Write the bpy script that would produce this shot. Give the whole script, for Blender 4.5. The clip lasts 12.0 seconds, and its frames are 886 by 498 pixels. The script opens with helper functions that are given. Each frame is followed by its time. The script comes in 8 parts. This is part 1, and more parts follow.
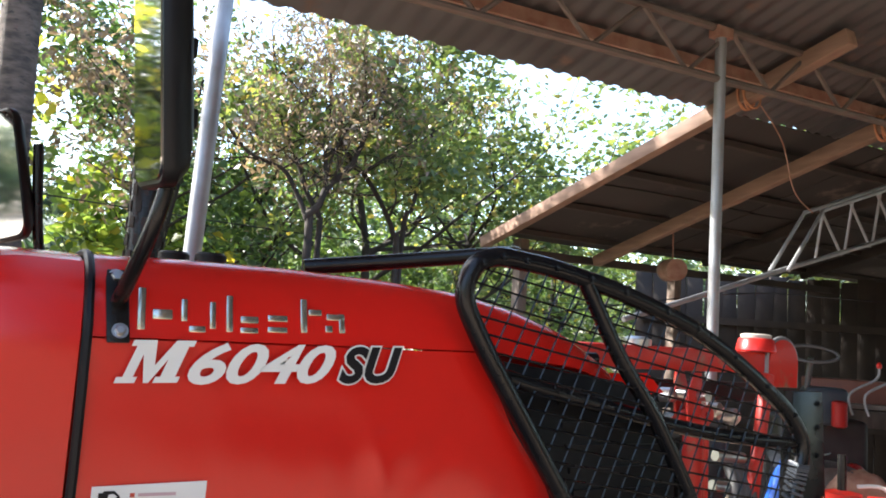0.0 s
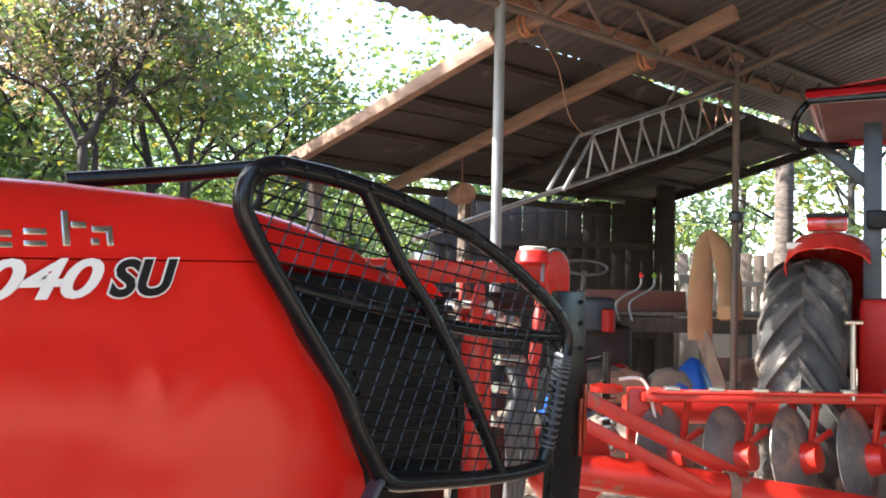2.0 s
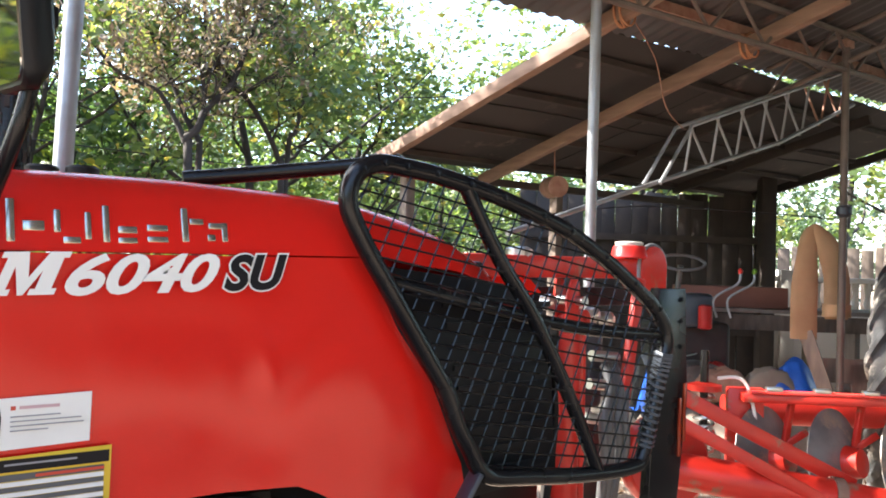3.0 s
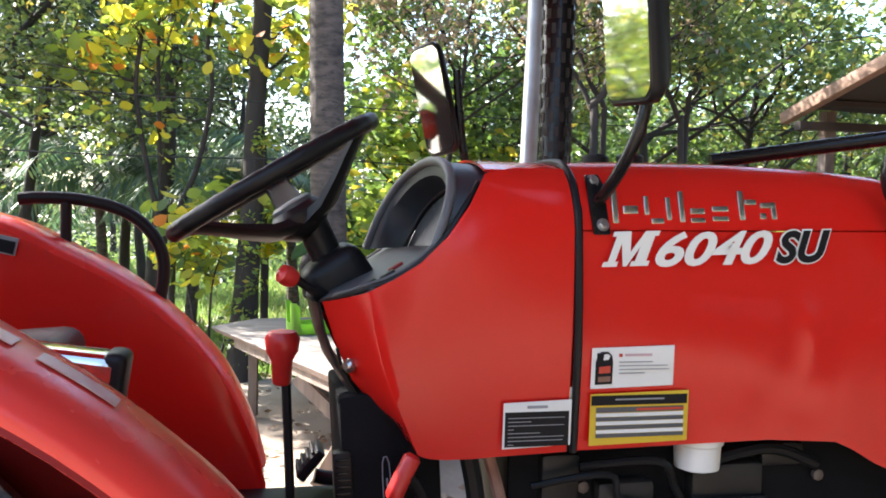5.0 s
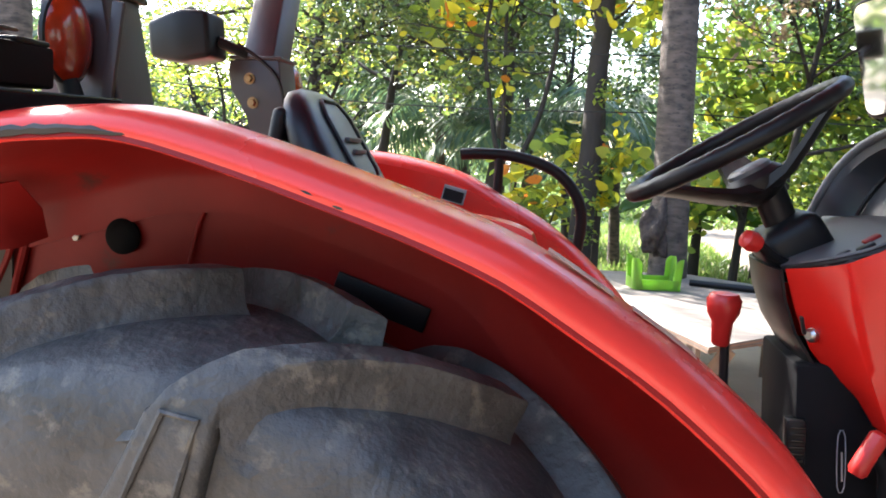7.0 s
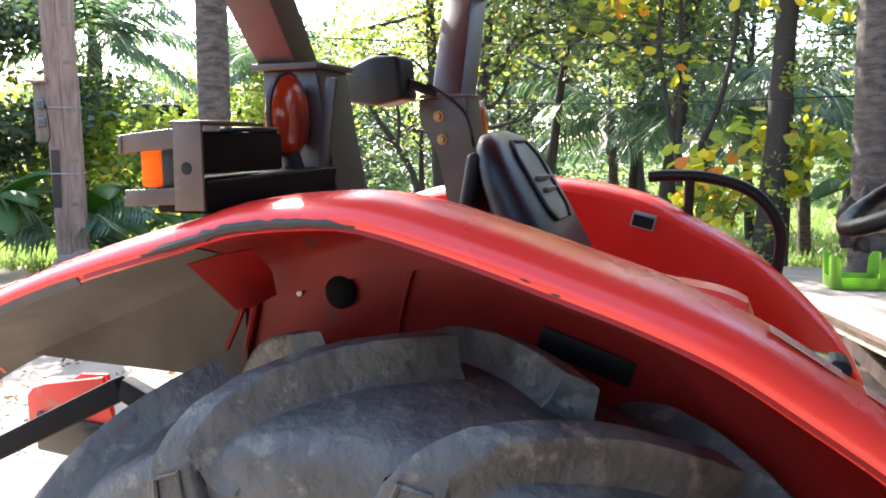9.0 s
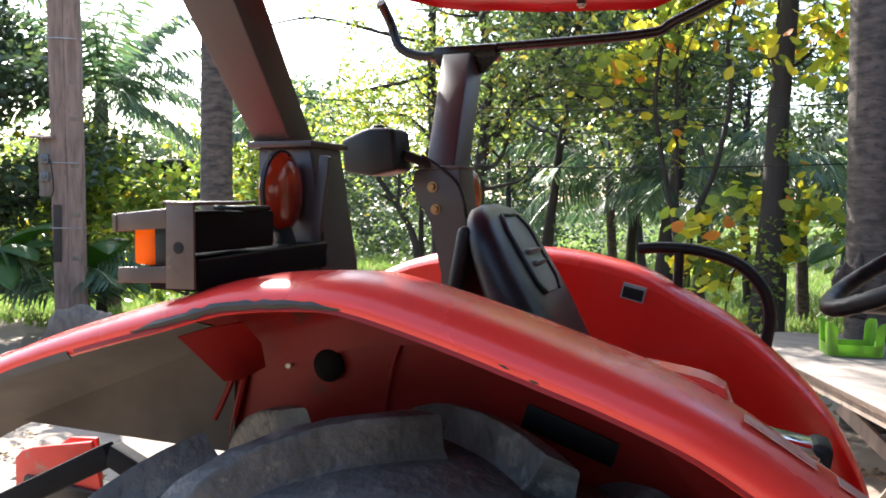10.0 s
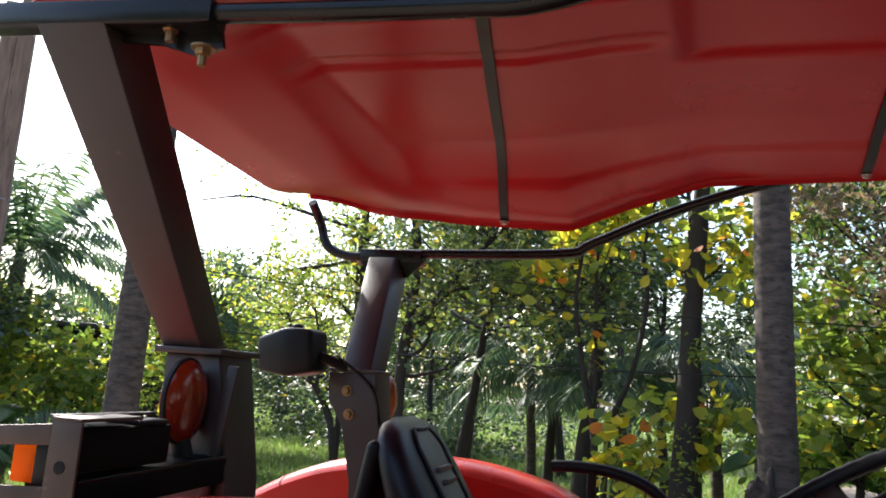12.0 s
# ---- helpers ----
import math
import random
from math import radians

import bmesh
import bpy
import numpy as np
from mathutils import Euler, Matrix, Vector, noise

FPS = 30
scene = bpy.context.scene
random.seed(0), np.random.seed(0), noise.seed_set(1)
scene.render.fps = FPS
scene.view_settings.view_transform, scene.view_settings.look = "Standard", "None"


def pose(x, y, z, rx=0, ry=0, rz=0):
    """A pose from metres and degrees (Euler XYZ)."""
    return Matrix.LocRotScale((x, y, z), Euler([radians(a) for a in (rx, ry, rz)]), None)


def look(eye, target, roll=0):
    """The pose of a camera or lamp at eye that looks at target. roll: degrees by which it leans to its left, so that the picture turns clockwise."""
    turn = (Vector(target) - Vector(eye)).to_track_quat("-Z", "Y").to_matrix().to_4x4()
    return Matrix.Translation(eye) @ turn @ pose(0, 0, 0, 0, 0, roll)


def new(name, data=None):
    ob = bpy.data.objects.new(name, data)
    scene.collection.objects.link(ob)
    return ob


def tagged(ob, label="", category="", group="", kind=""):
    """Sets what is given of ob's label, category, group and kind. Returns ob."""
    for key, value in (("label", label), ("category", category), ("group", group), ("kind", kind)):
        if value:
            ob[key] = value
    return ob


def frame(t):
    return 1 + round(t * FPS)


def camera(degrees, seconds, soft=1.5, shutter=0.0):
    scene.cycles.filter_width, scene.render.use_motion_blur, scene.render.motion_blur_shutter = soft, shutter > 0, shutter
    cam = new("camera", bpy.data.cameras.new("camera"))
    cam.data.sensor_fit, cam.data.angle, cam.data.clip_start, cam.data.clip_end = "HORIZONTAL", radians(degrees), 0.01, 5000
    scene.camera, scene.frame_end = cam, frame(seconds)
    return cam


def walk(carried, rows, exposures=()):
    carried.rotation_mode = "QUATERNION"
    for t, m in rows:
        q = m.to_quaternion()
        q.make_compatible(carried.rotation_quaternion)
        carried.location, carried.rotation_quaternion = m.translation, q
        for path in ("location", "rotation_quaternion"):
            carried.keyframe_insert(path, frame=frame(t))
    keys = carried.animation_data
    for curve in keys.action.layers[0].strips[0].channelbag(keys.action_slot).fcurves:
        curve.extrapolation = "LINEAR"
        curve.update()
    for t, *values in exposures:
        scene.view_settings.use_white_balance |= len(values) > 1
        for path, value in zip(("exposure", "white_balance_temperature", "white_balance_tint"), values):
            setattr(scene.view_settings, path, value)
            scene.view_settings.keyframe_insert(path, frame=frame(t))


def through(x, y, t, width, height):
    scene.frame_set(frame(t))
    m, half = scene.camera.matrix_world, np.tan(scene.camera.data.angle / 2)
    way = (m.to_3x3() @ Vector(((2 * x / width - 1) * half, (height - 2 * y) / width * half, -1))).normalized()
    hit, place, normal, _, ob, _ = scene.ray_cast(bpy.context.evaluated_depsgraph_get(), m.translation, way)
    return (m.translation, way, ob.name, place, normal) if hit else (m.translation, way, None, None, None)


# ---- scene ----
cam = camera(58.1, 12.0, 1.8)
PATH = [
    (0, (0.922, -1.519, 1.532), (1.908, 0.207, 1.753), 3.9),
    (0.5, (0.916, -1.537, 1.522), (2.041, 0.105, 1.712), 3.3),
    (1, (0.95, -1.545, 1.489), (2.253, -0.037, 1.651), 2.8),
    (1.5, (0.952, -1.554, 1.477), (2.344, -0.121, 1.59), 2.2),
    (2, (0.943, -1.554, 1.487), (2.339, -0.123, 1.561), 1.3),
    (2.5, (0.928, -1.55, 1.493), (2.284, -0.08, 1.55), 1.3),
    (4.5, (0.715, -1.547, 1.51), (1.296, 0.367, 1.486), 2.4),
    (5, (0.516, -1.603, 1.523), (0.945, 0.348, 1.435), 1.4),
    (5.5, (0.353, -1.629, 1.53), (0.585, 0.351, 1.372), 1.5),
    (6, (0.264, -1.635, 1.543), (0.24, 0.355, 1.351), 2.2),
    (6.5, (0.238, -1.653, 1.541), (0.058, 0.327, 1.326), 2.8),
    (7, (0.222, -1.664, 1.536), (-0.09, 0.297, 1.297), 2.9),
    (9, (0.174, -1.697, 1.645), (-0.544, 0.149, 1.369), -0.2),
    (9.5, (0.175, -1.711, 1.665), (-0.567, 0.133, 1.446), 0.3),
    (10, (0.201, -1.709, 1.682), (-0.523, 0.151, 1.546), 0.6),
    (10.5, (0.228, -1.713, 1.734), (-0.415, 0.18, 1.789), 2.4),
    (11, (0.221, -1.7, 1.752), (-0.355, 0.199, 2.0), 3.4),
    (11.5, (0.211, -1.704, 1.753), (-0.367, 0.183, 2.075), 3.6),
    (12, (0.217, -1.705, 1.751), (-0.343, 0.188, 2.074), 4.2),
]
EXPOSURES = [(0.0, 2.5), (1.5, 2.82), (2.5, 2.92), (4.5, 2.68), (5.0, 2.66), (7.0, 2.95), (9.0, 2.92), (10.0, 2.28), (11.0, 1.68), (12.0, 1.55)]
walk(cam, [(t, look(eye, target, roll)) for t, eye, target, roll in PATH], EXPOSURES)

# ---- world and sun ----
SUN_AZ, SUN_EL = radians(139), radians(38)   # azimuth counted from +x towards +y
world = bpy.data.worlds.new("world")
scene.world = world
world.use_nodes = True
wn, wl = world.node_tree.nodes, world.node_tree.links
sky = wn.new("ShaderNodeTexSky")
sky.sky_type, sky.sun_disc = "NISHITA", False
sky.sun_elevation, sky.sun_rotation = SUN_EL, radians(90) - SUN_AZ
sky.air_density, sky.dust_density, sky.ozone_density = 1.0, 1.5, 1.0
wl.new(sky.outputs[0], wn["Background"].inputs[0])
wn["Background"].inputs[1].default_value = 0.15
sun = new("sun", bpy.data.lights.new("sun", "SUN"))
sun.data.energy, sun.data.angle, sun.data.color = 5.0, radians(0.6), (1.0, 0.955, 0.90)
toward = Vector((math.cos(SUN_AZ) * math.cos(SUN_EL), math.sin(SUN_AZ) * math.cos(SUN_EL), math.sin(SUN_EL)))
sun.matrix_world = look(toward * 40, (0, 0, 0))


# ---- materials ----
def material(name, color, rough=0.5, metal=0.0, color2=None, scale=3.0, amount=0.5, fine=60.0, bump=0.15, depth=0.002,
             spot=None, spot_at=0.62, spot_scale=4.0, coat=0.0, island=0.0, rough_var=0.1, stretch=(1, 1, 1), spec=0.5):
    """A surface with slow colour drift, fine relief and optional stains of a second colour."""
    m = bpy.data.materials.new(name)
    m.use_nodes = True
    n, l = m.node_tree.nodes, m.node_tree.links
    b = n["Principled BSDF"]
    tc, mp = n.new("ShaderNodeTexCoord"), n.new("ShaderNodeMapping")
    mp.inputs["Scale"].default_value = stretch
    l.new(tc.outputs["Object"], mp.inputs["Vector"])
    slow, quick = n.new("ShaderNodeTexNoise"), n.new("ShaderNodeTexNoise")
    for node, sc, det in ((slow, scale, 5), (quick, fine, 4)):
        node.inputs["Scale"].default_value, node.inputs["Detail"].default_value = sc, det
        l.new(mp.outputs[0], node.inputs["Vector"])
    color2 = color2 or tuple(c * 0.72 for c in color)
    mix = n.new("ShaderNodeMix")
    mix.data_type = "RGBA"
    mix.inputs["A"].default_value, mix.inputs["B"].default_value = (*color, 1), (*color2, 1)
    ramp = n.new("ShaderNodeMapRange")
    ramp.inputs["From Min"].default_value, ramp.inputs["From Max"].default_value = 0.35, 0.7
    ramp.inputs["To Max"].default_value = amount
    l.new(slow.outputs["Fac"], ramp.inputs["Value"])
    l.new(ramp.outputs[0], mix.inputs["Factor"])
    out = mix.outputs["Result"]
    if island:
        geo, hsv, mr = n.new("ShaderNodeNewGeometry"), n.new("ShaderNodeHueSaturation"), n.new("ShaderNodeMapRange")
        mr.inputs["To Min"].default_value, mr.inputs["To Max"].default_value = 1 - island, 1 + island
        l.new(geo.outputs["Random Per Island"], mr.inputs["Value"])
        l.new(mr.outputs[0], hsv.inputs["Value"])
        l.new(out, hsv.inputs["Color"])
        out = hsv.outputs[0]
    if spot:
        st, cr, sm = n.new("ShaderNodeTexNoise"), n.new("ShaderNodeMapRange"), n.new("ShaderNodeMix")
        st.inputs["Scale"].default_value, st.inputs["Detail"].default_value, st.inputs["Roughness"].default_value = spot_scale, 8, 0.65
        l.new(mp.outputs[0], st.inputs["Vector"])
        cr.inputs["From Min"].default_value, cr.inputs["From Max"].default_value = spot_at - 0.04, spot_at + 0.05
        l.new(st.outputs["Fac"], cr.inputs["Value"])
        sm.data_type = "RGBA"
        sm.inputs["B"].default_value = (*spot, 1)
        l.new(cr.outputs[0], sm.inputs["Factor"])
        l.new(out, sm.inputs["A"])
        out = sm.outputs["Result"]
    l.new(out, b.inputs["Base Color"])
    rr = n.new("ShaderNodeMapRange")
    rr.inputs["To Min"].default_value, rr.inputs["To Max"].default_value = max(0.02, rough - rough_var), min(1, rough + rough_var)
    l.new(slow.outputs["Fac"], rr.inputs["Value"])
    l.new(rr.outputs[0], b.inputs["Roughness"])
    b.inputs["Metallic"].default_value = metal
    b.inputs["Coat Weight"].default_value = coat
    b.inputs["Specular IOR Level"].default_value = spec
    if bump:
        bp = n.new("ShaderNodeBump")
        bp.inputs["Strength"].default_value, bp.inputs["Distance"].default_value = bump, depth
        l.new(quick.outputs["Fac"], bp.inputs["Height"])
        l.new(bp.outputs[0], b.inputs["Normal"])
    return m


def leaf_material(name, colors, through=0.45):
    """Leaves: a colour for each leaf out of a row of colours, part of the light passing through."""
    m = bpy.data.materials.new(name)
    m.use_nodes = True
    n, l = m.node_tree.nodes, m.node_tree.links
    b, out = n["Principled BSDF"], n["Material Output"]
    geo, cr = n.new("ShaderNodeNewGeometry"), n.new("ShaderNodeValToRGB")
    cr.color_ramp.interpolation = "CONSTANT"
    while len(cr.color_ramp.elements) > 1:
        cr.color_ramp.elements.remove(cr.color_ramp.elements[0])
    total, at = sum(w for w, _ in colors), 0.0
    for k, (w, c) in enumerate(colors):
        e = cr.color_ramp.elements[0] if k == 0 else cr.color_ramp.elements.new(at / total)
        e.position, e.color = at / total, (*c, 1)
        at += w
    l.new(geo.outputs["Random Per Island"], cr.inputs[0])
    l.new(cr.outputs[0], b.inputs["Base Color"])
    b.inputs["Roughness"].default_value = 0.45
    tr, mx, gain = n.new("ShaderNodeBsdfTranslucent"), n.new("ShaderNodeMixShader"), n.new("ShaderNodeMix")
    gain.data_type, gain.blend_type = "RGBA", "MULTIPLY"
    gain.inputs["Factor"].default_value = 1.0
    gain.inputs["B"].default_value = (2.35, 2.35, 1.7, 1)
    gain.clamp_result = True
    l.new(cr.outputs[0], gain.inputs["A"])
    l.new(gain.outputs["Result"], tr.inputs["Color"])
    mx.inputs[0].default_value = through
    l.new(b.outputs[0], mx.inputs[1])
    l.new(tr.outputs[0], mx.inputs[2])
    l.new(mx.outputs[0], out.inputs["Surface"])
    return m


RED = material("red_paint", (0.67, 0.016, 0.010), 0.21, color2=(0.56, 0.014, 0.009), scale=2.0, amount=0.6, fine=240, bump=0.03, depth=0.0006, spec=0.38)
RED_WORN = material("worn_red_paint", (0.74, 0.042, 0.030), 0.27, color2=(0.68, 0.052, 0.040), scale=4.0, amount=0.7, fine=160, bump=0.05, depth=0.001,
                    spot=(0.56, 0.035, 0.025), spot_at=0.74, spot_scale=11, spec=0.45)
RED_DARK = material("dusty_red_paint", (0.52, 0.014, 0.009), 0.40, spec=0.22, color2=(0.42, 0.014, 0.010), scale=5.0, amount=0.8, fine=120, bump=0.1, depth=0.001,
                    spot=(0.30, 0.06, 0.04), spot_at=0.68, spot_scale=6)
RED_IRON = material("red_implement_paint", (0.62, 0.026, 0.014), 0.36, color2=(0.46, 0.022, 0.014), scale=6.0, amount=0.8, fine=90, bump=0.12, depth=0.0015,
                    spot=(0.30, 0.13, 0.08), spot_at=0.63, spot_scale=8)
RED_PLASTIC = material("red_plastic", (0.58, 0.025, 0.02), 0.35, bump=0.05, fine=200)
CANOPY = material("red_fibreglass", (0.37, 0.010, 0.015), 0.30, spec=0.20, color2=(0.32, 0.009, 0.013), scale=2.5, amount=0.7, fine=70, bump=0.08, depth=0.001,
                  spot=(0.36, 0.03, 0.03), spot_at=0.74, spot_scale=5)
# mudguard red with the shade under the wing mixed into its colour
WALL_RED = material("shaded_dirty_red_paint", (0.27, 0.011, 0.009), 0.45, spec=0.25, color2=(0.17, 0.010, 0.009), scale=4, amount=0.8, fine=90, bump=0.1, spot=(0.10, 0.03, 0.025), spot_at=0.66, spot_scale=7)
LINING = material("shaded_red_lining", (0.17, 0.010, 0.010), 0.6, color2=(0.12, 0.008, 0.008), scale=4, fine=80, bump=0.1)
BLACK = material("black_plastic", (0.009, 0.009, 0.010), 0.42, color2=(0.018, 0.0175, 0.017), spec=0.22, scale=6, amount=0.5, fine=300, bump=0.15, depth=0.0008)
BLACK_PAINT = material("black_steel_paint", (0.006, 0.006, 0.007), 0.25, spec=0.3, color2=(0.02, 0.018, 0.016), scale=8, amount=0.5, fine=120, bump=0.06,
                       spot=(0.07, 0.035, 0.02), spot_at=0.72, spot_scale=12)
ROPS_PAINT = material("dark_brown_grey_steel", (0.030, 0.020, 0.020), 0.45, color2=(0.056, 0.034, 0.031), scale=5, amount=0.8, fine=90, bump=0.1,
                      spot=(0.16, 0.06, 0.035), spot_at=0.68, spot_scale=10)
HOOD_GREY = material("dark_moulded_plastic", (0.026, 0.029, 0.035), 0.42, color2=(0.042, 0.045, 0.050), scale=5, amount=0.6, fine=350, bump=0.2, depth=0.0008)
RIM_GREY = material("grey_rim_plastic", (0.085, 0.090, 0.095), 0.45, color2=(0.13, 0.13, 0.13), scale=6, amount=0.6, fine=300, bump=0.15, depth=0.0008)
GREY_DASH = material("grey_moulded_plastic", (0.06, 0.063, 0.067), 0.45, color2=(0.10, 0.10, 0.10), scale=5, amount=0.6, fine=350, bump=0.2, depth=0.0008)
RUBBER = material("tyre_rubber", (0.034, 0.032, 0.030), 0.50, spec=0.45, color2=(0.090, 0.084, 0.078), scale=11, amount=1.0, fine=48, bump=0.9, depth=0.006,
                  spot=(0.130, 0.114, 0.092), spot_at=0.60, spot_scale=19, rough_var=0.22)
RUBBER_DUSTY = material("dusty_tyre_rubber", (0.040, 0.040, 0.040), 0.8, color2=(0.17, 0.155, 0.14), scale=6, amount=0.8, fine=60, bump=0.4, depth=0.004,
                        spot=(0.34, 0.30, 0.25), spot_at=0.6, spot_scale=5)
HOSE_GREY = material("grey_hydraulic_hose", (0.10, 0.10, 0.10), 0.5, color2=(0.16, 0.155, 0.15), scale=12, fine=200, bump=0.3)
BLACK_MATTE = material("matt_black_plastic", (0.008, 0.008, 0.009), 0.7, spec=0.06, color2=(0.014, 0.014, 0.014), scale=8, fine=300, bump=0.12)
STEEL = material("bare_steel", (0.55, 0.54, 0.52), 0.32, 1.0, scale=12, amount=0.5, fine=100, bump=0.1)
GALV = material("galvanised_pipe", (0.31, 0.32, 0.335), 0.5, 0.6, color2=(0.22, 0.215, 0.21), scale=8, amount=0.8, fine=60, bump=0.12,
                spot=(0.20, 0.13, 0.09), spot_at=0.7, spot_scale=7)
CHROME = material("chrome", (0.75, 0.74, 0.70), 0.16, 1.0, scale=8, amount=0.3, fine=100, bump=0.03)
BRASS = material("yellow_zinc_bolt", (0.30, 0.19, 0.09), 0.45, 0.8, scale=20, amount=0.6, bump=0.1)
GUARD_STEEL = material("dull_rusted_flat_bar", (0.100, 0.066, 0.054), 0.5, 0.35, color2=(0.062, 0.043, 0.038), scale=16, amount=0.9, fine=120, bump=0.25, depth=0.001, spot=(0.26, 0.19, 0.16), spot_at=0.66, spot_scale=18)
RUST = material("rusty_iron", (0.23, 0.11, 0.07), 0.75, 0.2, color2=(0.36, 0.22, 0.16), scale=14, amount=0.9, fine=120, bump=0.4, depth=0.002)
DISC_STEEL = material("earth_marked_disc_steel", (0.30, 0.28, 0.26), 0.5, 0.5, color2=(0.13, 0.12, 0.12), scale=6, amount=0.9, fine=60, bump=0.2,
                      spot=(0.42, 0.33, 0.24), spot_at=0.58, spot_scale=5)
WHITE_DECAL = material("white_decal", (0.78, 0.76, 0.70), 0.4, bump=0.0, scale=15, amount=0.15)
BLACK_DECAL = material("black_decal", (0.012, 0.012, 0.014), 0.4, bump=0.0, spec=0.15)
SILVER_DECAL = material("silver_badge", (0.60, 0.58, 0.50), 0.22, 0.9, bump=0.0, color2=(0.40, 0.36, 0.28), scale=18, amount=0.7)
YELLOW_DECAL = material("yellow_decal", (0.75, 0.50, 0.03), 0.45, bump=0.0)
GREY_DECAL = material("grey_decal", (0.30, 0.30, 0.31), 0.45, bump=0.0)
FADED_DECAL = material("sun_bleached_decal", (0.56, 0.20, 0.16), 0.3, bump=0.0, color2=(0.60, 0.42, 0.36), scale=45, amount=0.9)
PINK_DECAL = material("faded_pink_print", (0.62, 0.40, 0.40), 0.5, bump=0.0)
DIM_DECAL = material("dark_grey_print", (0.10, 0.10, 0.10), 0.5, bump=0.0)
RED_DECAL = material("red_decal", (0.60, 0.06, 0.03), 0.45, bump=0.0)
MIRROR = material("mirror_glass", (0.66, 0.69, 0.69), 0.04, 1.0, bump=0.0, amount=0.05, rough_var=0.02)
AMBER = material("amber_lens", (0.34, 0.030, 0.006), 0.14, bump=0.25, fine=90, depth=0.003, color2=(0.16, 0.012, 0.003), scale=16, amount=0.9, coat=0.4)
AMBER_CLEAR = leaf_material("translucent_amber", [(1, (0.75, 0.16, 0.01))], 0.75)
RED_LENS = material("red_lens", (0.6, 0.02, 0.02), 0.18, bump=0.0, coat=0.4)
VINYL = material("black_seat_vinyl", (0.008, 0.009, 0.012), 0.36, spec=0.3, color2=(0.03, 0.033, 0.04), scale=6, fine=400, bump=0.25, depth=0.0006)
SEAT_GREY = material("worn_grey_vinyl", (0.05, 0.056, 0.052), 0.35, color2=(0.17, 0.18, 0.16), scale=10, fine=300, bump=0.15)
GREEN_PLASTIC = leaf_material("green_plastic", [(1, (0.17, 0.31, 0.035))], 0.34)
PLYWOOD = material("weathered_plywood", (0.188, 0.158, 0.136), 0.75, color2=(0.125, 0.100, 0.084), scale=3, amount=0.9, fine=40, bump=0.3, stretch=(1, 7, 7),
                   spot=(0.18, 0.14, 0.11), spot_at=0.63, spot_scale=6)
RAW_WOOD = material("sawn_timber", (0.27, 0.165, 0.11), 0.75, color2=(0.17, 0.10, 0.068), scale=3.5, amount=0.9, fine=45, bump=0.3, stretch=(7, 1, 7), island=0.15)
OLD_WOOD = material("old_grey_timber", (0.20, 0.15, 0.115), 0.85, color2=(0.11, 0.085, 0.07), scale=4, amount=0.9, fine=45, bump=0.4, depth=0.004, stretch=(5, 5, 1), island=0.3)
SPLIT_WOOD = material("pinkish_split_timber", (0.235, 0.155, 0.122), 0.85, color2=(0.12, 0.078, 0.062), scale=5, amount=0.9, fine=60, bump=0.4, depth=0.004, stretch=(5, 5, 0.6),
                      spot=(0.10, 0.07, 0.055), spot_at=0.63, spot_scale=7)
DARK_WOOD = material("dark_timber", (0.024, 0.018, 0.015), 0.85, color2=(0.05, 0.036, 0.028), scale=5, amount=0.9, fine=40, bump=0.35, depth=0.004, island=0.25)
SHEET_IRON = material("corrugated_iron", (0.115, 0.108, 0.106), 0.55, 0.4, color2=(0.065, 0.058, 0.056), scale=1.6, amount=0.9, fine=40, bump=0.1,
                      spot=(0.16, 0.10, 0.075), spot_at=0.62, spot_scale=3)
FIBRE = material("dark_fibre_sheet", (0.038, 0.030, 0.026), 0.8, color2=(0.032, 0.027, 0.024), scale=1.2, amount=0.9, fine=30, bump=0.25, depth=0.003,
                 spot=(0.12, 0.095, 0.075), spot_at=0.64, spot_scale=3)
BARK = material("tree_bark", (0.018, 0.014, 0.011), 0.9, color2=(0.046, 0.035, 0.028), scale=9, amount=0.8, fine=30, bump=0.7, depth=0.01, stretch=(1, 1, 0.35))
HUSK = material("fibrous_husk", (0.060, 0.042, 0.034), 0.95, color2=(0.022, 0.016, 0.014), scale=30, amount=1.0, fine=70, bump=0.9, depth=0.012)
PALM_BARK = material("palm_bark", (0.122, 0.093, 0.074), 0.9, color2=(0.034, 0.027, 0.023), scale=5, amount=1.0, fine=45, bump=0.9, depth=0.014, stretch=(1.6, 1.6, 4.5),
                     spot=(0.035, 0.029, 0.025), spot_at=0.60, spot_scale=9)
SOIL = material("bare_soil", (0.29, 0.23, 0.175), 0.95, color2=(0.2, 0.155, 0.118), scale=1.1, amount=0.9, fine=25, bump=0.5, depth=0.01,
                spot=(0.19, 0.145, 0.11), spot_at=0.62, spot_scale=2.2)
CONCRETE = material("pale_concrete", (0.50, 0.46, 0.40), 0.9, color2=(0.40, 0.36, 0.31), scale=2, amount=0.8, fine=40, bump=0.3)
BLUE_TARP = material("blue_tarpaulin", (0.015, 0.09, 0.42), 0.42, bump=0.2, fine=30, depth=0.004, scale=6)
SACK = material("woven_sack", (0.20, 0.155, 0.12), 0.9, color2=(0.12, 0.085, 0.065), scale=6, fine=120, bump=0.4)
CANVAS_HOSE = material("tan_canvas_hose", (0.38, 0.23, 0.12), 0.85, color2=(0.27, 0.155, 0.08), scale=5, amount=0.8, fine=90, bump=0.3)
ROPE = material("orange_rope", (0.45, 0.20, 0.10), 0.9, fine=150, bump=0.4)
DIRTY_ENGINE = material("oily_engine_casting", (0.016, 0.015, 0.014), 0.55, 0.2, color2=(0.035, 0.030, 0.026), scale=9, amount=0.8, fine=70, bump=0.3)
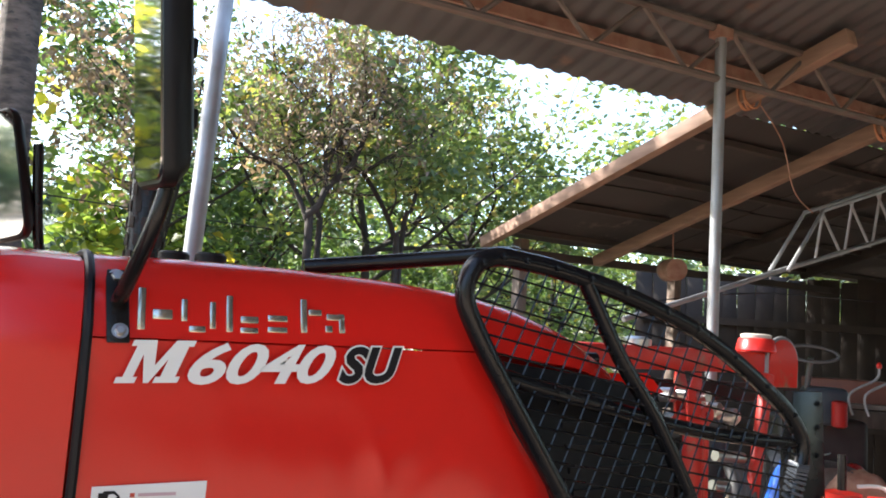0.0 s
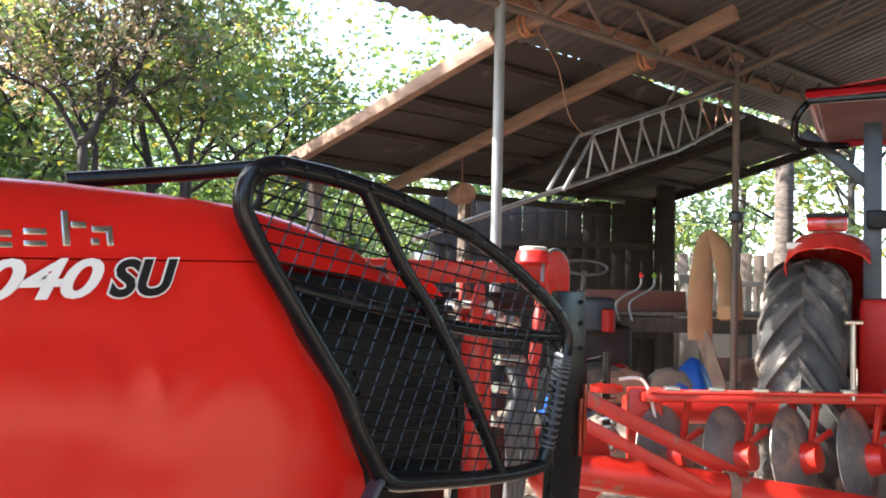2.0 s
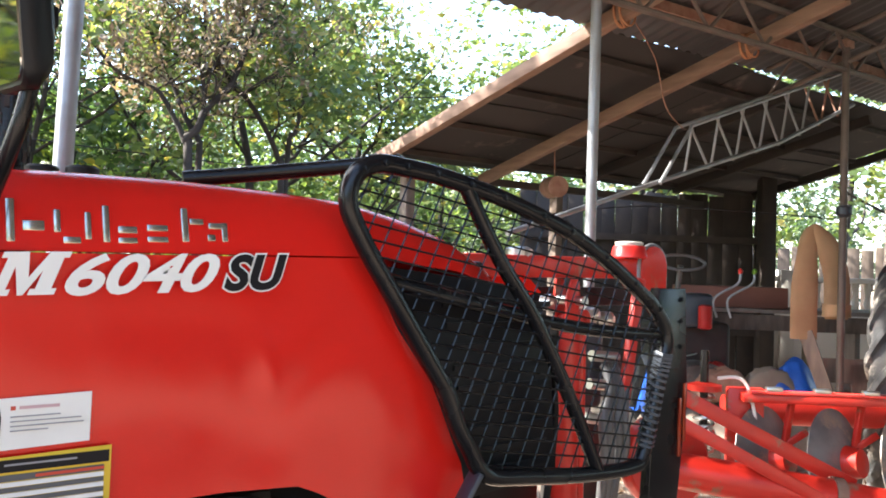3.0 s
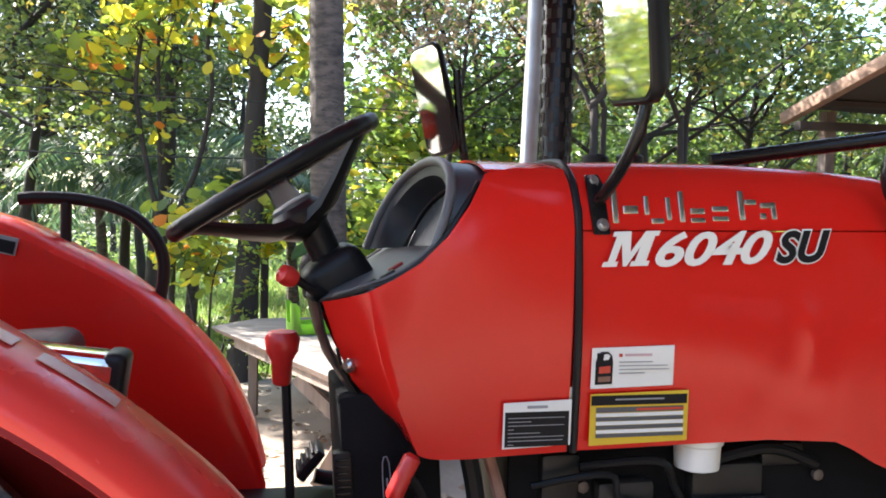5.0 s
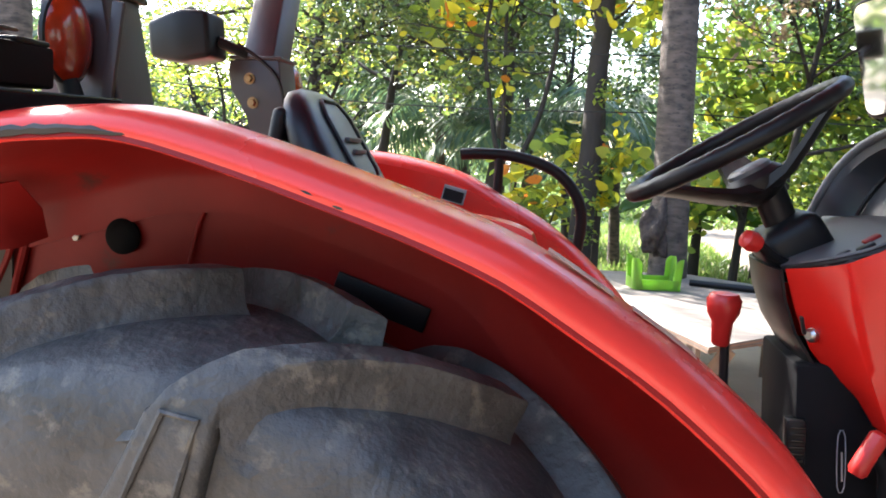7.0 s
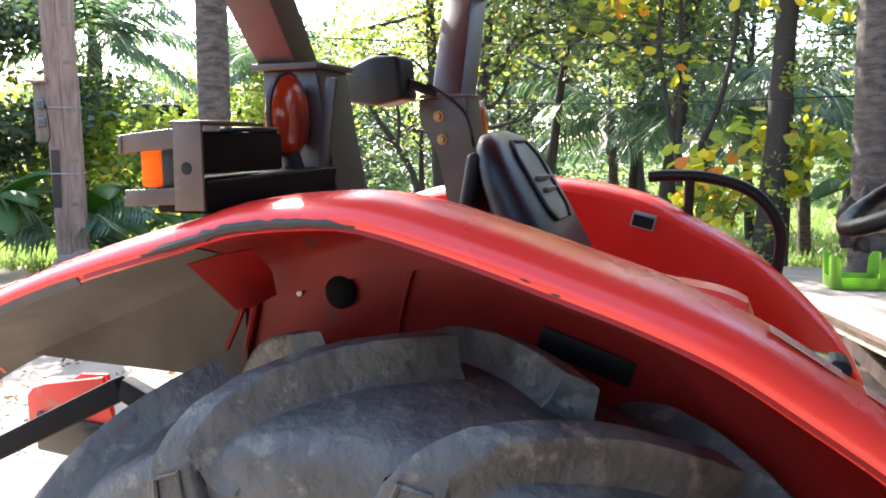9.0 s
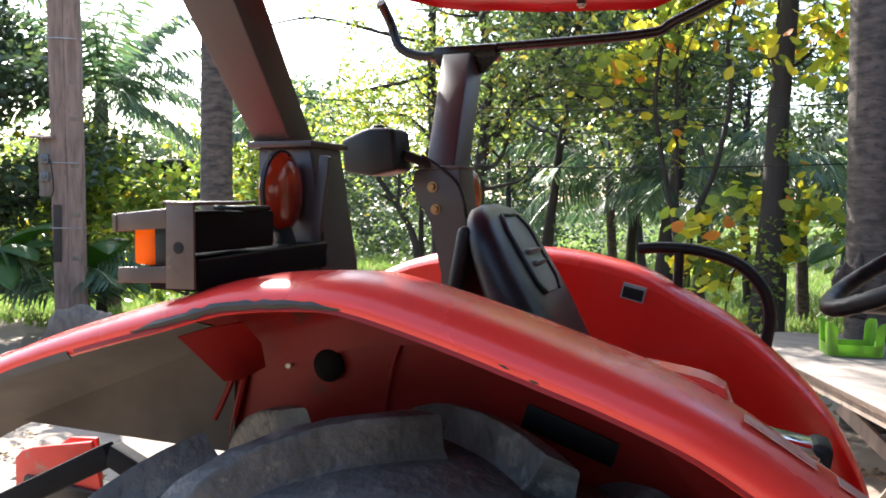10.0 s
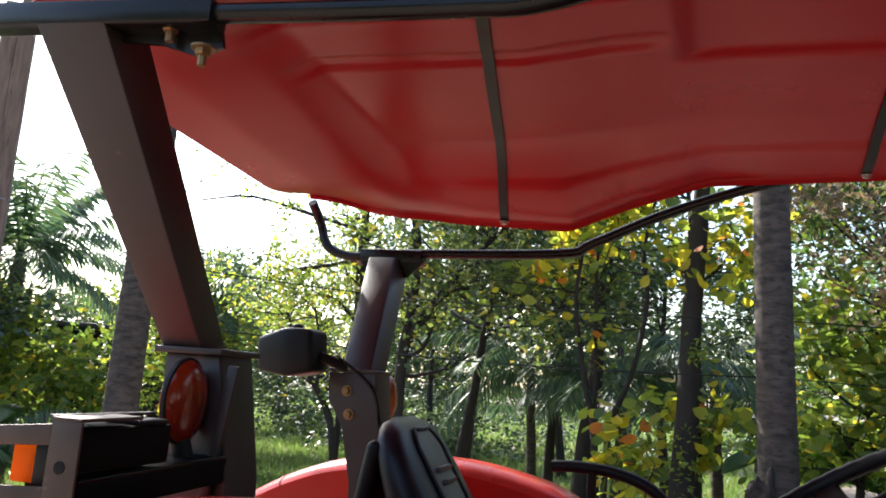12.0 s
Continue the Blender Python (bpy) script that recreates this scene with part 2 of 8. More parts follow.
DARK_STEEL = material("dull_brown_steel", (0.13, 0.10, 0.085), 0.6, 0.4, color2=(0.19, 0.15, 0.125), scale=9, amount=0.8, fine=80, bump=0.2)
DIRTY_UNDER = material("dusty_grey_underside", (0.105, 0.092, 0.082), 0.8, color2=(0.060, 0.053, 0.048), scale=7, amount=0.9, fine=50, bump=0.3)
GAUGE_GLASS = material("dusty_gauge_glass", (0.050, 0.056, 0.058), 0.42, color2=(0.12, 0.128, 0.126), scale=26, amount=1.0, fine=80, bump=0.05, spot=(0.26, 0.27, 0.26), spot_at=0.66, spot_scale=34, spec=0.35)
BLUE_GREY = material("blue_grey_steel", (0.05, 0.06, 0.075), 0.4, 0.3, scale=8, bump=0.1)
LEAF = {
    "dark": leaf_material("dark_leaves", [(5, (0.040, 0.072, 0.022)), (4, (0.062, 0.105, 0.028)), (2.4, (0.115, 0.165, 0.036)), (1, (0.026, 0.048, 0.019))], 0.36),
    "bright": leaf_material("bright_leaves", [(4, (0.125, 0.180, 0.036)), (4, (0.200, 0.240, 0.040)), (3, (0.070, 0.112, 0.030)), (1.2, (0.330, 0.270, 0.036))], 0.48),
    "mid": leaf_material("mid_green_leaves", [(4, (0.085, 0.125, 0.040)), (4, (0.135, 0.165, 0.046)), (3, (0.050, 0.080, 0.030)), (1.0, (0.240, 0.200, 0.045))], 0.36),
    "almond": leaf_material("almond_leaves", [(4, (0.165, 0.210, 0.040)), (4, (0.290, 0.290, 0.042)), (2.4, (0.460, 0.360, 0.036)), (0.5, (0.540, 0.150, 0.030)), (2.2, (0.070, 0.110, 0.036))], 0.6),
    "deep": leaf_material("deep_shade_leaves", [(4, (0.034, 0.058, 0.026)), (3, (0.050, 0.080, 0.032)), (2, (0.080, 0.112, 0.040)), (2, (0.024, 0.042, 0.022))], 0.20),
    "dry": leaf_material("dry_leaves", [(4, (0.19, 0.135, 0.095)), (3, (0.13, 0.095, 0.07)), (1.2, (0.11, 0.12, 0.045))], 0.3),
    "litter": leaf_material("fallen_leaves", [(4, (0.22, 0.15, 0.10)), (3, (0.13, 0.09, 0.065)), (2, (0.30, 0.21, 0.13))], 0.1),
    "palm": leaf_material("palm_leaves", [(4, (0.046, 0.087, 0.056)), (3, (0.073, 0.120, 0.067)), (2, (0.104, 0.142, 0.067))], 0.32),
    "banana": leaf_material("banana_leaves", [(4, (0.085, 0.160, 0.045)), (3, (0.130, 0.215, 0.053))], 0.55),
    "grass": leaf_material("grass_blades", [(4, (0.072, 0.125, 0.034)), (3, (0.110, 0.170, 0.045)), (2, (0.150, 0.165, 0.075))], 0.42),
}


# ---- building helpers ----
def thing(name, base, label="", category="", group="", kind=""):
    ob = new(name)
    ob.location = base
    return tagged(ob, label, category, group, kind)


def link_mesh(name, me, mat, parent=None, label="", sharp=38):
    if mat:
        me.materials.append(mat)
    me.polygons.foreach_set("use_smooth", [True] * len(me.polygons))
    if sharp < 180:
        me.set_sharp_from_angle(angle=radians(sharp))
    ob = new(name, me)
    if parent:
        ob.parent = parent
        if parent.type == "EMPTY":
            ob.matrix_parent_inverse = Matrix.Translation(-parent.location)
    if label:
        ob["label"] = label
    return ob


def part(name, bm, mat, parent=None, label="", sharp=38):
    bmesh.ops.recalc_face_normals(bm, faces=bm.faces)
    me = bpy.data.meshes.new(name)
    bm.to_mesh(me)
    bm.free()
    return link_mesh(name, me, mat, parent, label, sharp)


def mesh():
    return bmesh.new()


def box(bm, c, s, rot=(0, 0, 0), bev=0.0, seg=2):
    m = pose(*c, *rot) @ Matrix.Diagonal((*s, 1))
    made = bmesh.ops.create_cube(bm, size=1, matrix=m)["verts"]
    if bev:
        edges = list({e for v in made for e in v.link_edges})
        bmesh.ops.bevel(bm, geom=edges, offset=bev, segments=seg, profile=0.5, affect="EDGES")
    return bm


def beam(bm, a, b, w, h, bev=0.0, up=(0, 0, 1)):
    """A bar of section w x h from a to b; h lies towards up."""
    a, b = Vector(a), Vector(b)
    z = (b - a).normalized()
    x = z.cross(Vector(up)).normalized()
    y = x.cross(z)
    m = Matrix((x, y, z)).transposed().to_4x4()
    m.translation = (a + b) / 2
    made = bmesh.ops.create_cube(bm, size=1, matrix=m @ Matrix.Diagonal((w, h, (b - a).length, 1)))["verts"]
    if bev:
        bmesh.ops.bevel(bm, geom=list({e for v in made for e in v.link_edges}), offset=bev, segments=2, profile=0.5, affect="EDGES")
    return bm


def curve(pts, n=6, closed=False):
    """Catmull-Rom through the points."""
    p = [Vector(q) for q in pts]
    out, k = [], len(p)
    for i in range(k if closed else k - 1):
        a, b, c, d = (p[(i + j) % k] if closed else p[min(max(i + j, 0), k - 1)] for j in (-1, 0, 1, 2))
        for s in range(n):
            t = s / n
            out.append(0.5 * (2 * b + (c - a) * t + (2 * a - 5 * b + 4 * c - d) * t * t + (3 * b - a - 3 * c + d) * t ** 3))
    return out if closed else out + [p[-1]]


def tube(bm, pts, r, n=10, closed=False):
    """A round bar along points; r is a radius or one for each point."""
    p = [Vector(q) for q in pts]
    k = len(p)
    rs = r if isinstance(r, (list, tuple)) else [r] * k
    side = None
    rings = []
    for i in range(k):
        a, b = (p[i - 1], p[(i + 1) % k]) if closed else (p[max(i - 1, 0)], p[min(i + 1, k - 1)])
        t = (b - a).normalized()
        if side is None:
            side = t.cross(Vector((0.3, 0.2, 1)) if abs(t.z) < 0.9 else Vector((1, 0.1, 0))).normalized()
        side = (side - t * side.dot(t)).normalized()
        up = t.cross(side)
        rings.append([bm.verts.new(p[i] + rs[i] * (math.cos(w) * side + math.sin(w) * up)) for w in (2 * math.pi * j / n for j in range(n))])
    for i in range(k if closed else k - 1):
        a, b = rings[i], rings[(i + 1) % k]
        shift = 0
        if closed and i == k - 1:
            shift = min(range(n), key=lambda s: (a[0].co - b[s].co).length)
        for j in range(n):
            bm.faces.new((a[j], a[(j + 1) % n], b[(j + 1 + shift) % n], b[(j + shift) % n]))
    if not closed:
        bm.faces.new(rings[0][::-1])
        bm.faces.new(rings[-1])
    return bm


def lathe(bm, profile, m=None, n=32, closed=False):
    """Turns (radius, height) round z, then places it by m."""
    m = m or Matrix()
    rings = [[bm.verts.new(m @ Vector((r * math.cos(2 * math.pi * j / n), r * math.sin(2 * math.pi * j / n), z))) for j in range(n)] for r, z in profile]
    for i in range(len(rings) if closed else len(rings) - 1):
        a, b = rings[i], rings[(i + 1) % len(rings)]
        for j in range(n):
            bm.faces.new((a[j], a[(j + 1) % n], b[(j + 1) % n], b[j]))
    if not closed:
        bm.faces.new(rings[0][::-1])
        bm.faces.new(rings[-1])
    return bm


def skin(bm, rows, thick=0.0):
    """A sheet through rows of points, thickened if asked."""
    g = [[bm.verts.new(p) for p in row] for row in rows]
    faces = [bm.faces.new((g[i][j], g[i][j + 1], g[i + 1][j + 1], g[i + 1][j])) for i in range(len(g) - 1) for j in range(len(g[0]) - 1)]
    if thick:
        bmesh.ops.recalc_face_normals(bm, faces=faces)
        bmesh.ops.solidify(bm, geom=faces, thickness=thick)
    return bm


def plate(bm, outline, axis, at, thick, bev=0.0):
    """A flat plate: an outline in the two other axes, from at to at + thick on the axis."""
    n = "xyz".index(axis)
    def place(p, w):
        q = list(p)
        q.insert(n, w)
        return q
    lo = [bm.verts.new(place(p, at)) for p in outline]
    hi = [bm.verts.new(place(p, at + thick)) for p in outline]
    faces = [bm.faces.new(lo[::-1]), bm.faces.new(hi)]
    k = len(lo)
    faces += [bm.faces.new((lo[i], lo[(i + 1) % k], hi[(i + 1) % k], hi[i])) for i in range(k)]
    if bev:
        bmesh.ops.bevel(bm, geom=list({e for f in faces[:2] for e in f.edges}), offset=bev, segments=2, profile=0.5, affect="EDGES")
    return bm


def bolt_at(parent, p, d, r=0.009, mat=None, name="bolt"):
    """A hexagon head with a washer at p, its axis along d."""
    m = Vector(d).to_track_quat("Z", "Y").to_matrix().to_4x4()
    m.translation = p
    bm = lathe(mesh(), [(r * 1.5, 0), (r * 1.5, r * 0.25)], m, 16)
    lathe(bm, [(r, r * 0.25), (r, r * 0.9), (r * 0.8, r * 1.05)], m, 6)
    return part(name, bm, mat or STEEL, parent)


def lettering(name, text, size, mat, m, parent=None, shear=0.0, spacing=1.0, bold=0.0, label=""):
    """Raised writing in the built-in font, turned into a mesh and placed by m."""
    c = bpy.data.curves.new(name, "FONT")
    c.body, c.size, c.shear, c.space_character, c.extrude, c.offset = text, size, shear, spacing, 0.0006, bold
    c.resolution_u = 4
    ob = new(name, c)
    me = bpy.data.meshes.new_from_object(ob.evaluated_get(bpy.context.evaluated_depsgraph_get()))
    bpy.data.objects.remove(ob)
    bpy.data.curves.remove(c)
    me.transform(m)
    me.materials.clear()
    return link_mesh(name, me, mat, parent, label)


def smooth_step(a, b, x):
    t = min(max((x - a) / (b - a), 0), 1)
    return t * t * (3 - 2 * t)


def interp(x, xs, ys):
    return float(np.interp(x, xs, ys))


GROUND = -0.12

# ---- the red tractor ----
tractor = thing("tractor", (0.6, 0.0, GROUND), "red farm tractor with black mirrors, roll bar and red canopy", "tractor")


# bonnet: the cap above the crease, and the two side panels below it
def bonnet_top(x):
    return interp(x, (1.06, 1.2, 1.4, 1.6, 1.74, 1.88, 2.0, 2.1, 2.18, 2.23), (1.632, 1.638, 1.642, 1.638, 1.63, 1.605, 1.57, 1.525, 1.47, 1.40))


def bonnet_half(x):
    return interp(x, (1.06, 1.5, 1.8, 2.0, 2.12, 2.2, 2.23), (0.252, 0.252, 0.248, 0.232, 0.20, 0.15, 0.10))


def crease(x):
    return interp(x, (1.06, 1.75, 2.0, 2.15, 2.23), (1.500, 1.512, 1.488, 1.45, 1.37))


rows = []
for x in [1.066 + 0.034 * i for i in range(34)] + [2.215, 2.23]:
    t, h, c = bonnet_top(x), bonnet_half(x), crease(x)
    half = [(h + 0.002, c), (h - 0.004, c + (t - c) * 0.18), (h - 0.012, c + (t - c) * 0.37), (h - 0.032, c + (t - c) * 0.63), (h - 0.060, c + (t - c) * 0.82), (h - 0.092, c + (t - c) * 0.925), (h * 0.42, t - 0.003), (0, t)]
    rows.append([(x, -y, z) for y, z in half] + [(x, y, z) for y, z in half[-2::-1]])
bonnet = part("bonnet", skin(mesh(), rows, 0.004), RED, tractor, "glossy red bonnet with a soft reflection", 50)


def side_y(x, z, s):
    bulge = 0.010 * math.sin(math.pi * smooth_step(1.08, 1.5, z)) + 0.004
    dent = 0.0045 * math.exp(-((x - 1.62) ** 2 / 0.008 + (z - 1.30 - (x - 1.62) * 0.9) ** 2 / 0.0020)) if s < 0 else 0
    dent += 0.003 * math.exp(-((x - 1.42) ** 2 / 0.02 + (z - 1.38) ** 2 / 0.0015)) if s < 0 else 0
    if s < 0:
        # a curved crease with a soft hollow behind it, and the panel's slight waviness
        arc = x - 1.513 - 0.035 * math.cos((z - 1.285) * 14)
        dent += 0.0035 * math.exp(-(arc + 0.045) ** 2 / 0.0012 - (z - 1.285) ** 2 / 0.006)
        dent -= 0.0022 * math.exp(-arc ** 2 / 0.00012 - (z - 1.285) ** 2 / 0.005)
        dent += 0.0016 * noise.noise(Vector((x * 7, 1.3, z * 9))) + 0.0006 * noise.noise(Vector((x * 19, 4.1, z * 15)))
    return s * (0.250 + bulge - 0.02 * smooth_step(1.75, 2.05, x) - dent)


for s in (-1, 1):
    rows = []
    for i in range(91):
        u = i / 90
        row = []
        for j in range(61):
            v = j / 60
            x0 = 1.066
            x = x0 + (1.74 - x0) * u
            low = interp(x, (1.06, 1.42, 1.50, 1.52, 1.545, 1.60, 1.73), (1.098, 1.103, 1.094, 1.076, 1.046, 1.0, 0.95))
            top = crease(x) - 0.003
            z = top + (low - top) * v
            lean = interp(z, (0.95, 1.08, 1.26, 1.37, 1.46, 1.52), (0.30, 0.27, 0.17, 0.08, 0.03, 0.0))
            x += lean * smooth_step(0.35, 1, u)
            row.append((x, side_y(x, z, s), z))
        rows.append(row)
    part("bonnet_side", skin(mesh(), rows, 0.004), RED, tractor, "red side panel with shallow dents" if s < 0 else "", 60)

# rear cowl beside the dashboard
cowl_edge = [(1.052, 1.612), (0.96, 1.612), (0.895, 1.598), (0.86, 1.54), (0.82, 1.482), (0.775, 1.437), (0.73, 1.408), (0.710, 1.398), (0.692, 1.388)]
cowl_low = [(1.052, 1.096), (0.98, 1.094), (0.92, 1.092), (0.88, 1.09), (0.85, 1.09), (0.825, 1.09), (0.80, 1.093), (0.788, 1.096), (0.778, 1.100)]
for s in (-1, 1):
    rows = []
    for (xa, za), (xb, zb) in zip(cowl_edge, cowl_low):
        row = []
        for j in range(23):
            v = (j / 22) ** 1.5
            x, z = xa + (xb - xa) * v, za + (zb - za) * v
            x -= 0.016 * math.sin(math.pi * v) * smooth_step(0.9, 0.74, x)
            y = 0.252 + 0.012 * math.sin(math.pi * v) - 0.012 * smooth_step(0.76, 0.68, x)
            y -= interp(z, (1.50, 1.524, 1.55, 1.584, 1.61, 1.63), (0, 0.004, 0.012, 0.032, 0.060, 0.092)) * smooth_step(0.84, 0.92, x)
            row.append((x, s * y, z))
        rows.append(row)
    # the rear facet, which turns in behind a rounded corner
    corner = rows[-1]
    for t in (0.12, 0.28, 0.5, 0.75, 1.0):
        row = []
        for j, (x, y, z) in enumerate(corner):
            ze = 1.356 + (1.082 - 1.356) * (j / 22) ** 1.2
            xe = interp(ze, (1.07, 1.125, 1.16, 1.21, 1.28, 1.35, 1.36), (0.795, 0.757, 0.715, 0.672, 0.640, 0.617, 0.614))
            row.append((x + (xe - x) * t ** 1.15, s * (abs(y) + (0.13 - abs(y)) * t ** 1.4), z + (ze - z) * t))
        rows.append(row)
    part("cowl_side", skin(mesh(), rows, 0.005), RED, tractor, "glossy red cowl panel" if s < 0 else "", 50)
rows = [[(x, y, 1.607 + 0.025 * (1 - (abs(y) / 0.192) ** 2.4)) for y in [0.024 * k for k in range(-8, 9)]] for x in (0.90, 0.93, 0.96, 1.0, 1.052)]
part("cowl_top", skin(mesh(), rows, 0.005), RED, tractor)
bm = mesh()
for s in (-1, 1):
    tube(bm, curve([(1.06, s * 0.10, 1.630), (1.06, s * 0.155, 1.624), (1.06, s * 0.192, 1.608), (1.060, s * 0.222, 1.583), (1.060, s * 0.243, 1.548), (1.061, s * 0.256, 1.50), (1.062, s * 0.268, 1.30), (1.062, s * 0.258, 1.097)], 5), 0.0075, 8)
tube(bm, [(1.06, -0.10, 1.630), (1.06, 0.10, 1.630)], 0.0075, 8)
part("rubber_seal", bm, BLACK, tractor, "black rubber seam")

# writing and stickers on the flank
flank = -0.2675
ml = lettering("model_lettering", "6040", 0.098, WHITE_DECAL, pose(1.197, flank, 1.4375, 90, -2.2, 0) @ Matrix.Diagonal((1.20, 0.86, 1, 1)), tractor, 0.36, 0.98, 0.0026, "white italic model number")
# slab-serif M of the model number, leaning like the figures
m_line = [(-0.002, 0), (0.026, 0), (0.026, 0.009), (0.020, 0.009), (0.020, 0.043), (0.038, 0), (0.045, 0), (0.058, 0.036), (0.058, 0.009), (0.051, 0.009), (0.051, 0), (0.086, 0), (0.086, 0.009), (0.079, 0.009),
          (0.079, 0.055), (0.086, 0.055), (0.086, 0.064), (0.058, 0.064), (0.043, 0.026), (0.030, 0.064), (-0.002, 0.064), (-0.002, 0.055), (0.006, 0.055), (0.006, 0.009), (-0.002, 0.009)]
part("letter_m", plate(mesh(), [(1.104 + u * 1.02 + 0.36 * v, 1.4345 + v + 0.04 * u) for u, v in m_line], "y", flank - 0.0007, 0.0013), WHITE_DECAL, ml)
lettering("model_suffix", "SU", 0.094, WHITE_DECAL, pose(1.452, flank, 1.4475, 90, -2.2, 0) @ Matrix.Diagonal((0.92, 0.86, 1, 1)), tractor, 0.3, 1.02, 0.0066)
lettering("model_suffix", "SU", 0.094, BLACK_DECAL, pose(1.452, flank - 0.0014, 1.4475, 90, -2.2, 0) @ Matrix.Diagonal((0.92, 0.86, 1, 1)), tractor, 0.3, 1.02, 0.0034, "black letters with a white outline")
# maker's badge: plain silver strokes
for x, w, z, h in ((1.128, 0.012, 1.512, 0.066), (1.150, 0.030, 1.530, 0.016), (1.192, 0.010, 1.528, 0.036), (1.205, 0.026, 1.512, 0.011), (1.236, 0.010, 1.518, 0.044), (1.262, 0.011, 1.514, 0.060),
                   (1.285, 0.030, 1.530, 0.012), (1.285, 0.030, 1.514, 0.010), (1.330, 0.034, 1.535, 0.011), (1.330, 0.034, 1.517, 0.010), (1.386, 0.012, 1.518, 0.058), (1.400, 0.024, 1.548, 0.011),
                   (1.432, 0.034, 1.542, 0.011), (1.455, 0.011, 1.520, 0.034), (1.430, 0.014, 1.521, 0.012)):
    part("badge_stroke", box(mesh(), (x + w / 2, -0.2480 + (z + h / 2 - 1.52) * 0.22, z + h / 2 + (x - 1.12) * 0.02), (w, 0.005, h), (-13, -1.5, 0), 0.0018), SILVER_DECAL, tractor)



def sticker(x0, x1, z0, z1, mat, bars, y=-0.2675, label=""):
    bm = plate(mesh(), [(x0, z0), (x1, z0 + 0.004), (x1 + 0.001, z1 + 0.004), (x0 + 0.001, z1)], "y", y - 0.0012, 0.0012)
    base = part("sticker", bm, mat, tractor, label)
    for n_, (a, b, c, d, m) in enumerate(bars):
        xa, xb = x0 + (x1 - x0) * a, x0 + (x1 - x0) * b
        za, zb = z0 + (z1 - z0) * c + 0.004 * a, z0 + (z1 - z0) * d + 0.004 * a
        part("print_bar", plate(mesh(), [(xa, za), (xb, za), (xb, zb), (xa, zb)], "y", y - 0.0022 - 0.0003 * n_, 0.0009), m, base)
    return base


sticker(0.925, 1.052, 1.110, 1.192, WHITE_DECAL, [(0.03, 0.97, 0.04, 0.80, BLACK_DECAL), (0.35, 0.65, 0.86, 0.92, GREY_DECAL)], label="white sticker with a black text panel")
for k, w in enumerate((0.10, 0.95, 0.97, 0.55, 0.10, 0.97, 0.40, 0.98)):
    za = 1.117 + 0.0068 * k
    part("print_line", plate(mesh(), [(0.934, za), (0.934 + 0.108 * w, za), (0.934 + 0.108 * w, za + 0.0013), (0.934, za + 0.0013)], "y", -0.2712, 0.0006), GREY_DECAL, tractor)
sticker(1.088, 1.250, 1.214, 1.288, WHITE_DECAL, [(0.33, 0.37, 0.76, 0.84, RED_DECAL), (0.40, 0.73, 0.77, 0.83, PINK_DECAL), (0.33, 0.74, 0.62, 0.645, GREY_DECAL), (0.33, 0.92, 0.53, 0.552, GREY_DECAL), (0.33, 0.94, 0.44, 0.462, GREY_DECAL), (0.33, 0.64, 0.35, 0.372, GREY_DECAL)], label="white oil sticker with a dark can picture")
can = part("can_picture", plate(mesh(), [(1.0955, 1.2215), (1.1285, 1.2225), (1.1295, 1.262), (1.1275, 1.274), (1.120, 1.2815), (1.106, 1.2815), (1.104, 1.279), (1.0985, 1.279), (1.0985, 1.270), (1.0960, 1.262)], "y", -0.2702, 0.0009, 0.0), BLACK_DECAL, tractor, "dark oil can printed on the sticker")
part("can_handle_gap", plate(mesh(), [(1.1105, 1.266), (1.1205, 1.2675), (1.1235, 1.274), (1.1185, 1.2775), (1.112, 1.2765)], "y", -0.2710, 0.0006, 0.0), WHITE_DECAL, can)
part("can_label", plate(mesh(), [(1.1025, 1.242), (1.1245, 1.243), (1.1245, 1.256), (1.1025, 1.254)], "y", -0.2710, 0.0006, 0.0), RED_DECAL, can)
part("can_label", plate(mesh(), [(1.101, 1.2265), (1.125, 1.2275), (1.125, 1.237), (1.101, 1.236)], "y", -0.2710, 0.0006, 0.0), RUST, can)
sticker(1.088, 1.282, 1.110, 1.204, YELLOW_DECAL, [(0.012, 0.988, 0.78, 0.97, BLACK_DECAL), (0.25, 0.75, 0.865, 0.895, GREY_DECAL), (0.06, 0.95, 0.64, 0.74, DIM_DECAL), (0.06, 0.95, 0.555, 0.625, WHITE_DECAL), (0.06, 0.95, 0.475, 0.545, DIM_DECAL), (0.06, 0.95, 0.395, 0.465, WHITE_DECAL), (0.06, 0.95, 0.315, 0.385, DIM_DECAL), (0.06, 0.95, 0.235, 0.305, WHITE_DECAL), (0.06, 0.95, 0.155, 0.225, DIM_DECAL), (0.46, 0.95, 0.655, 0.70, RED_DECAL)], label="yellow and grey maintenance table sticker")

# black grille between the bonnet cap and the frame, with its nose panel
for s in (-1, 1):
    plate_line = [(1.70, 1.505), (2.12, 1.465), (2.27, 1.36), (2.30, 1.02), (2.00, 1.00), (1.92, 1.18), (1.80, 1.34)]
    part("grille_side", plate(mesh(), plate_line, "y", s * 0.225 - 0.008, 0.016, 0.004), BLACK, tractor, "black louvred grille")
    bm = mesh()
    for k in range(9):
        z = 1.06 + 0.045 * k
        beam(bm, (2.04 - 0.012 * k, s * 0.236, z), (2.26, s * 0.236, z), 0.008, 0.012)
    part("louvre", bm, BLACK, tractor)
part("nose_panel", skin(mesh(), [[(2.30 + 0.03 * math.cos(a), 0.225 * math.sin(a) / math.sin(1.3), z) for a in np.linspace(-1.3, 1.3, 9)] for z in (1.0, 1.2, 1.36)], 0.006), BLACK, tractor)
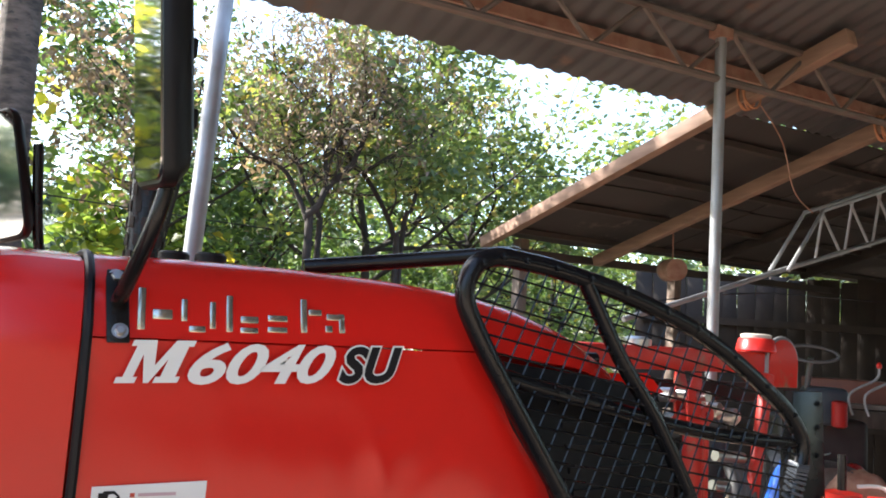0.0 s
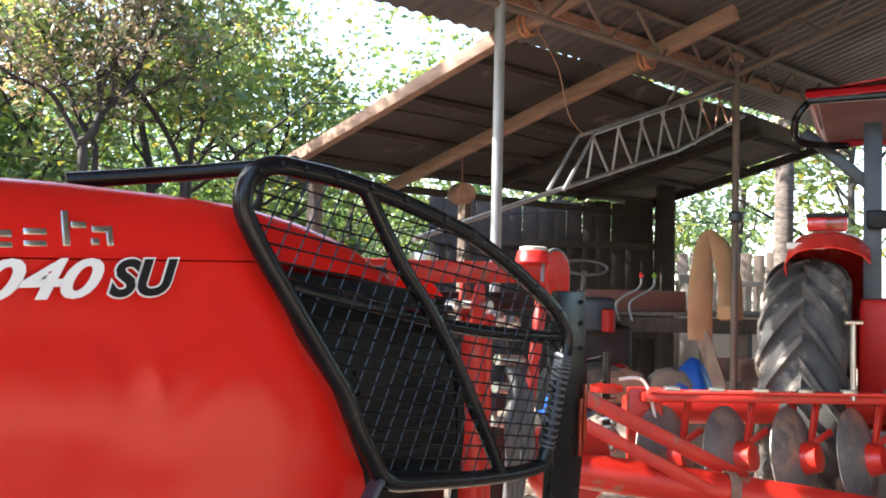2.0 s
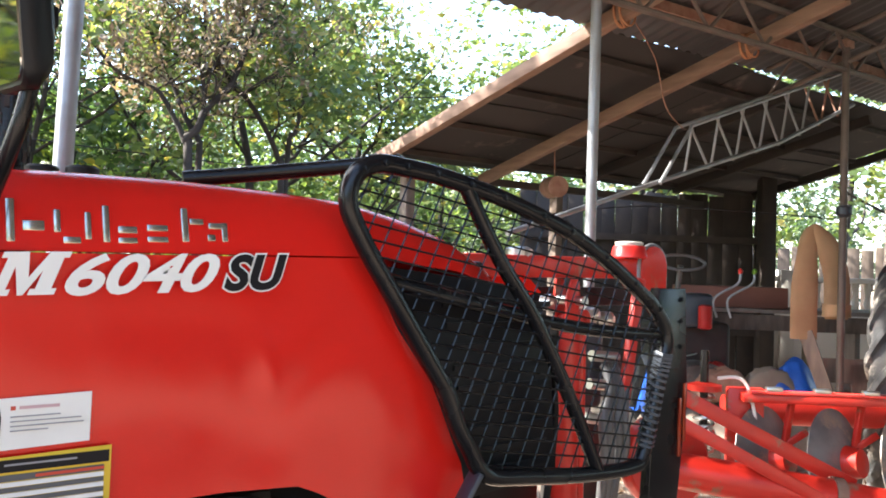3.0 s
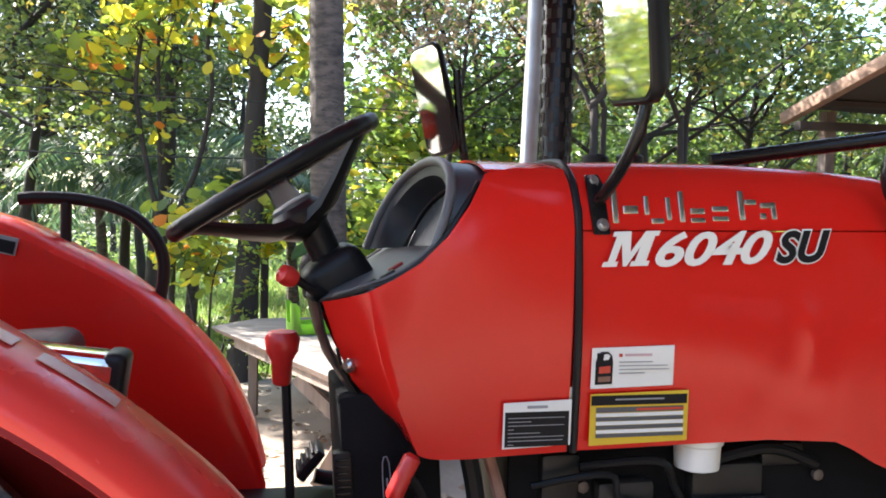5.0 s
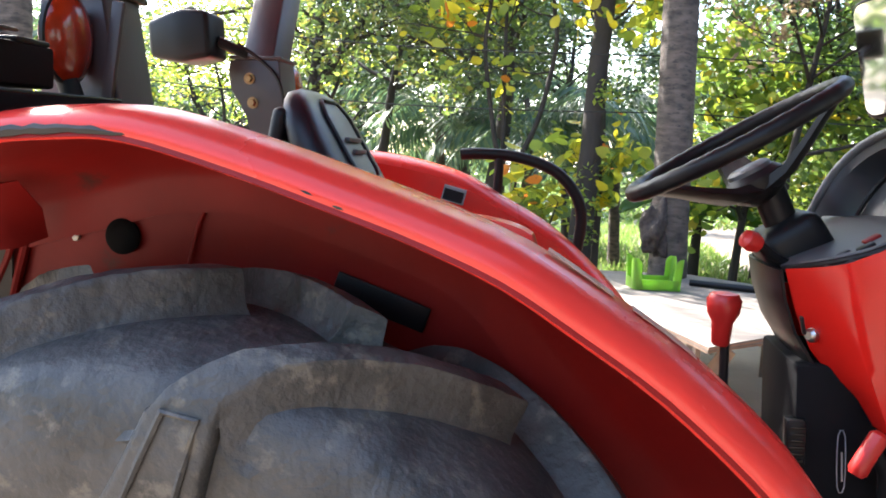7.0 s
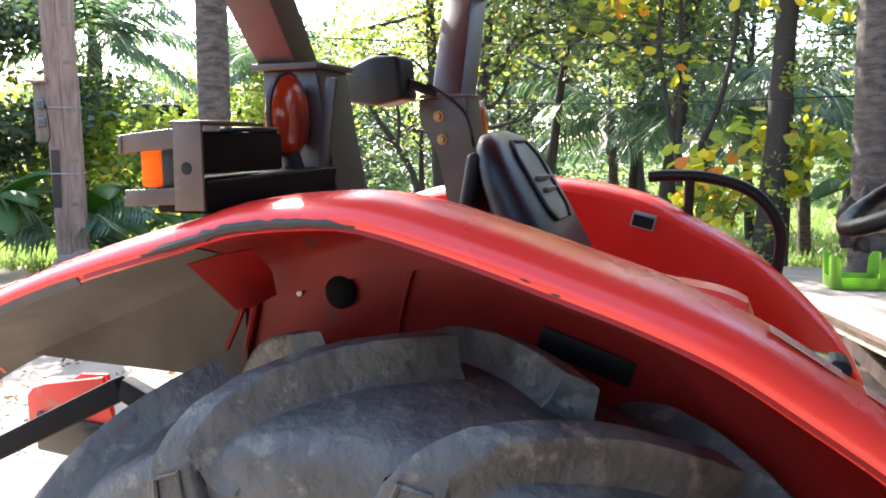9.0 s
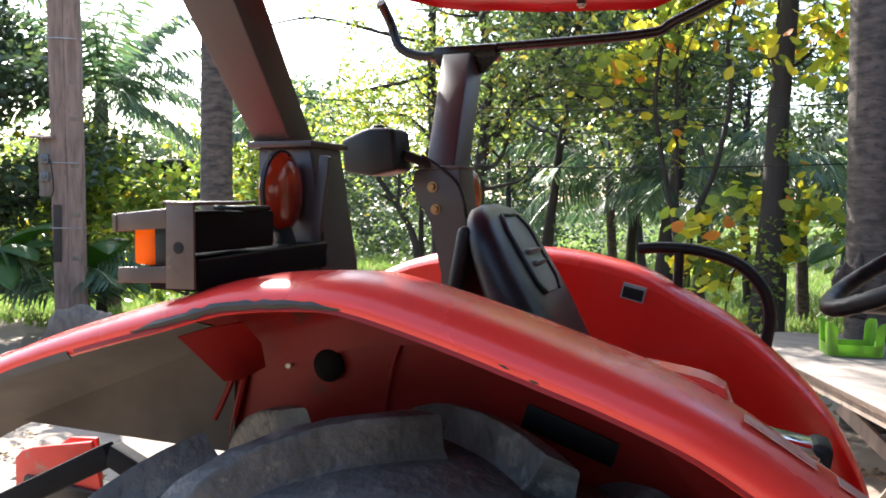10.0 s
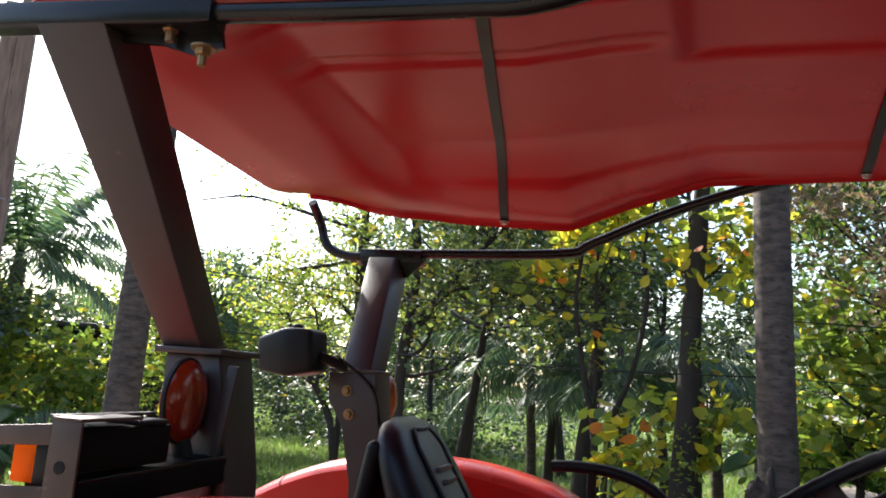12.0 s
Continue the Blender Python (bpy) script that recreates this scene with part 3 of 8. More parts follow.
part("engine_block", box(mesh(), (1.55, 0, 0.80), (1.15, 0.30, 0.52), (0, 0, 0), 0.03), DIRTY_ENGINE, tractor, "dark oily engine")
# plain black plate added over the block to keep the engine bay dark
part("engine_dark_plate", box(mesh(), (1.55, -0.158, 0.86), (1.16, 0.012, 0.46), (0, 0, 0), 0.006), BLACK_MATTE, tractor)
for k in range(5):
    part("rocker_bolt", lathe(mesh(), [(0.010, 0.0), (0.012, 0.004), (0.012, 0.012), (0.006, 0.015)], pose(1.12 + 0.13 * k, -0.164, 1.0 - 0.05 * (k % 2), 90, 0, 0), 8), DARK_STEEL, tractor)
part("gearbox", box(mesh(), (0.45, 0, 0.62), (1.3, 0.34, 0.42), (0, 0, 0), 0.04), DIRTY_ENGINE, tractor)
part("oil_filter", lathe(mesh(), [(0.03, 1.035), (0.043, 1.04), (0.045, 1.085), (0.05, 1.09), (0.05, 1.11), (0.02, 1.115)], pose(1.345, -0.20, 0), 24), WHITE_DECAL, tractor, "white oil filter")
for pts, r, m in (([(1.10, -0.20, 1.05), (1.25, -0.22, 1.06), (1.30, -0.2, 1.0), (1.35, -0.2, 0.9)], 0.009, BLACK), ([(1.0, -0.21, 1.02), (1.15, -0.225, 1.04), (1.2, -0.22, 0.98), (1.5, -0.2, 0.97)], 0.007, BLACK),
                  ([(1.35, -0.19, 1.04), (1.5, -0.2, 1.07), (1.62, -0.19, 1.03)], 0.012, BLACK), ([(0.92, -0.2, 1.08), (0.95, -0.21, 0.95), (0.94, -0.2, 0.8)], 0.012, RUST),
                  ([(0.88, -0.2, 1.09), (0.90, -0.2, 0.96), (0.87, -0.19, 0.8)], 0.018, BLACK)):
    part("hose", tube(mesh(), curve(pts, 6), r, 8), m, tractor)
for x, y, z, sx, sy, sz in ((1.2, -0.17, 0.98, 0.12, 0.06, 0.07), (1.42, -0.17, 1.0, 0.16, 0.05, 0.08), (1.55, -0.16, 1.05, 0.10, 0.05, 0.05), (1.07, -0.16, 1.02, 0.08, 0.05, 0.1)):
    part("engine_casting", box(mesh(), (x, y, z), (sx, sy, sz), (0, 0, 0), 0.012), DIRTY_ENGINE, tractor)

# exhaust behind the cowl and its perforated guard
ex = mesh()
lathe(ex, [(0.040, 1.45), (0.040, 2.45), (0.034, 2.46)], pose(1.215, 0.30, 0), 24)
exhaust = part("exhaust", ex, BLACK_PAINT, tractor, "black exhaust pipe with slotted guard")
bm = mesh()
for k in range(20):
    for j in range(10):
        a = 2 * math.pi * (j + 0.5 * (k % 2)) / 10
        box(bm, (1.215 + 0.0405 * math.cos(a), 0.30 + 0.0405 * math.sin(a), 1.66 + 0.036 * k), (0.003, 0.010, 0.024), (0, 0, math.degrees(a)))
part("guard_slot", bm, DIRTY_ENGINE, exhaust)
part("exhaust_collar", lathe(mesh(), [(0.055, 1.625), (0.055, 1.645), (0.04, 1.65)], pose(1.215, 0.30, 0), 24), BLACK, exhaust)
for x, y in ((1.3, 0.05), (1.24, 0.1)):
    part("filler_cap", lathe(mesh(), [(0.03, 1.63), (0.03, 1.66), (0.024, 1.665)], pose(x, y, 0), 20), BLACK, tractor)


# mirrors
def mirror_set(s):
    bm = mesh()
    rings = []
    for off in (0.0, 0.007):
        rings.append([bm.verts.new((x, s * (y + off), z)) for x, y, z in ((1.087, 0.260, 1.492), (1.119, 0.260, 1.493), (1.113, 0.232, 1.584), (1.108, 0.218, 1.602), (1.082, 0.218, 1.601), (1.080, 0.232, 1.584))])
    for j in range(6):
        bm.faces.new((rings[0][j], rings[0][(j + 1) % 6], rings[1][(j + 1) % 6], rings[1][j]))
    bm.faces.new(rings[0]); bm.faces.new(rings[1])
    bmesh.ops.bevel(bm, geom=bm.edges[:], offset=0.002, segments=2, profile=0.5, affect="EDGES")
    bracket = part("mirror_bracket", bm, BLACK_PAINT, tractor)
    for x, y, z in ((1.095, 0.229, 1.590), (1.104, 0.262, 1.510)):
        bolt_at(bracket, (x, s * y, z), (0, s, 0.4), 0.008)
    if s < 0:
        arm = [(1.098, -0.240, 1.552), (1.100, -0.275, 1.566), (1.108, -0.325, 1.610), (1.120, -0.356, 1.665), (1.131, -0.366, 1.725), (1.136, -0.370, 1.80), (1.138, -0.372, 1.89)]
        centre, half_w, half_h, yaw = (1.090, -0.356, 1.882), 0.076, 0.165, -85.5
    else:
        arm = [(1.09, 0.275, 1.545), (1.085, 0.34, 1.57), (1.04, 0.44, 1.62), (1.015, 0.455, 1.70), (0.995, 0.46, 1.90)]
        centre, half_w, half_h, yaw = (0.934, 0.472, 1.822), 0.050, 0.143, -52
    part("mirror_arm", tube(mesh(), curve(arm, 6), 0.0115, 10), BLACK_PAINT, tractor)
    m = pose(*centre, 7 if s < 0 else 6, 4 if s < 0 else -11, yaw)
    outline = []
    for cx, cz, a0 in ((1, 1, 0), (-1, 1, 90), (-1, -1, 180), (1, -1, 270)):
        for k in range(5):
            a = radians(a0 + 22.5 * k)
            outline.append((cx * (half_w - 0.025) + 0.025 * math.cos(a), cz * (half_h - 0.03) + 0.03 * math.sin(a)))
    bm = mesh()
    rings = [[m @ Vector((x * f, d * (1.3 if s < 0 else 1.0), z * f)) for x, z in outline] for f, d in ((1.0, 0.0), (1.03, 0.004), (1.03, 0.016), (0.9, 0.03), (0.6, 0.038))]
    vs = [[bm.verts.new(p) for p in ring] for ring in rings]
    for a, b in zip(vs, vs[1:]):
        for j in range(len(a)):
            bm.faces.new((a[j], a[(j + 1) % len(a)], b[(j + 1) % len(a)], b[j]))
    bm.faces.new(vs[0])
    bm.faces.new(vs[-1])
    shell = part("mirror", bm, BLACK, tractor, "black rear-view mirror")
    bm = mesh()
    front = [bm.verts.new(m @ Vector((x * 0.95, -0.003, z * 0.965))) for x, z in outline]
    back = [bm.verts.new(m @ Vector((x * 0.95, 0.001, z * 0.965))) for x, z in outline]
    bm.faces.new(front)
    bm.faces.new(back[::-1])
    for j in range(len(front)):
        bm.faces.new((front[j], front[(j + 1) % len(front)], back[(j + 1) % len(front)], back[j]))
    part("mirror_glass", bm, MIRROR, shell)
    for dz in (-0.05, 0.05):
        p = m @ Vector((0.02, 0.045 if s < 0 else 0.03, dz - 0.02))
        part("mirror_clamp", box(mesh(), tuple(p), (0.03, 0.03, 0.03), (0, 0, yaw), 0.005), BLACK, shell)


mirror_set(-1)
mirror_set(1)

# dashboard, instrument pod and steering
DASH = ((0.618, 1.349, 0.118), (0.640, 1.360, 0.160), (0.665, 1.372, 0.200), (0.695, 1.386, 0.228), (0.73, 1.400, 0.238), (0.775, 1.429, 0.245), (0.82, 1.474, 0.245), (0.86, 1.532, 0.232), (0.89, 1.575, 0.200), (0.91, 1.590, 0.185))
rows = []
for k in range(-8, 9):
    v = k / 8
    rim = smooth_step(0.80, 0.98, abs(v))
    rows.append([(x, v * w, min(z, 1.428 + 0.2 * (x - 0.775)) * (1 - rim) + z * rim + 0.010 * (1 - abs(v) ** 3)) for x, z, w in DASH])
part("dashboard", skin(mesh(), rows, 0.006), GREY_DASH, tractor, "grey moulded dashboard top")
for s in (-1, 1):
    part("dash_border", tube(mesh(), curve([(x - 0.002, s * (w - 0.006), z + 0.006) for x, z, w in DASH[:-1]], 4), 0.006, 8), BLACK, tractor, "black rubber border of the dashboard")
    part("dash_bead", tube(mesh(), curve([(x - 0.004, s * (w - 0.018), z + 0.011) for x, z, w in DASH[1:7]], 4), 0.003, 6), HOSE_GREY, tractor)
# hood of the instruments: an arch that leans back
bm = mesh()
arch_o, arch_i, arch_b = [], [], []
for k in range(25):
    a = math.pi * k / 24
    c, s = math.cos(a), math.sin(a) ** 0.7
    arch_o.append((0.7675 + 0.0375 * c + 0.060 * s, -0.0275 - 0.1975 * c, 1.453 + 0.013 * c + 0.173 * s))
    arch_i.append((0.778 + 0.0300 * c + 0.050 * s, -0.0275 - 0.1680 * c, 1.456 + 0.012 * c + 0.142 * s))
    arch_b.append((0.955, -0.21 * c, 1.52 + 0.095 * s))
deep = [(x + 0.062, -0.0275 + (y + 0.0275) * 0.86, 1.465 + (z - 1.465) * 0.86) for x, y, z in arch_i]
skin(bm, [arch_b, [(o[0] * 0.5 + b[0] * 0.5, o[1] * 0.55 + b[1] * 0.5, o[2] * 0.5 + b[2] * 0.5 + 0.004) for o, b in zip(arch_o, arch_b)], arch_o, arch_i, deep], 0.0)
part("instrument_hood", bm, HOOD_GREY, tractor, "grey moulded instrument hood", 50)
part("hood_rim", tube(mesh(), arch_o, 0.0095, 10), RIM_GREY, tractor, "light grey rim of the hood")
face = mesh()
ring = [face.verts.new((x + 0.004, y * 0.99, z)) for x, y, z in deep]
mid = face.verts.new((0.868, -0.03, 1.500))
for p, q in zip(ring, ring[1:] + ring[:1]):
    face.faces.new((p, q, mid))
glass = part("instrument_glass", face, GAUGE_GLASS, tractor, "dusty instrument glass")
part("glass_seal", tube(mesh(), [(x - 0.002, y * 0.99, z) for x, y, z in deep], 0.005, 8), BLACK, glass, "black seal round the instrument glass")
rows = [[(0.598 + dx + 0.25 * max(0, abs(y) - 0.08), y, z) for y in (-0.132, -0.10, 0, 0.10, 0.132)] for dx, z in ((0.0, 1.355), (0.012, 1.30), (0.035, 1.24), (0.075, 1.18), (0.12, 1.13), (0.16, 1.10))]
part("cowl_rear_panel", skin(mesh(), rows, 0.006), BLACK, tractor, "black panel under the dashboard", 60)
for x, y in ((0.725, -0.20), (0.745, -0.165), (0.695, -0.175)):
    part("switch", box(mesh(), (x, y, 1.408 + (x - 0.72) * 0.6), (0.030, 0.020, 0.010), (0, -32, 0), 0.003), BLACK if y != -0.165 else WALL_RED, tractor)
part("column_cover", box(mesh(), (0.655, 0.0, 1.39), (0.13, 0.15, 0.11), (0, -35, 0), 0.03, 3), BLACK, tractor, "black steering column cover")
part("column", tube(mesh(), [(0.68, 0, 1.33), (0.60, 0, 1.50)], 0.032, 16), BLACK, tractor)
axis = Vector((-0.53, 0, 0.85)).normalized()
wheel_m = Matrix(((-axis.z, 0, axis.x, 0.527), (0, -1, 0, 0), (axis.x, 0, axis.z, 1.588), (0, 0, 0, 1)))
grip = []
for k in range(96):
    a = 2 * math.pi * k / 96
    grip.append(wheel_m @ Vector((0.217 * math.cos(a), 0.217 * math.sin(a), 0)))
wheel = part("steering_wheel", tube(mesh(), grip, [0.0170 + 0.0007 * math.sin(k * 2.1) for k in range(96)], 14, True), BLACK, tractor, "black three-spoke steering wheel")
part("wheel_hub", lathe(mesh(), [(0.026, -0.135), (0.050, -0.118), (0.060, -0.100), (0.058, -0.082), (0.050, -0.074), (0.046, -0.070), (0.010, -0.066)], wheel_m, 28), BLACK, wheel)
part("horn_cap", lathe(mesh(), [(0.044, -0.070), (0.043, -0.062), (0.036, -0.057), (0.004, -0.055)], wheel_m, 28), GREY_DASH, wheel, "grey cap on the wheel hub")
for a in (90, 210, 330):
    a = radians(a + 180)
    out_, side = Vector((math.cos(a), math.sin(a), 0)), Vector((-math.sin(a), math.cos(a), 0))
    bm, vs = mesh(), []
    for r_, h_, w_, t_ in ((0.030, -0.100, 0.050, 0.020), (0.075, -0.088, 0.043, 0.017), (0.125, -0.058, 0.034, 0.014), (0.170, -0.028, 0.029, 0.012), (0.212, -0.004, 0.030, 0.010)):
        vs.append([bm.verts.new(wheel_m @ (out_ * r_ + side * w_ * sx + Vector((0, 0, h_ + t_ * sz)))) for sx, sz in ((-1, -0.3), (-0.55, -1), (0.55, -1), (1, -0.3), (0.8, 0.6), (0, 0.35), (-0.8, 0.6))])
    for p, q in zip(vs, vs[1:]):
        for j in range(7):
            bm.faces.new((p[j], p[(j + 1) % 7], q[(j + 1) % 7], q[j]))
    bm.faces.new(vs[0]); bm.faces.new(vs[-1])
    part("spoke", bm, BLACK, wheel, "", 50)
stalk = part("shuttle_lever", tube(mesh(), curve([(0.66, -0.07, 1.35), (0.60, -0.10, 1.375), (0.565, -0.12, 1.40)], 5), 0.009, 8), BLACK, tractor)
part("lever_knob", lathe(mesh(), [(0.004, 0), (0.016, 0.004), (0.02, 0.018), (0.017, 0.034), (0.006, 0.04)], look((0.568, -0.118, 1.395), (0.66, -0.07, 1.35)), 18), RED_PLASTIC, stalk, "red plastic knob")
part("key_switch", lathe(mesh(), [(0.013, 0), (0.013, 0.008), (0.010, 0.010), (0.008, 0.014)], pose(0.668, -0.158, 1.243, 90, 0, -60), 20), STEEL, tractor)
part("ignition_key", box(mesh(), (0.644, -0.172, 1.262), (0.006, 0.014, 0.034), (0, -14, 0), 0.003), BLACK, tractor)
part("column_shroud", box(mesh(), (0.752, -0.02, 0.98), (0.185, 0.27, 0.42), (0, -4, 0), 0.008, 2), BLACK_MATTE, tractor, "black sheet shroud below the dashboard")
vent = part("shroud_vent", box(mesh(), (0.656, -0.150, 1.040), (0.034, 0.03, 0.088), (0, -4, 0), 0.004), BLACK, tractor, "black ribbed relay box")
for k in range(6):
    part("vent_rib", box(mesh(), (0.656, -0.1665, 1.008 + 0.0125 * k), (0.028, 0.004, 0.005), (0, -4, 0), 0.001), BLACK_PAINT, vent)
part("slide_outline", tube(mesh(), curve([(0.729, -0.157, 1.060), (0.741, -0.157, 1.060), (0.749, -0.157, 0.965), (0.737, -0.157, 0.963)], 3, True), 0.0012, 5, True), GREY_DECAL, tractor, "white outline of the slider label")
part("slide_arrow", beam(mesh(), (0.738, -0.157, 1.03), (0.744, -0.157, 0.975), 0.002, 0.003), GREY_DECAL, tractor)
lev = part("gear_lever", tube(mesh(), curve([(0.575, 0.04, 0.80), (0.565, 0.045, 1.0), (0.556, 0.05, 1.18)], 4), 0.010, 10), BLACK, tractor)
part("lever_knob", lathe(mesh(), [(0.015, 1.165), (0.019, 1.17), (0.022, 1.215), (0.033, 1.235), (0.036, 1.262), (0.028, 1.275), (0.008, 1.279)], pose(0.548, 0.05, 0.0), 20), RED_PLASTIC, lev, "red plastic gear knob")
part("pedal_arm", tube(mesh(), curve([(0.800, 0.40, 1.02), (0.785, 0.41, 0.945), (0.74, 0.42, 0.868), (0.69, 0.42, 0.842), (0.640, 0.42, 0.850)], 6), 0.019, 10), BLACK, tractor)
pad = part("pedal_pad", box(mesh(), (0.628, 0.42, 0.890), (0.026, 0.105, 0.088), (0, 38, 0), 0.006), BLACK, tractor, "black ribbed rubber pedal pad")
for k in range(4):
    part("pad_rib", box(mesh(), (0.615 + 0.0115 * (k - 1.5), 0.42, 0.900 + 0.0148 * (k - 1.5)), (0.007, 0.095, 0.008), (0, 38, 0), 0.0015), RUBBER, pad)
lev = part("hand_lever", tube(mesh(), curve([(0.80, -0.2, 0.95), (0.79, -0.22, 1.02), (0.765, -0.235, 1.06)], 4), 0.012, 10), BLACK, tractor)
part("lever_grip", tube(mesh(), curve([(0.775, -0.228, 1.095), (0.755, -0.235, 1.06), (0.735, -0.24, 1.02)], 4), [0.010] + [0.017] * 7 + [0.012], 12), RED_PLASTIC, lev, "red lever grip")
part("platform", box(mesh(), (0.30, 0, 0.80), (0.95, 0.9, 0.03), (0, 0, 0), 0.006), BLACK, tractor)

# wings over the rear wheels
WING = [(-1.52, 1.08), (-1.32, 1.20), (-1.13, 1.285), (-0.97, 1.35), (-0.81, 1.413), (-0.67, 1.458), (-0.55, 1.492), (-0.455, 1.520), (-0.36, 1.531), (-0.277, 1.531), (-0.15, 1.501), (-0.014, 1.460), (0.06, 1.436), (0.152, 1.399), (0.237, 1.349), (0.327, 1.291), (0.418, 1.215), (0.466, 1.162), (0.54, 1.06), (0.60, 0.94), (0.63, 0.83)]
ACROSS = [(0.834, -0.002), (0.841, 0.001), (0.846, 0.010), (0.842, 0.022), (0.822, 0.034), (0.785, 0.041), (0.73, 0.043), (0.65, 0.036), (0.57, 0.020), (0.51, 0.0), (0.475, -0.022), (0.463, -0.045)]


WING_FAR = [(-1.30, 1.12), (-1.13, 1.27), (-0.95, 1.40), (-0.76, 1.487), (-0.58, 1.522), (-0.34, 1.532), (-0.11, 1.492), (0.03, 1.425), (0.18, 1.343), (0.33, 1.213), (0.42, 1.103), (0.49, 0.955), (0.52, 0.85)]
ACROSS_FAR = [(0.834, -0.085), (0.846, -0.065), (0.82, -0.042), (0.785, -0.028), (0.73, -0.016), (0.65, -0.005), (0.57, 0.0), (0.515, -0.002), (0.48, -0.016), (0.463, -0.040)]


def wing_path(k=3, line=WING):
    p = curve([(x, 0, z) for x, z in line], k)
    out = []
    for i, q in enumerate(p):
        t = (p[min(i + 1, len(p) - 1)] - p[max(i - 1, 0)]).normalized()
        out.append((q, Vector((-t.z, 0, t.x)) if t.x > 0 else Vector((t.z, 0, -t.x))))
    return out


for s in (-1, 1):
    line, across = (WING, ACROSS) if s < 0 else (WING_FAR, ACROSS_FAR)
    drop = -0.046 if s < 0 else -0.042
    rows = []
    for q, nrm in wing_path(3 if s < 0 else 5, line):
        fall = 0.10 * smooth_step(0.05, 0.40, q.x) if s < 0 else 0.0
        grow_ = 1 + 0.18 * smooth_step(0.0, 0.3, q.x)
        rows.append([(q.x + nrm.x * d * grow_, s * y, q.z + nrm.z * d * grow_ - fall * max(0.0, (0.70 - y) / 0.24) ** 1.3) for y, d in across])
    wing = part("mudguard", skin(mesh(), rows, 0.005), RED_WORN, tractor, "red mudguard with scraped paint" if s < 0 else "", 60)
    path = [q for q, _ in wing_path(9, line)]
    rows = []
    for q in path:
        if s < 0 and q.x < -0.74:
            continue
        low = 0.80 if q.x > -0.75 else 0.80 + (-0.75 - q.x) * 1.1
        low = min(low, q.z - 0.02)
        rows.append([(q.x, s * (0.461 - 0.012 * math.sin(math.pi * v)), q.z + 0.012 + drop - (0.10 * smooth_step(0.05, 0.40, q.x) if s < 0 else 0.0) * (1 - v) - (q.z + 0.01 - low) * v) for v in [k / 10 for k in range(11)]])
    part("mudguard_wall", skin(mesh(), rows, 0.006), WALL_RED if s < 0 else RED, tractor, "dirty red inner wall, darkened for its shade" if s < 0 else "", 60)
    if s < 0:
        under = [[(q.x - n_.x * 0.007 + n_.x * d, s * y, q.z - n_.z * 0.007 + n_.z * d) for y, d in ACROSS[1:]] for q, n_ in wing_path(6) if q.x < -0.70]
        part("mudguard_underside", skin(mesh(), under, 0.002), DIRTY_UNDER, tractor, "dusty grey underside of the mudguard", 60)
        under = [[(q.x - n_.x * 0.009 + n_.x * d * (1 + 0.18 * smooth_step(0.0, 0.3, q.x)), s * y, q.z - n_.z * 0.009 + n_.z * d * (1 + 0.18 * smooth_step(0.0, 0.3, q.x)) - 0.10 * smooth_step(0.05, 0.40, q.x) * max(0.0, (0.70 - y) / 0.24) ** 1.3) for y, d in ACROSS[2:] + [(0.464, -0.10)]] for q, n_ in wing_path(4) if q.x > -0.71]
        part("mudguard_underside", skin(mesh(), under, 0.002), WALL_RED, tractor, "dirty red mudguard underside, darkened for its shade", 60)
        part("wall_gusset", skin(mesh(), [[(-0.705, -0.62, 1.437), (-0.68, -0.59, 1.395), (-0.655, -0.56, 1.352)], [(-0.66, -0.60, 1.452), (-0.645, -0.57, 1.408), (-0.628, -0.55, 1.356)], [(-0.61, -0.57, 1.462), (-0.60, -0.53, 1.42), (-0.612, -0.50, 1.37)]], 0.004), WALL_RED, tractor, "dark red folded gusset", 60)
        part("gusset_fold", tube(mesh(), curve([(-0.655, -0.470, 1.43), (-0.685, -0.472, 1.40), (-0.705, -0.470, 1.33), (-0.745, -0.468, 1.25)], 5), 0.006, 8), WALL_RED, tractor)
        rear = [[(q.x, -0.470, q.z - 0.03 - max(q.z - 0.03 - 1.19, 0.01) * v) for v in (0, 0.33, 0.66, 1)] for q in path if q.x < -0.69]
        part("rear_wall", skin(mesh(), rear, 0.005), DIRTY_UNDER, tractor, "", 60)
    # seam of the rear third
    bm = mesh()
    qs = [(q, n_) for q, n_ in wing_path(8, line) if abs(q.x + 0.86) < 0.03][:1]
    for q, nrm in qs:
        tube(bm, [(q.x + nrm.x * (d + 0.0005), s * y, q.z + nrm.z * (d + 0.0005)) for y, d in across], 0.003, 6)
    part("mudguard_seam", bm, RED_DARK, wing)

# stiffening fold, rubber washer and cut-out under the near wing
part("wall_boss", lathe(mesh(), [(0.010, 0.0), (0.028, 0.0), (0.030, 0.010), (0.024, 0.016), (0.010, 0.018)], pose(-0.501, -0.457, 1.374, 90, 0, 0), 24), BLACK_MATTE, tractor, "brown rubber grommet")
part("wall_hole", lathe(mesh(), [(0.004, 0.0), (0.006, 0.0), (0.006, 0.004), (0.004, 0.005)], pose(-0.586, -0.461, 1.3665, 90, 0, 0), 16), WHITE_DECAL, tractor)
part("wall_slot", box(mesh(), (-0.063, -0.466, 1.300), (0.158, 0.006, 0.042), (0, 18, 0), 0.003), BLACK_DECAL, tractor)
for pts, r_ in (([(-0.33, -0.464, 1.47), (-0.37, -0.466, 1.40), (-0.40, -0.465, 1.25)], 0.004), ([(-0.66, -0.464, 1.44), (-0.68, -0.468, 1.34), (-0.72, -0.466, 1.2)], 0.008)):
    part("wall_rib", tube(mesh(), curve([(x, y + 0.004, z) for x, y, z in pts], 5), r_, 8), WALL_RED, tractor)
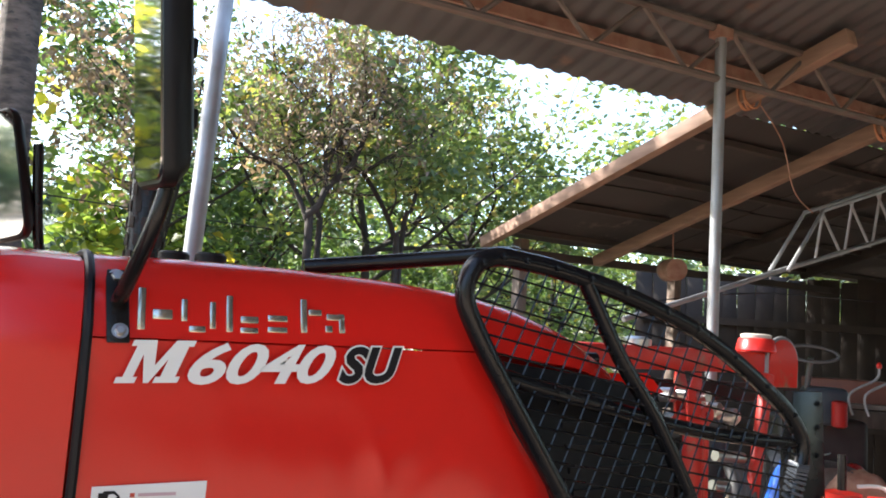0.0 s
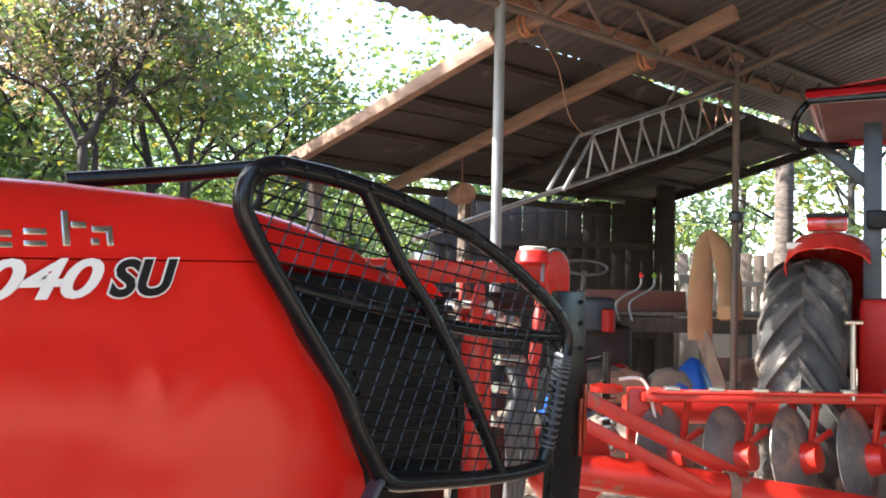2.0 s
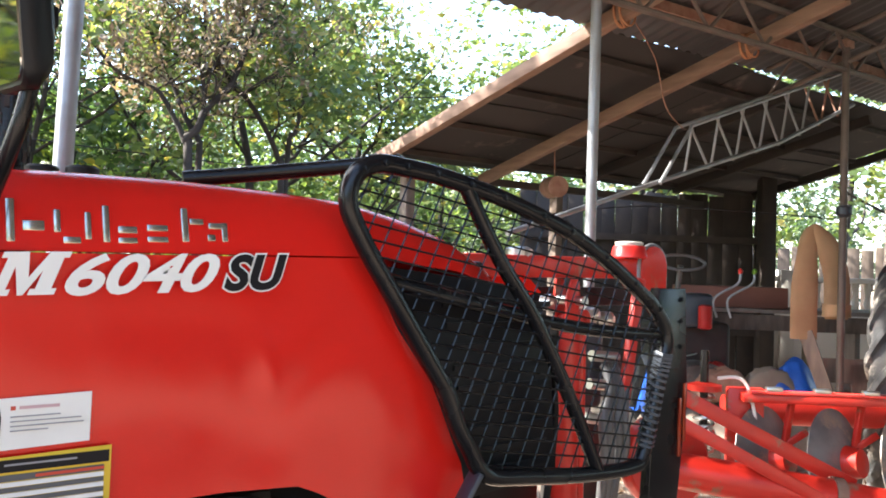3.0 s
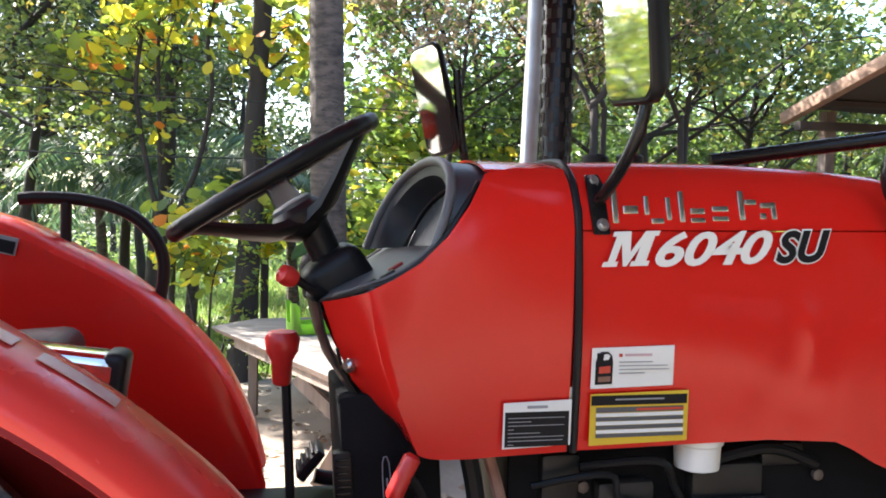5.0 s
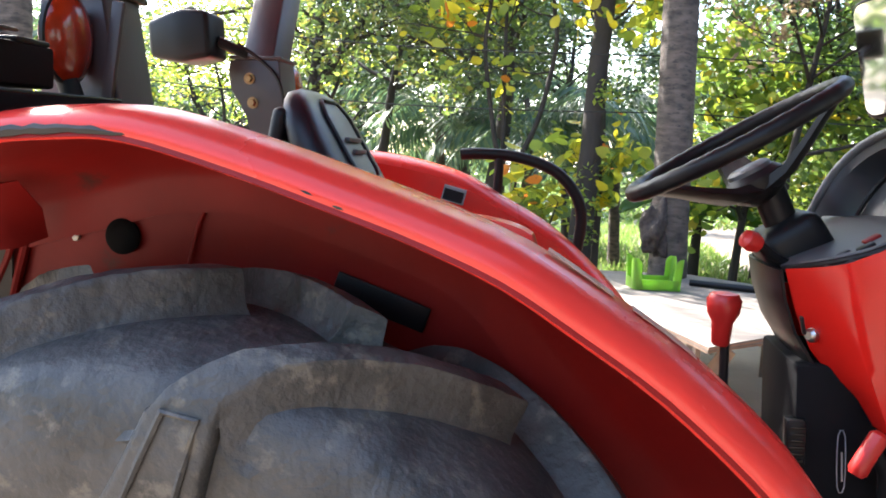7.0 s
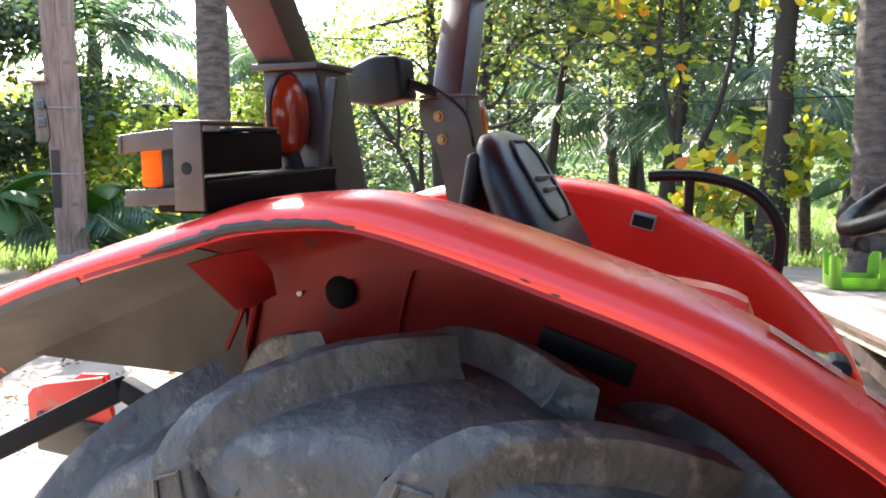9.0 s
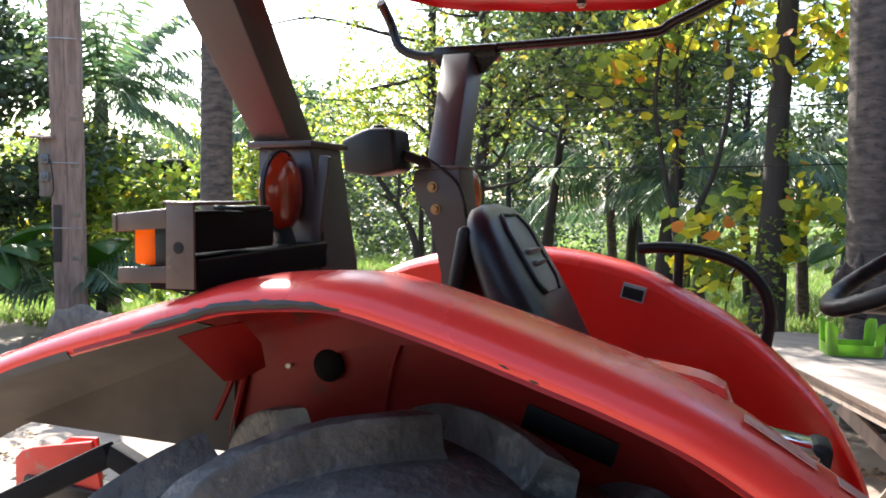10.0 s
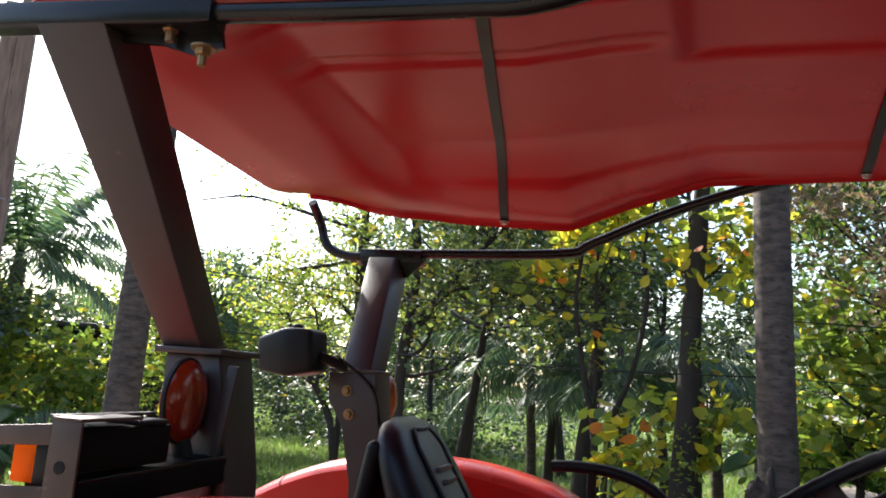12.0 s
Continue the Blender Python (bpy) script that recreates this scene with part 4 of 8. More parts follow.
# scrapes along the edge of the near wing, down to grey primer
for xs, off, w in (((-0.60, -0.52, -0.44, -0.36, -0.30, -0.27), 0.010, 0.007), ((-0.075, -0.06, -0.042), 0.012, 0.0022), ((-0.036, -0.02, -0.002), 0.010, 0.0024)):
    fine = [xs[0] + (xs[-1] - xs[0]) * k / 24 for k in range(25)]
    pts = [(x, -0.8435, interp(x, [p[0] for p in WING], [p[1] for p in WING]) + off + 0.004 * noise.noise(Vector((x * 40, off, 1)))) for x in fine]
    part("paint_scrape", tube(mesh(), pts, [w * (0.15 + 0.85 * math.sin(math.pi * (k + 0.5) / 25) ** 0.5) * (1 + 0.55 * noise.noise(Vector((fine[k] * 60, 3, off)))) for k in range(25)], 6), DIRTY_ENGINE, tractor, "scraped patch of bare metal")

# faded decal and raised lip along the top of the near wing, control box beside it
near = wing_path(8)
for xa, xb, m_ in ((0.165, 0.250, FADED_DECAL), (0.262, 0.345, FADED_DECAL)):
    rows = [[(q.x + n_.x * (d * 1.16 + 0.0025), -y, q.z + n_.z * (d * 1.16 + 0.0025)) for y, d in ((0.765, 0.0425), (0.75, 0.0430), (0.735, 0.0430))] for q, n_ in near if xa <= q.x <= xb]
    if len(rows) > 1:
        part("faded_decal", skin(mesh(), rows, 0.0008), m_, tractor, "sun-bleached decal strip")
lip = [(q.x, q.z + 0.028 + 0.022 * math.sin(math.pi * smooth_step(0.06, 0.30, q.x)) ** 0.8) for q, _ in near if 0.06 <= q.x <= 0.175]
lip += [(0.185, lip[-1][1] - 0.03)]
part("wing_lip", plate(mesh(), lip + [(lip[-1][0], lip[-1][1] - 0.05), (lip[0][0], lip[0][1] - 0.06)], "y", -0.64, 0.05, 0.004), RED_WORN, tractor)
cb = part("control_box", box(mesh(), (0.205, -0.385, 1.275), (0.22, 0.075, 0.10), (0, 8, 0), 0.016, 3), CHROME, tractor, "chromed control box with a black end")
part("box_end", box(mesh(), (0.302, -0.385, 1.268), (0.034, 0.074, 0.095), (0, 8, 0), 0.012, 3), BLACK, cb)
part("box_stem", box(mesh(), (0.24, -0.385, 1.13), (0.06, 0.05, 0.25), (0, 0, 0), 0.01), BLACK, cb)
# red bracket of the rear hitch
hb = part("hitch_bracket", plate(mesh(), [(-1.79, 0.78), (-1.79, 0.90), (-1.765, 0.925), (-1.72, 0.94), (-1.50, 0.985), (-1.45, 0.78)], "y", -0.03, 0.012, 0.003), RED_IRON, tractor, "red hitch bracket")
part("hitch_plate", plate(mesh(), [(-1.70, 0.78), (-1.70, 0.93), (-1.66, 0.955), (-1.56, 0.965), (-1.54, 0.78)], "y", 0.05, 0.012, 0.003), RED_IRON, hb)
part("hitch_arm", beam(mesh(), (-0.45, 0.0, 0.75), (-1.75, 0.0, 0.80), 0.09, 0.12, 0.01), BLACK_PAINT, hb)
part("lift_arm", beam(mesh(), (-1.78, -0.2, 0.775), (-1.26, -0.2, 1.035), 0.04, 0.06, 0.008), BLACK_MATTE, hb)
part("lift_link", beam(mesh(), (-1.26, -0.2, 1.035), (-0.62, -0.2, 0.80), 0.04, 0.06, 0.008), BLACK_MATTE, hb)

# label and grab rail on the far wing
ws = part("sticker", box(mesh(), (-0.092, 0.447, 1.4265), (0.062, 0.003, 0.042), (0, 13, 0)), GREY_DECAL, tractor, "small dark warning label")
part("label_print", box(mesh(), (-0.093, 0.445, 1.4235), (0.054, 0.003, 0.030), (0, 13, 0)), BLACK_DECAL, ws)
rail = [(-0.10, 0.60, 1.535), (-0.04, 0.60, 1.54), (0.06, 0.60, 1.535), (0.16, 0.60, 1.505), (0.225, 0.60, 1.445), (0.25, 0.60, 1.37), (0.24, 0.60, 1.27)]
grab = part("grab_rail", tube(mesh(), curve(rail, 6), 0.0165, 12), BLACK, tractor, "black curved grab rail")
part("rail_post", tube(mesh(), [(0.01, 0.60, 1.40), (0.01, 0.60, 1.53)], 0.014, 10), BLACK, grab)


# wheels
def ground_z(x, y):
    rise = 0.045 * min(max(x, 0.0), 9.0) * smooth_step(9, 4, y) * smooth_step(-14, -6, y)
    return GROUND + rise - 0.10 * smooth_step(5.0, 9.0, y) * smooth_step(4.0, -1.0, x)


LUG_SECTION = ((-2.9, 0.0), (-2.3, 0.035), (-1.85, 0.13), (-1.5, 0.32), (-1.25, 0.60), (-1.10, 0.86), (-1.02, 0.965), (-0.92, 1.0), (-0.45, 1.006), (0.0, 1.008), (0.45, 1.006), (0.92, 1.0), (1.02, 0.965), (1.10, 0.86), (1.25, 0.60), (1.5, 0.32), (1.85, 0.13), (2.3, 0.035), (2.9, 0.0))


def settle(bm):
    """Flatten what a loaded tyre presses against the ground."""
    for v in bm.verts:
        g = ground_z(v.co.x, v.co.y) + 0.004
        if v.co.z < g:
            v.co.z = g + 0.02 * (v.co.z - g)


def tyre_thing(name, m, R, W, lugs, lug_h, mat, parent, rim_mat, label="", phase=0.25, wide=1.0):
    prof = [(0.56 * R, -0.42 * W), (0.62 * R, -0.47 * W), (0.74 * R, -0.5 * W), (0.835 * R, -0.48 * W), (0.885 * R, -0.42 * W), (0.913 * R, -0.25 * W), (0.925 * R, 0),
            (0.913 * R, 0.25 * W), (0.885 * R, 0.42 * W), (0.835 * R, 0.48 * W), (0.74 * R, 0.5 * W), (0.62 * R, 0.47 * W), (0.56 * R, 0.42 * W)]
    bm = lathe(mesh(), [tuple(p)[:2] for p in curve([(r_, h_, 0) for r_, h_ in prof], 3)], m, 112, True)
    settle(bm)
    tyre = part(name, bm, mat, parent, label, 60)
    bm = mesh()
    # each lug: rows of points from the crown to the shoulder, then a sloping end face on the sidewall
    grow = ((0.0, 0.2, 0.4, 0.62, 0.8, 0.92, 1.0), (1.0, 0.998, 0.991, 0.974, 0.948, 0.915, 0.884), (-0.02, 0.10, 0.21, 0.33, 0.42, 0.475, 0.505), (0.030, 0.030, 0.031, 0.033, 0.036, 0.040, 0.043), (0.0, 0.08, 0.17, 0.26, 0.34, 0.39, 0.42))
    stations = [tuple(interp(u, grow[0], g) for g in grow[1:]) for u in np.linspace(0, 1, 22)]
    heel = ((0.845, 0.530, 0.050, 0.432), (0.78, 0.540, 0.064, 0.445), (0.71, 0.537, 0.085, 0.467), (0.62, 0.50, 0.098, 0.49))
    for side in (-1, 1):
        for k in range(lugs):
            a0 = 2 * math.pi * phase + 2 * math.pi * (k + (0.5 if side < 0 else 0)) / lugs
            worn = 1 - 0.006 * ((k * 37) % 5) / 5
            secs = []
            for i, (rr, yy, wd0, da) in enumerate(stations):
                chip = 0.003 * noise.noise(Vector((i * 0.9, k * 3.1, side)))
                secs.append([bm.verts.new(m @ Vector((q * R * math.cos(w), q * R * math.sin(w), side * yy * W))) for q, w in ((rr * worn + chip * (abs(f) > 0.9) * h - (1 - h) * (lug_h / R + 0.012), a0 + da + f * wd0 * wide * (1 if abs(f) < 1.1 else 1 + 0.06 * noise.noise(Vector((i * 0.5, f, k)))) ) for f, h in LUG_SECTION)])
            for rr, yy, hw, da in heel:
                secs.append([bm.verts.new(m @ Vector((q * R * math.cos(w), q * R * math.sin(w), side * y_ * W))) for q, y_, w in ((rr, yy - 0.075 * (1 - h), a0 + da + max(-1.15, min(1.15, f)) * hw * wide + 0.004 * f) for f, h in LUG_SECTION)])
            for p, q in zip(secs, secs[1:]):
                for j in range(len(p) - 1):
                    bm.faces.new((p[j], p[j + 1], q[j + 1], q[j]))
            bm.faces.new(secs[0][::-1])
            bm.faces.new(secs[-1])
            # raised border on the heel of the lug
            ring = [(0.852, 0.531, -0.62, 0.046, 0.430), (0.852, 0.531, 0.62, 0.046, 0.430), (0.78, 0.543, 0.62, 0.064, 0.445), (0.70, 0.540, 0.62, 0.086, 0.468), (0.70, 0.540, -0.62, 0.086, 0.468), (0.78, 0.543, -0.62, 0.064, 0.445)]
            tube(bm, [m @ Vector((rr * R * math.cos(a0 + da + f * hw * wide), rr * R * math.sin(a0 + da + f * hw * wide), side * yy * W)) for rr, yy, f, hw, da in ring], 0.006 * R, 6, True)
    settle(bm)
    part("tread_lug", bm, mat, tyre, "", 34)
    rim = part("rim", lathe(mesh(), [(0.57 * R, -0.43 * W), (0.52 * R, -0.40 * W), (0.50 * R, -0.2 * W), (0.2 * R, -0.12 * W), (0.05 * R, -0.12 * W), (0.05 * R, 0.05 * W), (0.5 * R, 0.1 * W), (0.52 * R, 0.40 * W), (0.57 * R, 0.43 * W)], m, 40, True), rim_mat, parent)
    return tyre


tyre_thing("rear_tyre", pose(-0.275, -0.685, 0.575, 90, 0, 0), 0.80, 0.42, 12, 0.062, RUBBER, tractor, SILVER_DECAL, "worn black tractor tyre with heavy lugs", 0.2402, 1.0)
tyre_thing("rear_tyre", pose(-0.275, 0.685, 0.575, 90, 0, 0), 0.80, 0.42, 12, 0.062, RUBBER, tractor, SILVER_DECAL, "", 0.2402, 1.0)
for s in (-1, 1):
    tyre_thing("front_tyre", pose(1.75, s * 0.70, 0.33 + 0.04, 90, 0, 0), 0.45, 0.26, 18, 0.03, RUBBER, tractor, SILVER_DECAL)
part("front_axle", tube(mesh(), [(1.75, -0.6, 0.40), (1.75, 0.6, 0.40)], 0.06, 14), DIRTY_ENGINE, tractor)
part("rear_axle", tube(mesh(), [(-0.275, -0.5, 0.575), (-0.275, 0.5, 0.575)], 0.10, 16), DIRTY_ENGINE, tractor)

# roll-over bar, lamps
def slanted_post(low, high, parent_label):
    """A four-sided steel post between two outlines."""
    bm = mesh()
    vs = [[bm.verts.new(p) for p in ring] for ring in (low, high)]
    for j in range(4):
        bm.faces.new((vs[0][j], vs[0][(j + 1) % 4], vs[1][(j + 1) % 4], vs[1][j]))
    bm.faces.new(vs[0]); bm.faces.new(vs[1])
    bmesh.ops.bevel(bm, geom=bm.edges[:], offset=0.005, segments=2, profile=0.5, affect="EDGES")
    return part("roll_bar_post", bm, ROPS_PAINT, tractor, parent_label)


def turn_lamp(x, y, z, s):
    """A round lamp on edge: amber lens to the front, red lens to the rear, black ring between."""
    m = pose(x, y, z, 0, 90, 0) @ Matrix.Diagonal((1.16, 1.0, 1, 1))
    lamp = part("turn_lamp", lathe(mesh(), [(0.060, -0.006), (0.063, -0.004), (0.063, 0.003), (0.060, 0.005)], m, 32), BLACK, tractor, "round turn lamp with amber and red lenses")
    front = [(0.060, 0.003), (0.058, 0.008), (0.050, 0.014), (0.040, 0.018), (0.026, 0.021), (0.012, 0.022), (0.002, 0.0222)]
    part("lens_front", lathe(mesh(), front, m, 36), AMBER, lamp, "ribbed amber lens")
    part("lens_rear", lathe(mesh(), [(r_, -h_) for r_, h_ in front], m, 32), RED_LENS, lamp, "red rear lens")
    part("lamp_stem", tube(mesh(), [(x, y, z - 0.065), (x + 0.01, y + 0.005, z - 0.10)], 0.017, 12), BLACK, lamp)
    part("lamp_stay", box(mesh(), (x + 0.015, y + 0.02, z - 0.105), (0.06, 0.07, 0.008), (0, 0, 0), 0.002), ROPS_PAINT, lamp)


low = part("roll_bar_base", plate(mesh(), [(-0.655, 1.475), (-0.655, 1.764), (-0.542, 1.764), (-0.507, 1.55), (-0.500, 1.475)], "y", -0.455, 0.11, 0.005), ROPS_PAINT, tractor, "dark steel roll bar base")
part("base_cap", box(mesh(), (-0.602, -0.40, 1.770), (0.136, 0.140, 0.012), (0, 0, 0), 0.003), ROPS_PAINT, low)
part("base_rib", box(mesh(), (-0.53, -0.462, 1.60), (0.020, 0.012, 0.30), (0, 8, 0), 0.003), ROPS_PAINT, low)
slanted_post([(-0.585, -0.455, 1.775), (-0.665, -0.455, 1.775), (-0.665, -0.36, 1.775), (-0.590, -0.36, 1.775)],
             [(-0.640, -0.745, 2.262), (-0.768, -0.745, 2.262), (-0.762, -0.64, 2.290), (-0.640, -0.64, 2.290)], "dark brown slanted roll bar post")
turn_lamp(-0.572, -0.505, 1.684, -1)

low = part("roll_bar_base", plate(mesh(), [(-0.60, 1.25), (-0.600, 1.463), (-0.634, 1.605), (-0.684, 1.672), (-0.692, 1.722), (-0.688, 1.750), (-0.552, 1.755), (-0.540, 1.64), (-0.50, 1.45), (-0.48, 1.25)], "y", 0.347, 0.11, 0.004), ROPS_PAINT, tractor, "dark steel roll bar base with bolted gusset")
part("base_cap", box(mesh(), (-0.617, 0.402, 1.757), (0.14, 0.118, 0.010), (0, 0, 0), 0.003), ROPS_PAINT, low)
for x, z in ((-0.632, 1.703), (-0.6215, 1.641)):
    bolt_at(low, (x, 0.346, z), (0, -1, 0), 0.010, BRASS)
slanted_post([(-0.575, 0.36, 1.755), (-0.660, 0.36, 1.755), (-0.660, 0.45, 1.755), (-0.560, 0.45, 1.755)],
             [(-0.655, 0.70, 2.130), (-0.745, 0.70, 2.130), (-0.745, 0.80, 2.110), (-0.640, 0.80, 2.110)], "dark brown slanted roll bar post")
turn_lamp(-0.572, 0.505, 1.684, 1)

# tail lamp on an angle bar that stands out from the near base over the mudguard
box_lamp = part("lamp_bracket", box(mesh(), (-0.555, -0.628, 1.569), (0.085, 0.362, 0.044), (1.2, 0, 0), 0.003), BLACK_MATTE, tractor, "black lamp bracket over the mudguard")
part("bracket_lip", box(mesh(), (-0.516, -0.628, 1.590), (0.008, 0.362, 0.006), (1.2, 0, 0), 0.002), BLACK_PAINT, box_lamp)
part("lamp_body", box(mesh(), (-0.553, -0.712, 1.626), (0.076, 0.195, 0.058), (0, 0, 0), 0.006), BLACK_MATTE, box_lamp)
part("body_step", box(mesh(), (-0.545, -0.66, 1.658), (0.060, 0.07, 0.008), (0, 0, 0), 0.003), BLACK, box_lamp)
lens = part("tail_lamp", box(mesh(), (-0.600, -0.790, 1.605), (0.036, 0.050, 0.052), (0, 0, 0), 0.004), AMBER_CLEAR, tractor, "amber and dark tail lamp in a rusty guard")
part("lens_dark", box(mesh(), (-0.566, -0.790, 1.605), (0.031, 0.052, 0.052), (0, 0, 0), 0.003), BLACK, lens)
part("lamp_guard", plate(mesh(), [(-0.549, 1.549), (-0.501, 1.550), (-0.501, 1.664), (-0.547, 1.665)], "y", -0.832, 0.005, 0.0015), GUARD_STEEL, lens, "rusty flat-bar guard")
part("guard_bar", plate(mesh(), [(-0.642, 1.625), (-0.548, 1.632), (-0.548, 1.659), (-0.642, 1.650)], "y", -0.831, 0.005, 0.0015), GUARD_STEEL, lens)
part("guard_bar", plate(mesh(), [(-0.634, 1.553), (-0.549, 1.557), (-0.549, 1.580), (-0.633, 1.575)], "y", -0.831, 0.005, 0.0015), GUARD_STEEL, lens)
part("guard_top", box(mesh(), (-0.524, -0.770, 1.6665), (0.046, 0.125, 0.005), (0, 0, 0), 0.0015), GUARD_STEEL, lens)
part("guard_strap", box(mesh(), (-0.565, -0.705, 1.6665), (0.012, 0.21, 0.005), (0, 0, 0), 0.001), GUARD_STEEL, lens)
part("guard_strap", box(mesh(), (-0.636, -0.79, 1.637), (0.006, 0.085, 0.024), (0, 0, 0), 0.001), GUARD_STEEL, lens)
part("guard_hole", lathe(mesh(), [(0.002, 0), (0.0085, 0), (0.0085, 0.0015), (0.002, 0.002)], pose(-0.526, -0.8315, 1.606, 90, 0, 0), 14), BLACK_DECAL, lens)
work = mesh()
rings = [[(0.0, 0.055, 0.05), (0.0, -0.055, 0.05), (0.0, -0.055, -0.045), (0.0, 0.055, -0.045)], [(-0.06, 0.062, 0.058), (-0.06, -0.062, 0.058), (-0.06, -0.062, -0.052), (-0.06, 0.062, -0.052)], [(-0.13, 0.045, 0.04), (-0.13, -0.045, 0.04), (-0.13, -0.045, -0.035), (-0.13, 0.045, -0.035)]]
mm = pose(-0.70, 0.30, 1.80, 0, -6, 0) @ Matrix.Diagonal((1.3, 1.0, 1.2, 1))
vs = [[work.verts.new(mm @ Vector(p)) for p in r] for r in rings]
for p, q in zip(vs, vs[1:]):
    for j in range(4):
        work.faces.new((p[j], p[(j + 1) % 4], q[(j + 1) % 4], q[j]))
work.faces.new(vs[0]); work.faces.new(vs[-1])
bmesh.ops.bevel(work, geom=work.edges[:], offset=0.014, segments=3, profile=0.5, affect="EDGES")
wl_ = part("work_lamp", work, BLACK, tractor, "black work lamp facing the rear")
part("lamp_button", lathe(mesh(), [(0.016, 0), (0.016, 0.012), (0.01, 0.016)], pose(-0.775, 0.30, 1.858), 16), BLACK, wl_)
part("lamp_stem", tube(mesh(), [(-0.70, 0.30, 1.79), (-0.64, 0.345, 1.765)], 0.014, 10), BLACK, wl_)
part("lamp_cable", tube(mesh(), curve([(-0.66, 0.33, 1.79), (-0.60, 0.34, 1.75), (-0.55, 0.34, 1.70), (-0.535, 0.36, 1.62)], 5), 0.005, 6), BLACK, tractor)

# seat
SEAT_Z = (1.28, 1.36, 1.42, 1.48, 1.54, 1.585, 1.62, 1.642, 1.655, 1.661)
SEAT_FRONT = (-0.12, -0.163, -0.196, -0.232, -0.270, -0.297, -0.320, -0.337, -0.352, -0.368)
SEAT_BACK = (-0.295, -0.322, -0.342, -0.362, -0.382, -0.396, -0.403, -0.404, -0.398, -0.386)
SEAT_HALF = (0.19, 0.20, 0.206, 0.206, 0.200, 0.188, 0.168, 0.142, 0.108, 0.060)


def seat_loft(grow, zmin, push=0.0, n=28):
    """The cushioned seat back, rounded in plan and narrowing to its top."""
    bm, rings = mesh(), []
    for z in [zmin + (1.661 - zmin) * (k / 22) ** 0.8 for k in range(23)]:
        f, b, w = (interp(z, SEAT_Z, v) for v in (SEAT_FRONT, SEAT_BACK, SEAT_HALF))
        cx, hx = (f + b) / 2 + push, (f - b) / 2 * grow
        ring = []
        for j in range(n):
            a = 2 * math.pi * j / n
            c, d = math.cos(a), math.sin(a)
            hollow = 0.012 * math.exp(-(d * w / 0.10) ** 2) if c > 0 else 0.0
            ring.append(bm.verts.new((cx + hx * math.copysign(abs(c) ** 0.6, c) - hollow, 0.10 + w * grow * math.copysign(abs(d) ** 0.75, d), z)))
        rings.append(ring)
    for p, q in zip(rings, rings[1:]):
        for j in range(n):
            bm.faces.new((p[j], p[(j + 1) % n], q[(j + 1) % n], q[j]))
    bm.faces.new(rings[0]); bm.faces.new(rings[-1])
    return bm


seat = part("seat_back", seat_loft(1.0, 1.28), VINYL, tractor, "black vinyl seat back", 70)
part("seat_shell", box(mesh(), (-0.405, 0.10, 1.50), (0.035, 0.36, 0.23), (0, 10, 0), 0.016, 4), BLACK, seat, "black plastic shell behind the cushion")
rows = []
for k in range(15):
    z = 1.465 + 0.172 * k / 14
    f = interp(z, SEAT_Z, SEAT_FRONT)
    w = 0.088 * min(1.0, (0.10 + k / 14) / 0.22, (1.10 - k / 14) / 0.30) ** 0.5
    rows.append([(f + 0.006 * (1 - (v / 6) ** 4) - 0.008, 0.10 + w * v / 6, z) for v in range(-6, 7)])
panel = part("seat_back_panel", skin(mesh(), rows, 0.006), SEAT_GREY, seat, "worn grey embossed panel", 60)
edge = [rows[k][0] for k in range(15)] + [rows[14][v] for v in range(1, 13)] + [rows[k][12] for k in range(13, -1, -1)]
part("piping", tube(mesh(), [(x + 0.003, y, z) for x, y, z in edge], 0.005, 8), VINYL, panel, "raised black piping")
for k, (ya, yb) in enumerate(((0.05, 0.15), (0.06, 0.14))):
    z = 1.555 - 0.026 * k
    f = interp(z, SEAT_Z, SEAT_FRONT)
    part("print_bar", beam(mesh(), (f + 0.003, ya, z), (f + 0.003, yb, z), 0.012, 0.010, 0.002), HOSE_GREY, panel)
part("seat_cushion", box(mesh(), (-0.10, 0.08, 1.19), (0.46, 0.44, 0.11), (0, -4, 0), 0.04, 4), VINYL, tractor)
part("seat_base", box(mesh(), (-0.13, 0.08, 0.98), (0.3, 0.3, 0.32), (0, 0, 0), 0.02), BLACK, tractor)

# canopy on its tube frame
def canopy_z(x, y):
    side = smooth_step(0.30, 0.74, abs(y))
    edge = interp(x, (-0.95, -0.65, -0.3, -0.1, 0.07, 0.3, 0.8, 1.05), (2.335, 2.29, 2.275, 2.265, 2.335, 2.41, 2.43, 2.40))
    dome = interp(x, (-0.95, -0.8, -0.55, -0.1, 0.1, 0.3, 1.05), (-0.09, -0.045, 0.085, 0.12, 0.07, 0.03, 0.0))
    ripple = 0.0
    for c, k in ((-0.345, 0.10), (-0.135, 0.09)):
        ripple += 0.007 * smooth_step(0.034, 0.020, abs(y - c - k * x)) * smooth_step(-0.66, -0.54, x) * smooth_step(0.20, 0.14, x)
    ripple += 0.016 * smooth_step(0.215, 0.245, x - 0.06 * y) * smooth_step(0.02, -0.02, y) * smooth_step(0.80, 0.70, x)
    ripple -= 0.010 * smooth_step(0.50, 0.54, abs(y)) * smooth_step(-0.60, -0.40, x)
    return edge + dome * (1 - side) - 0.055 * (y - 0.745) + ripple


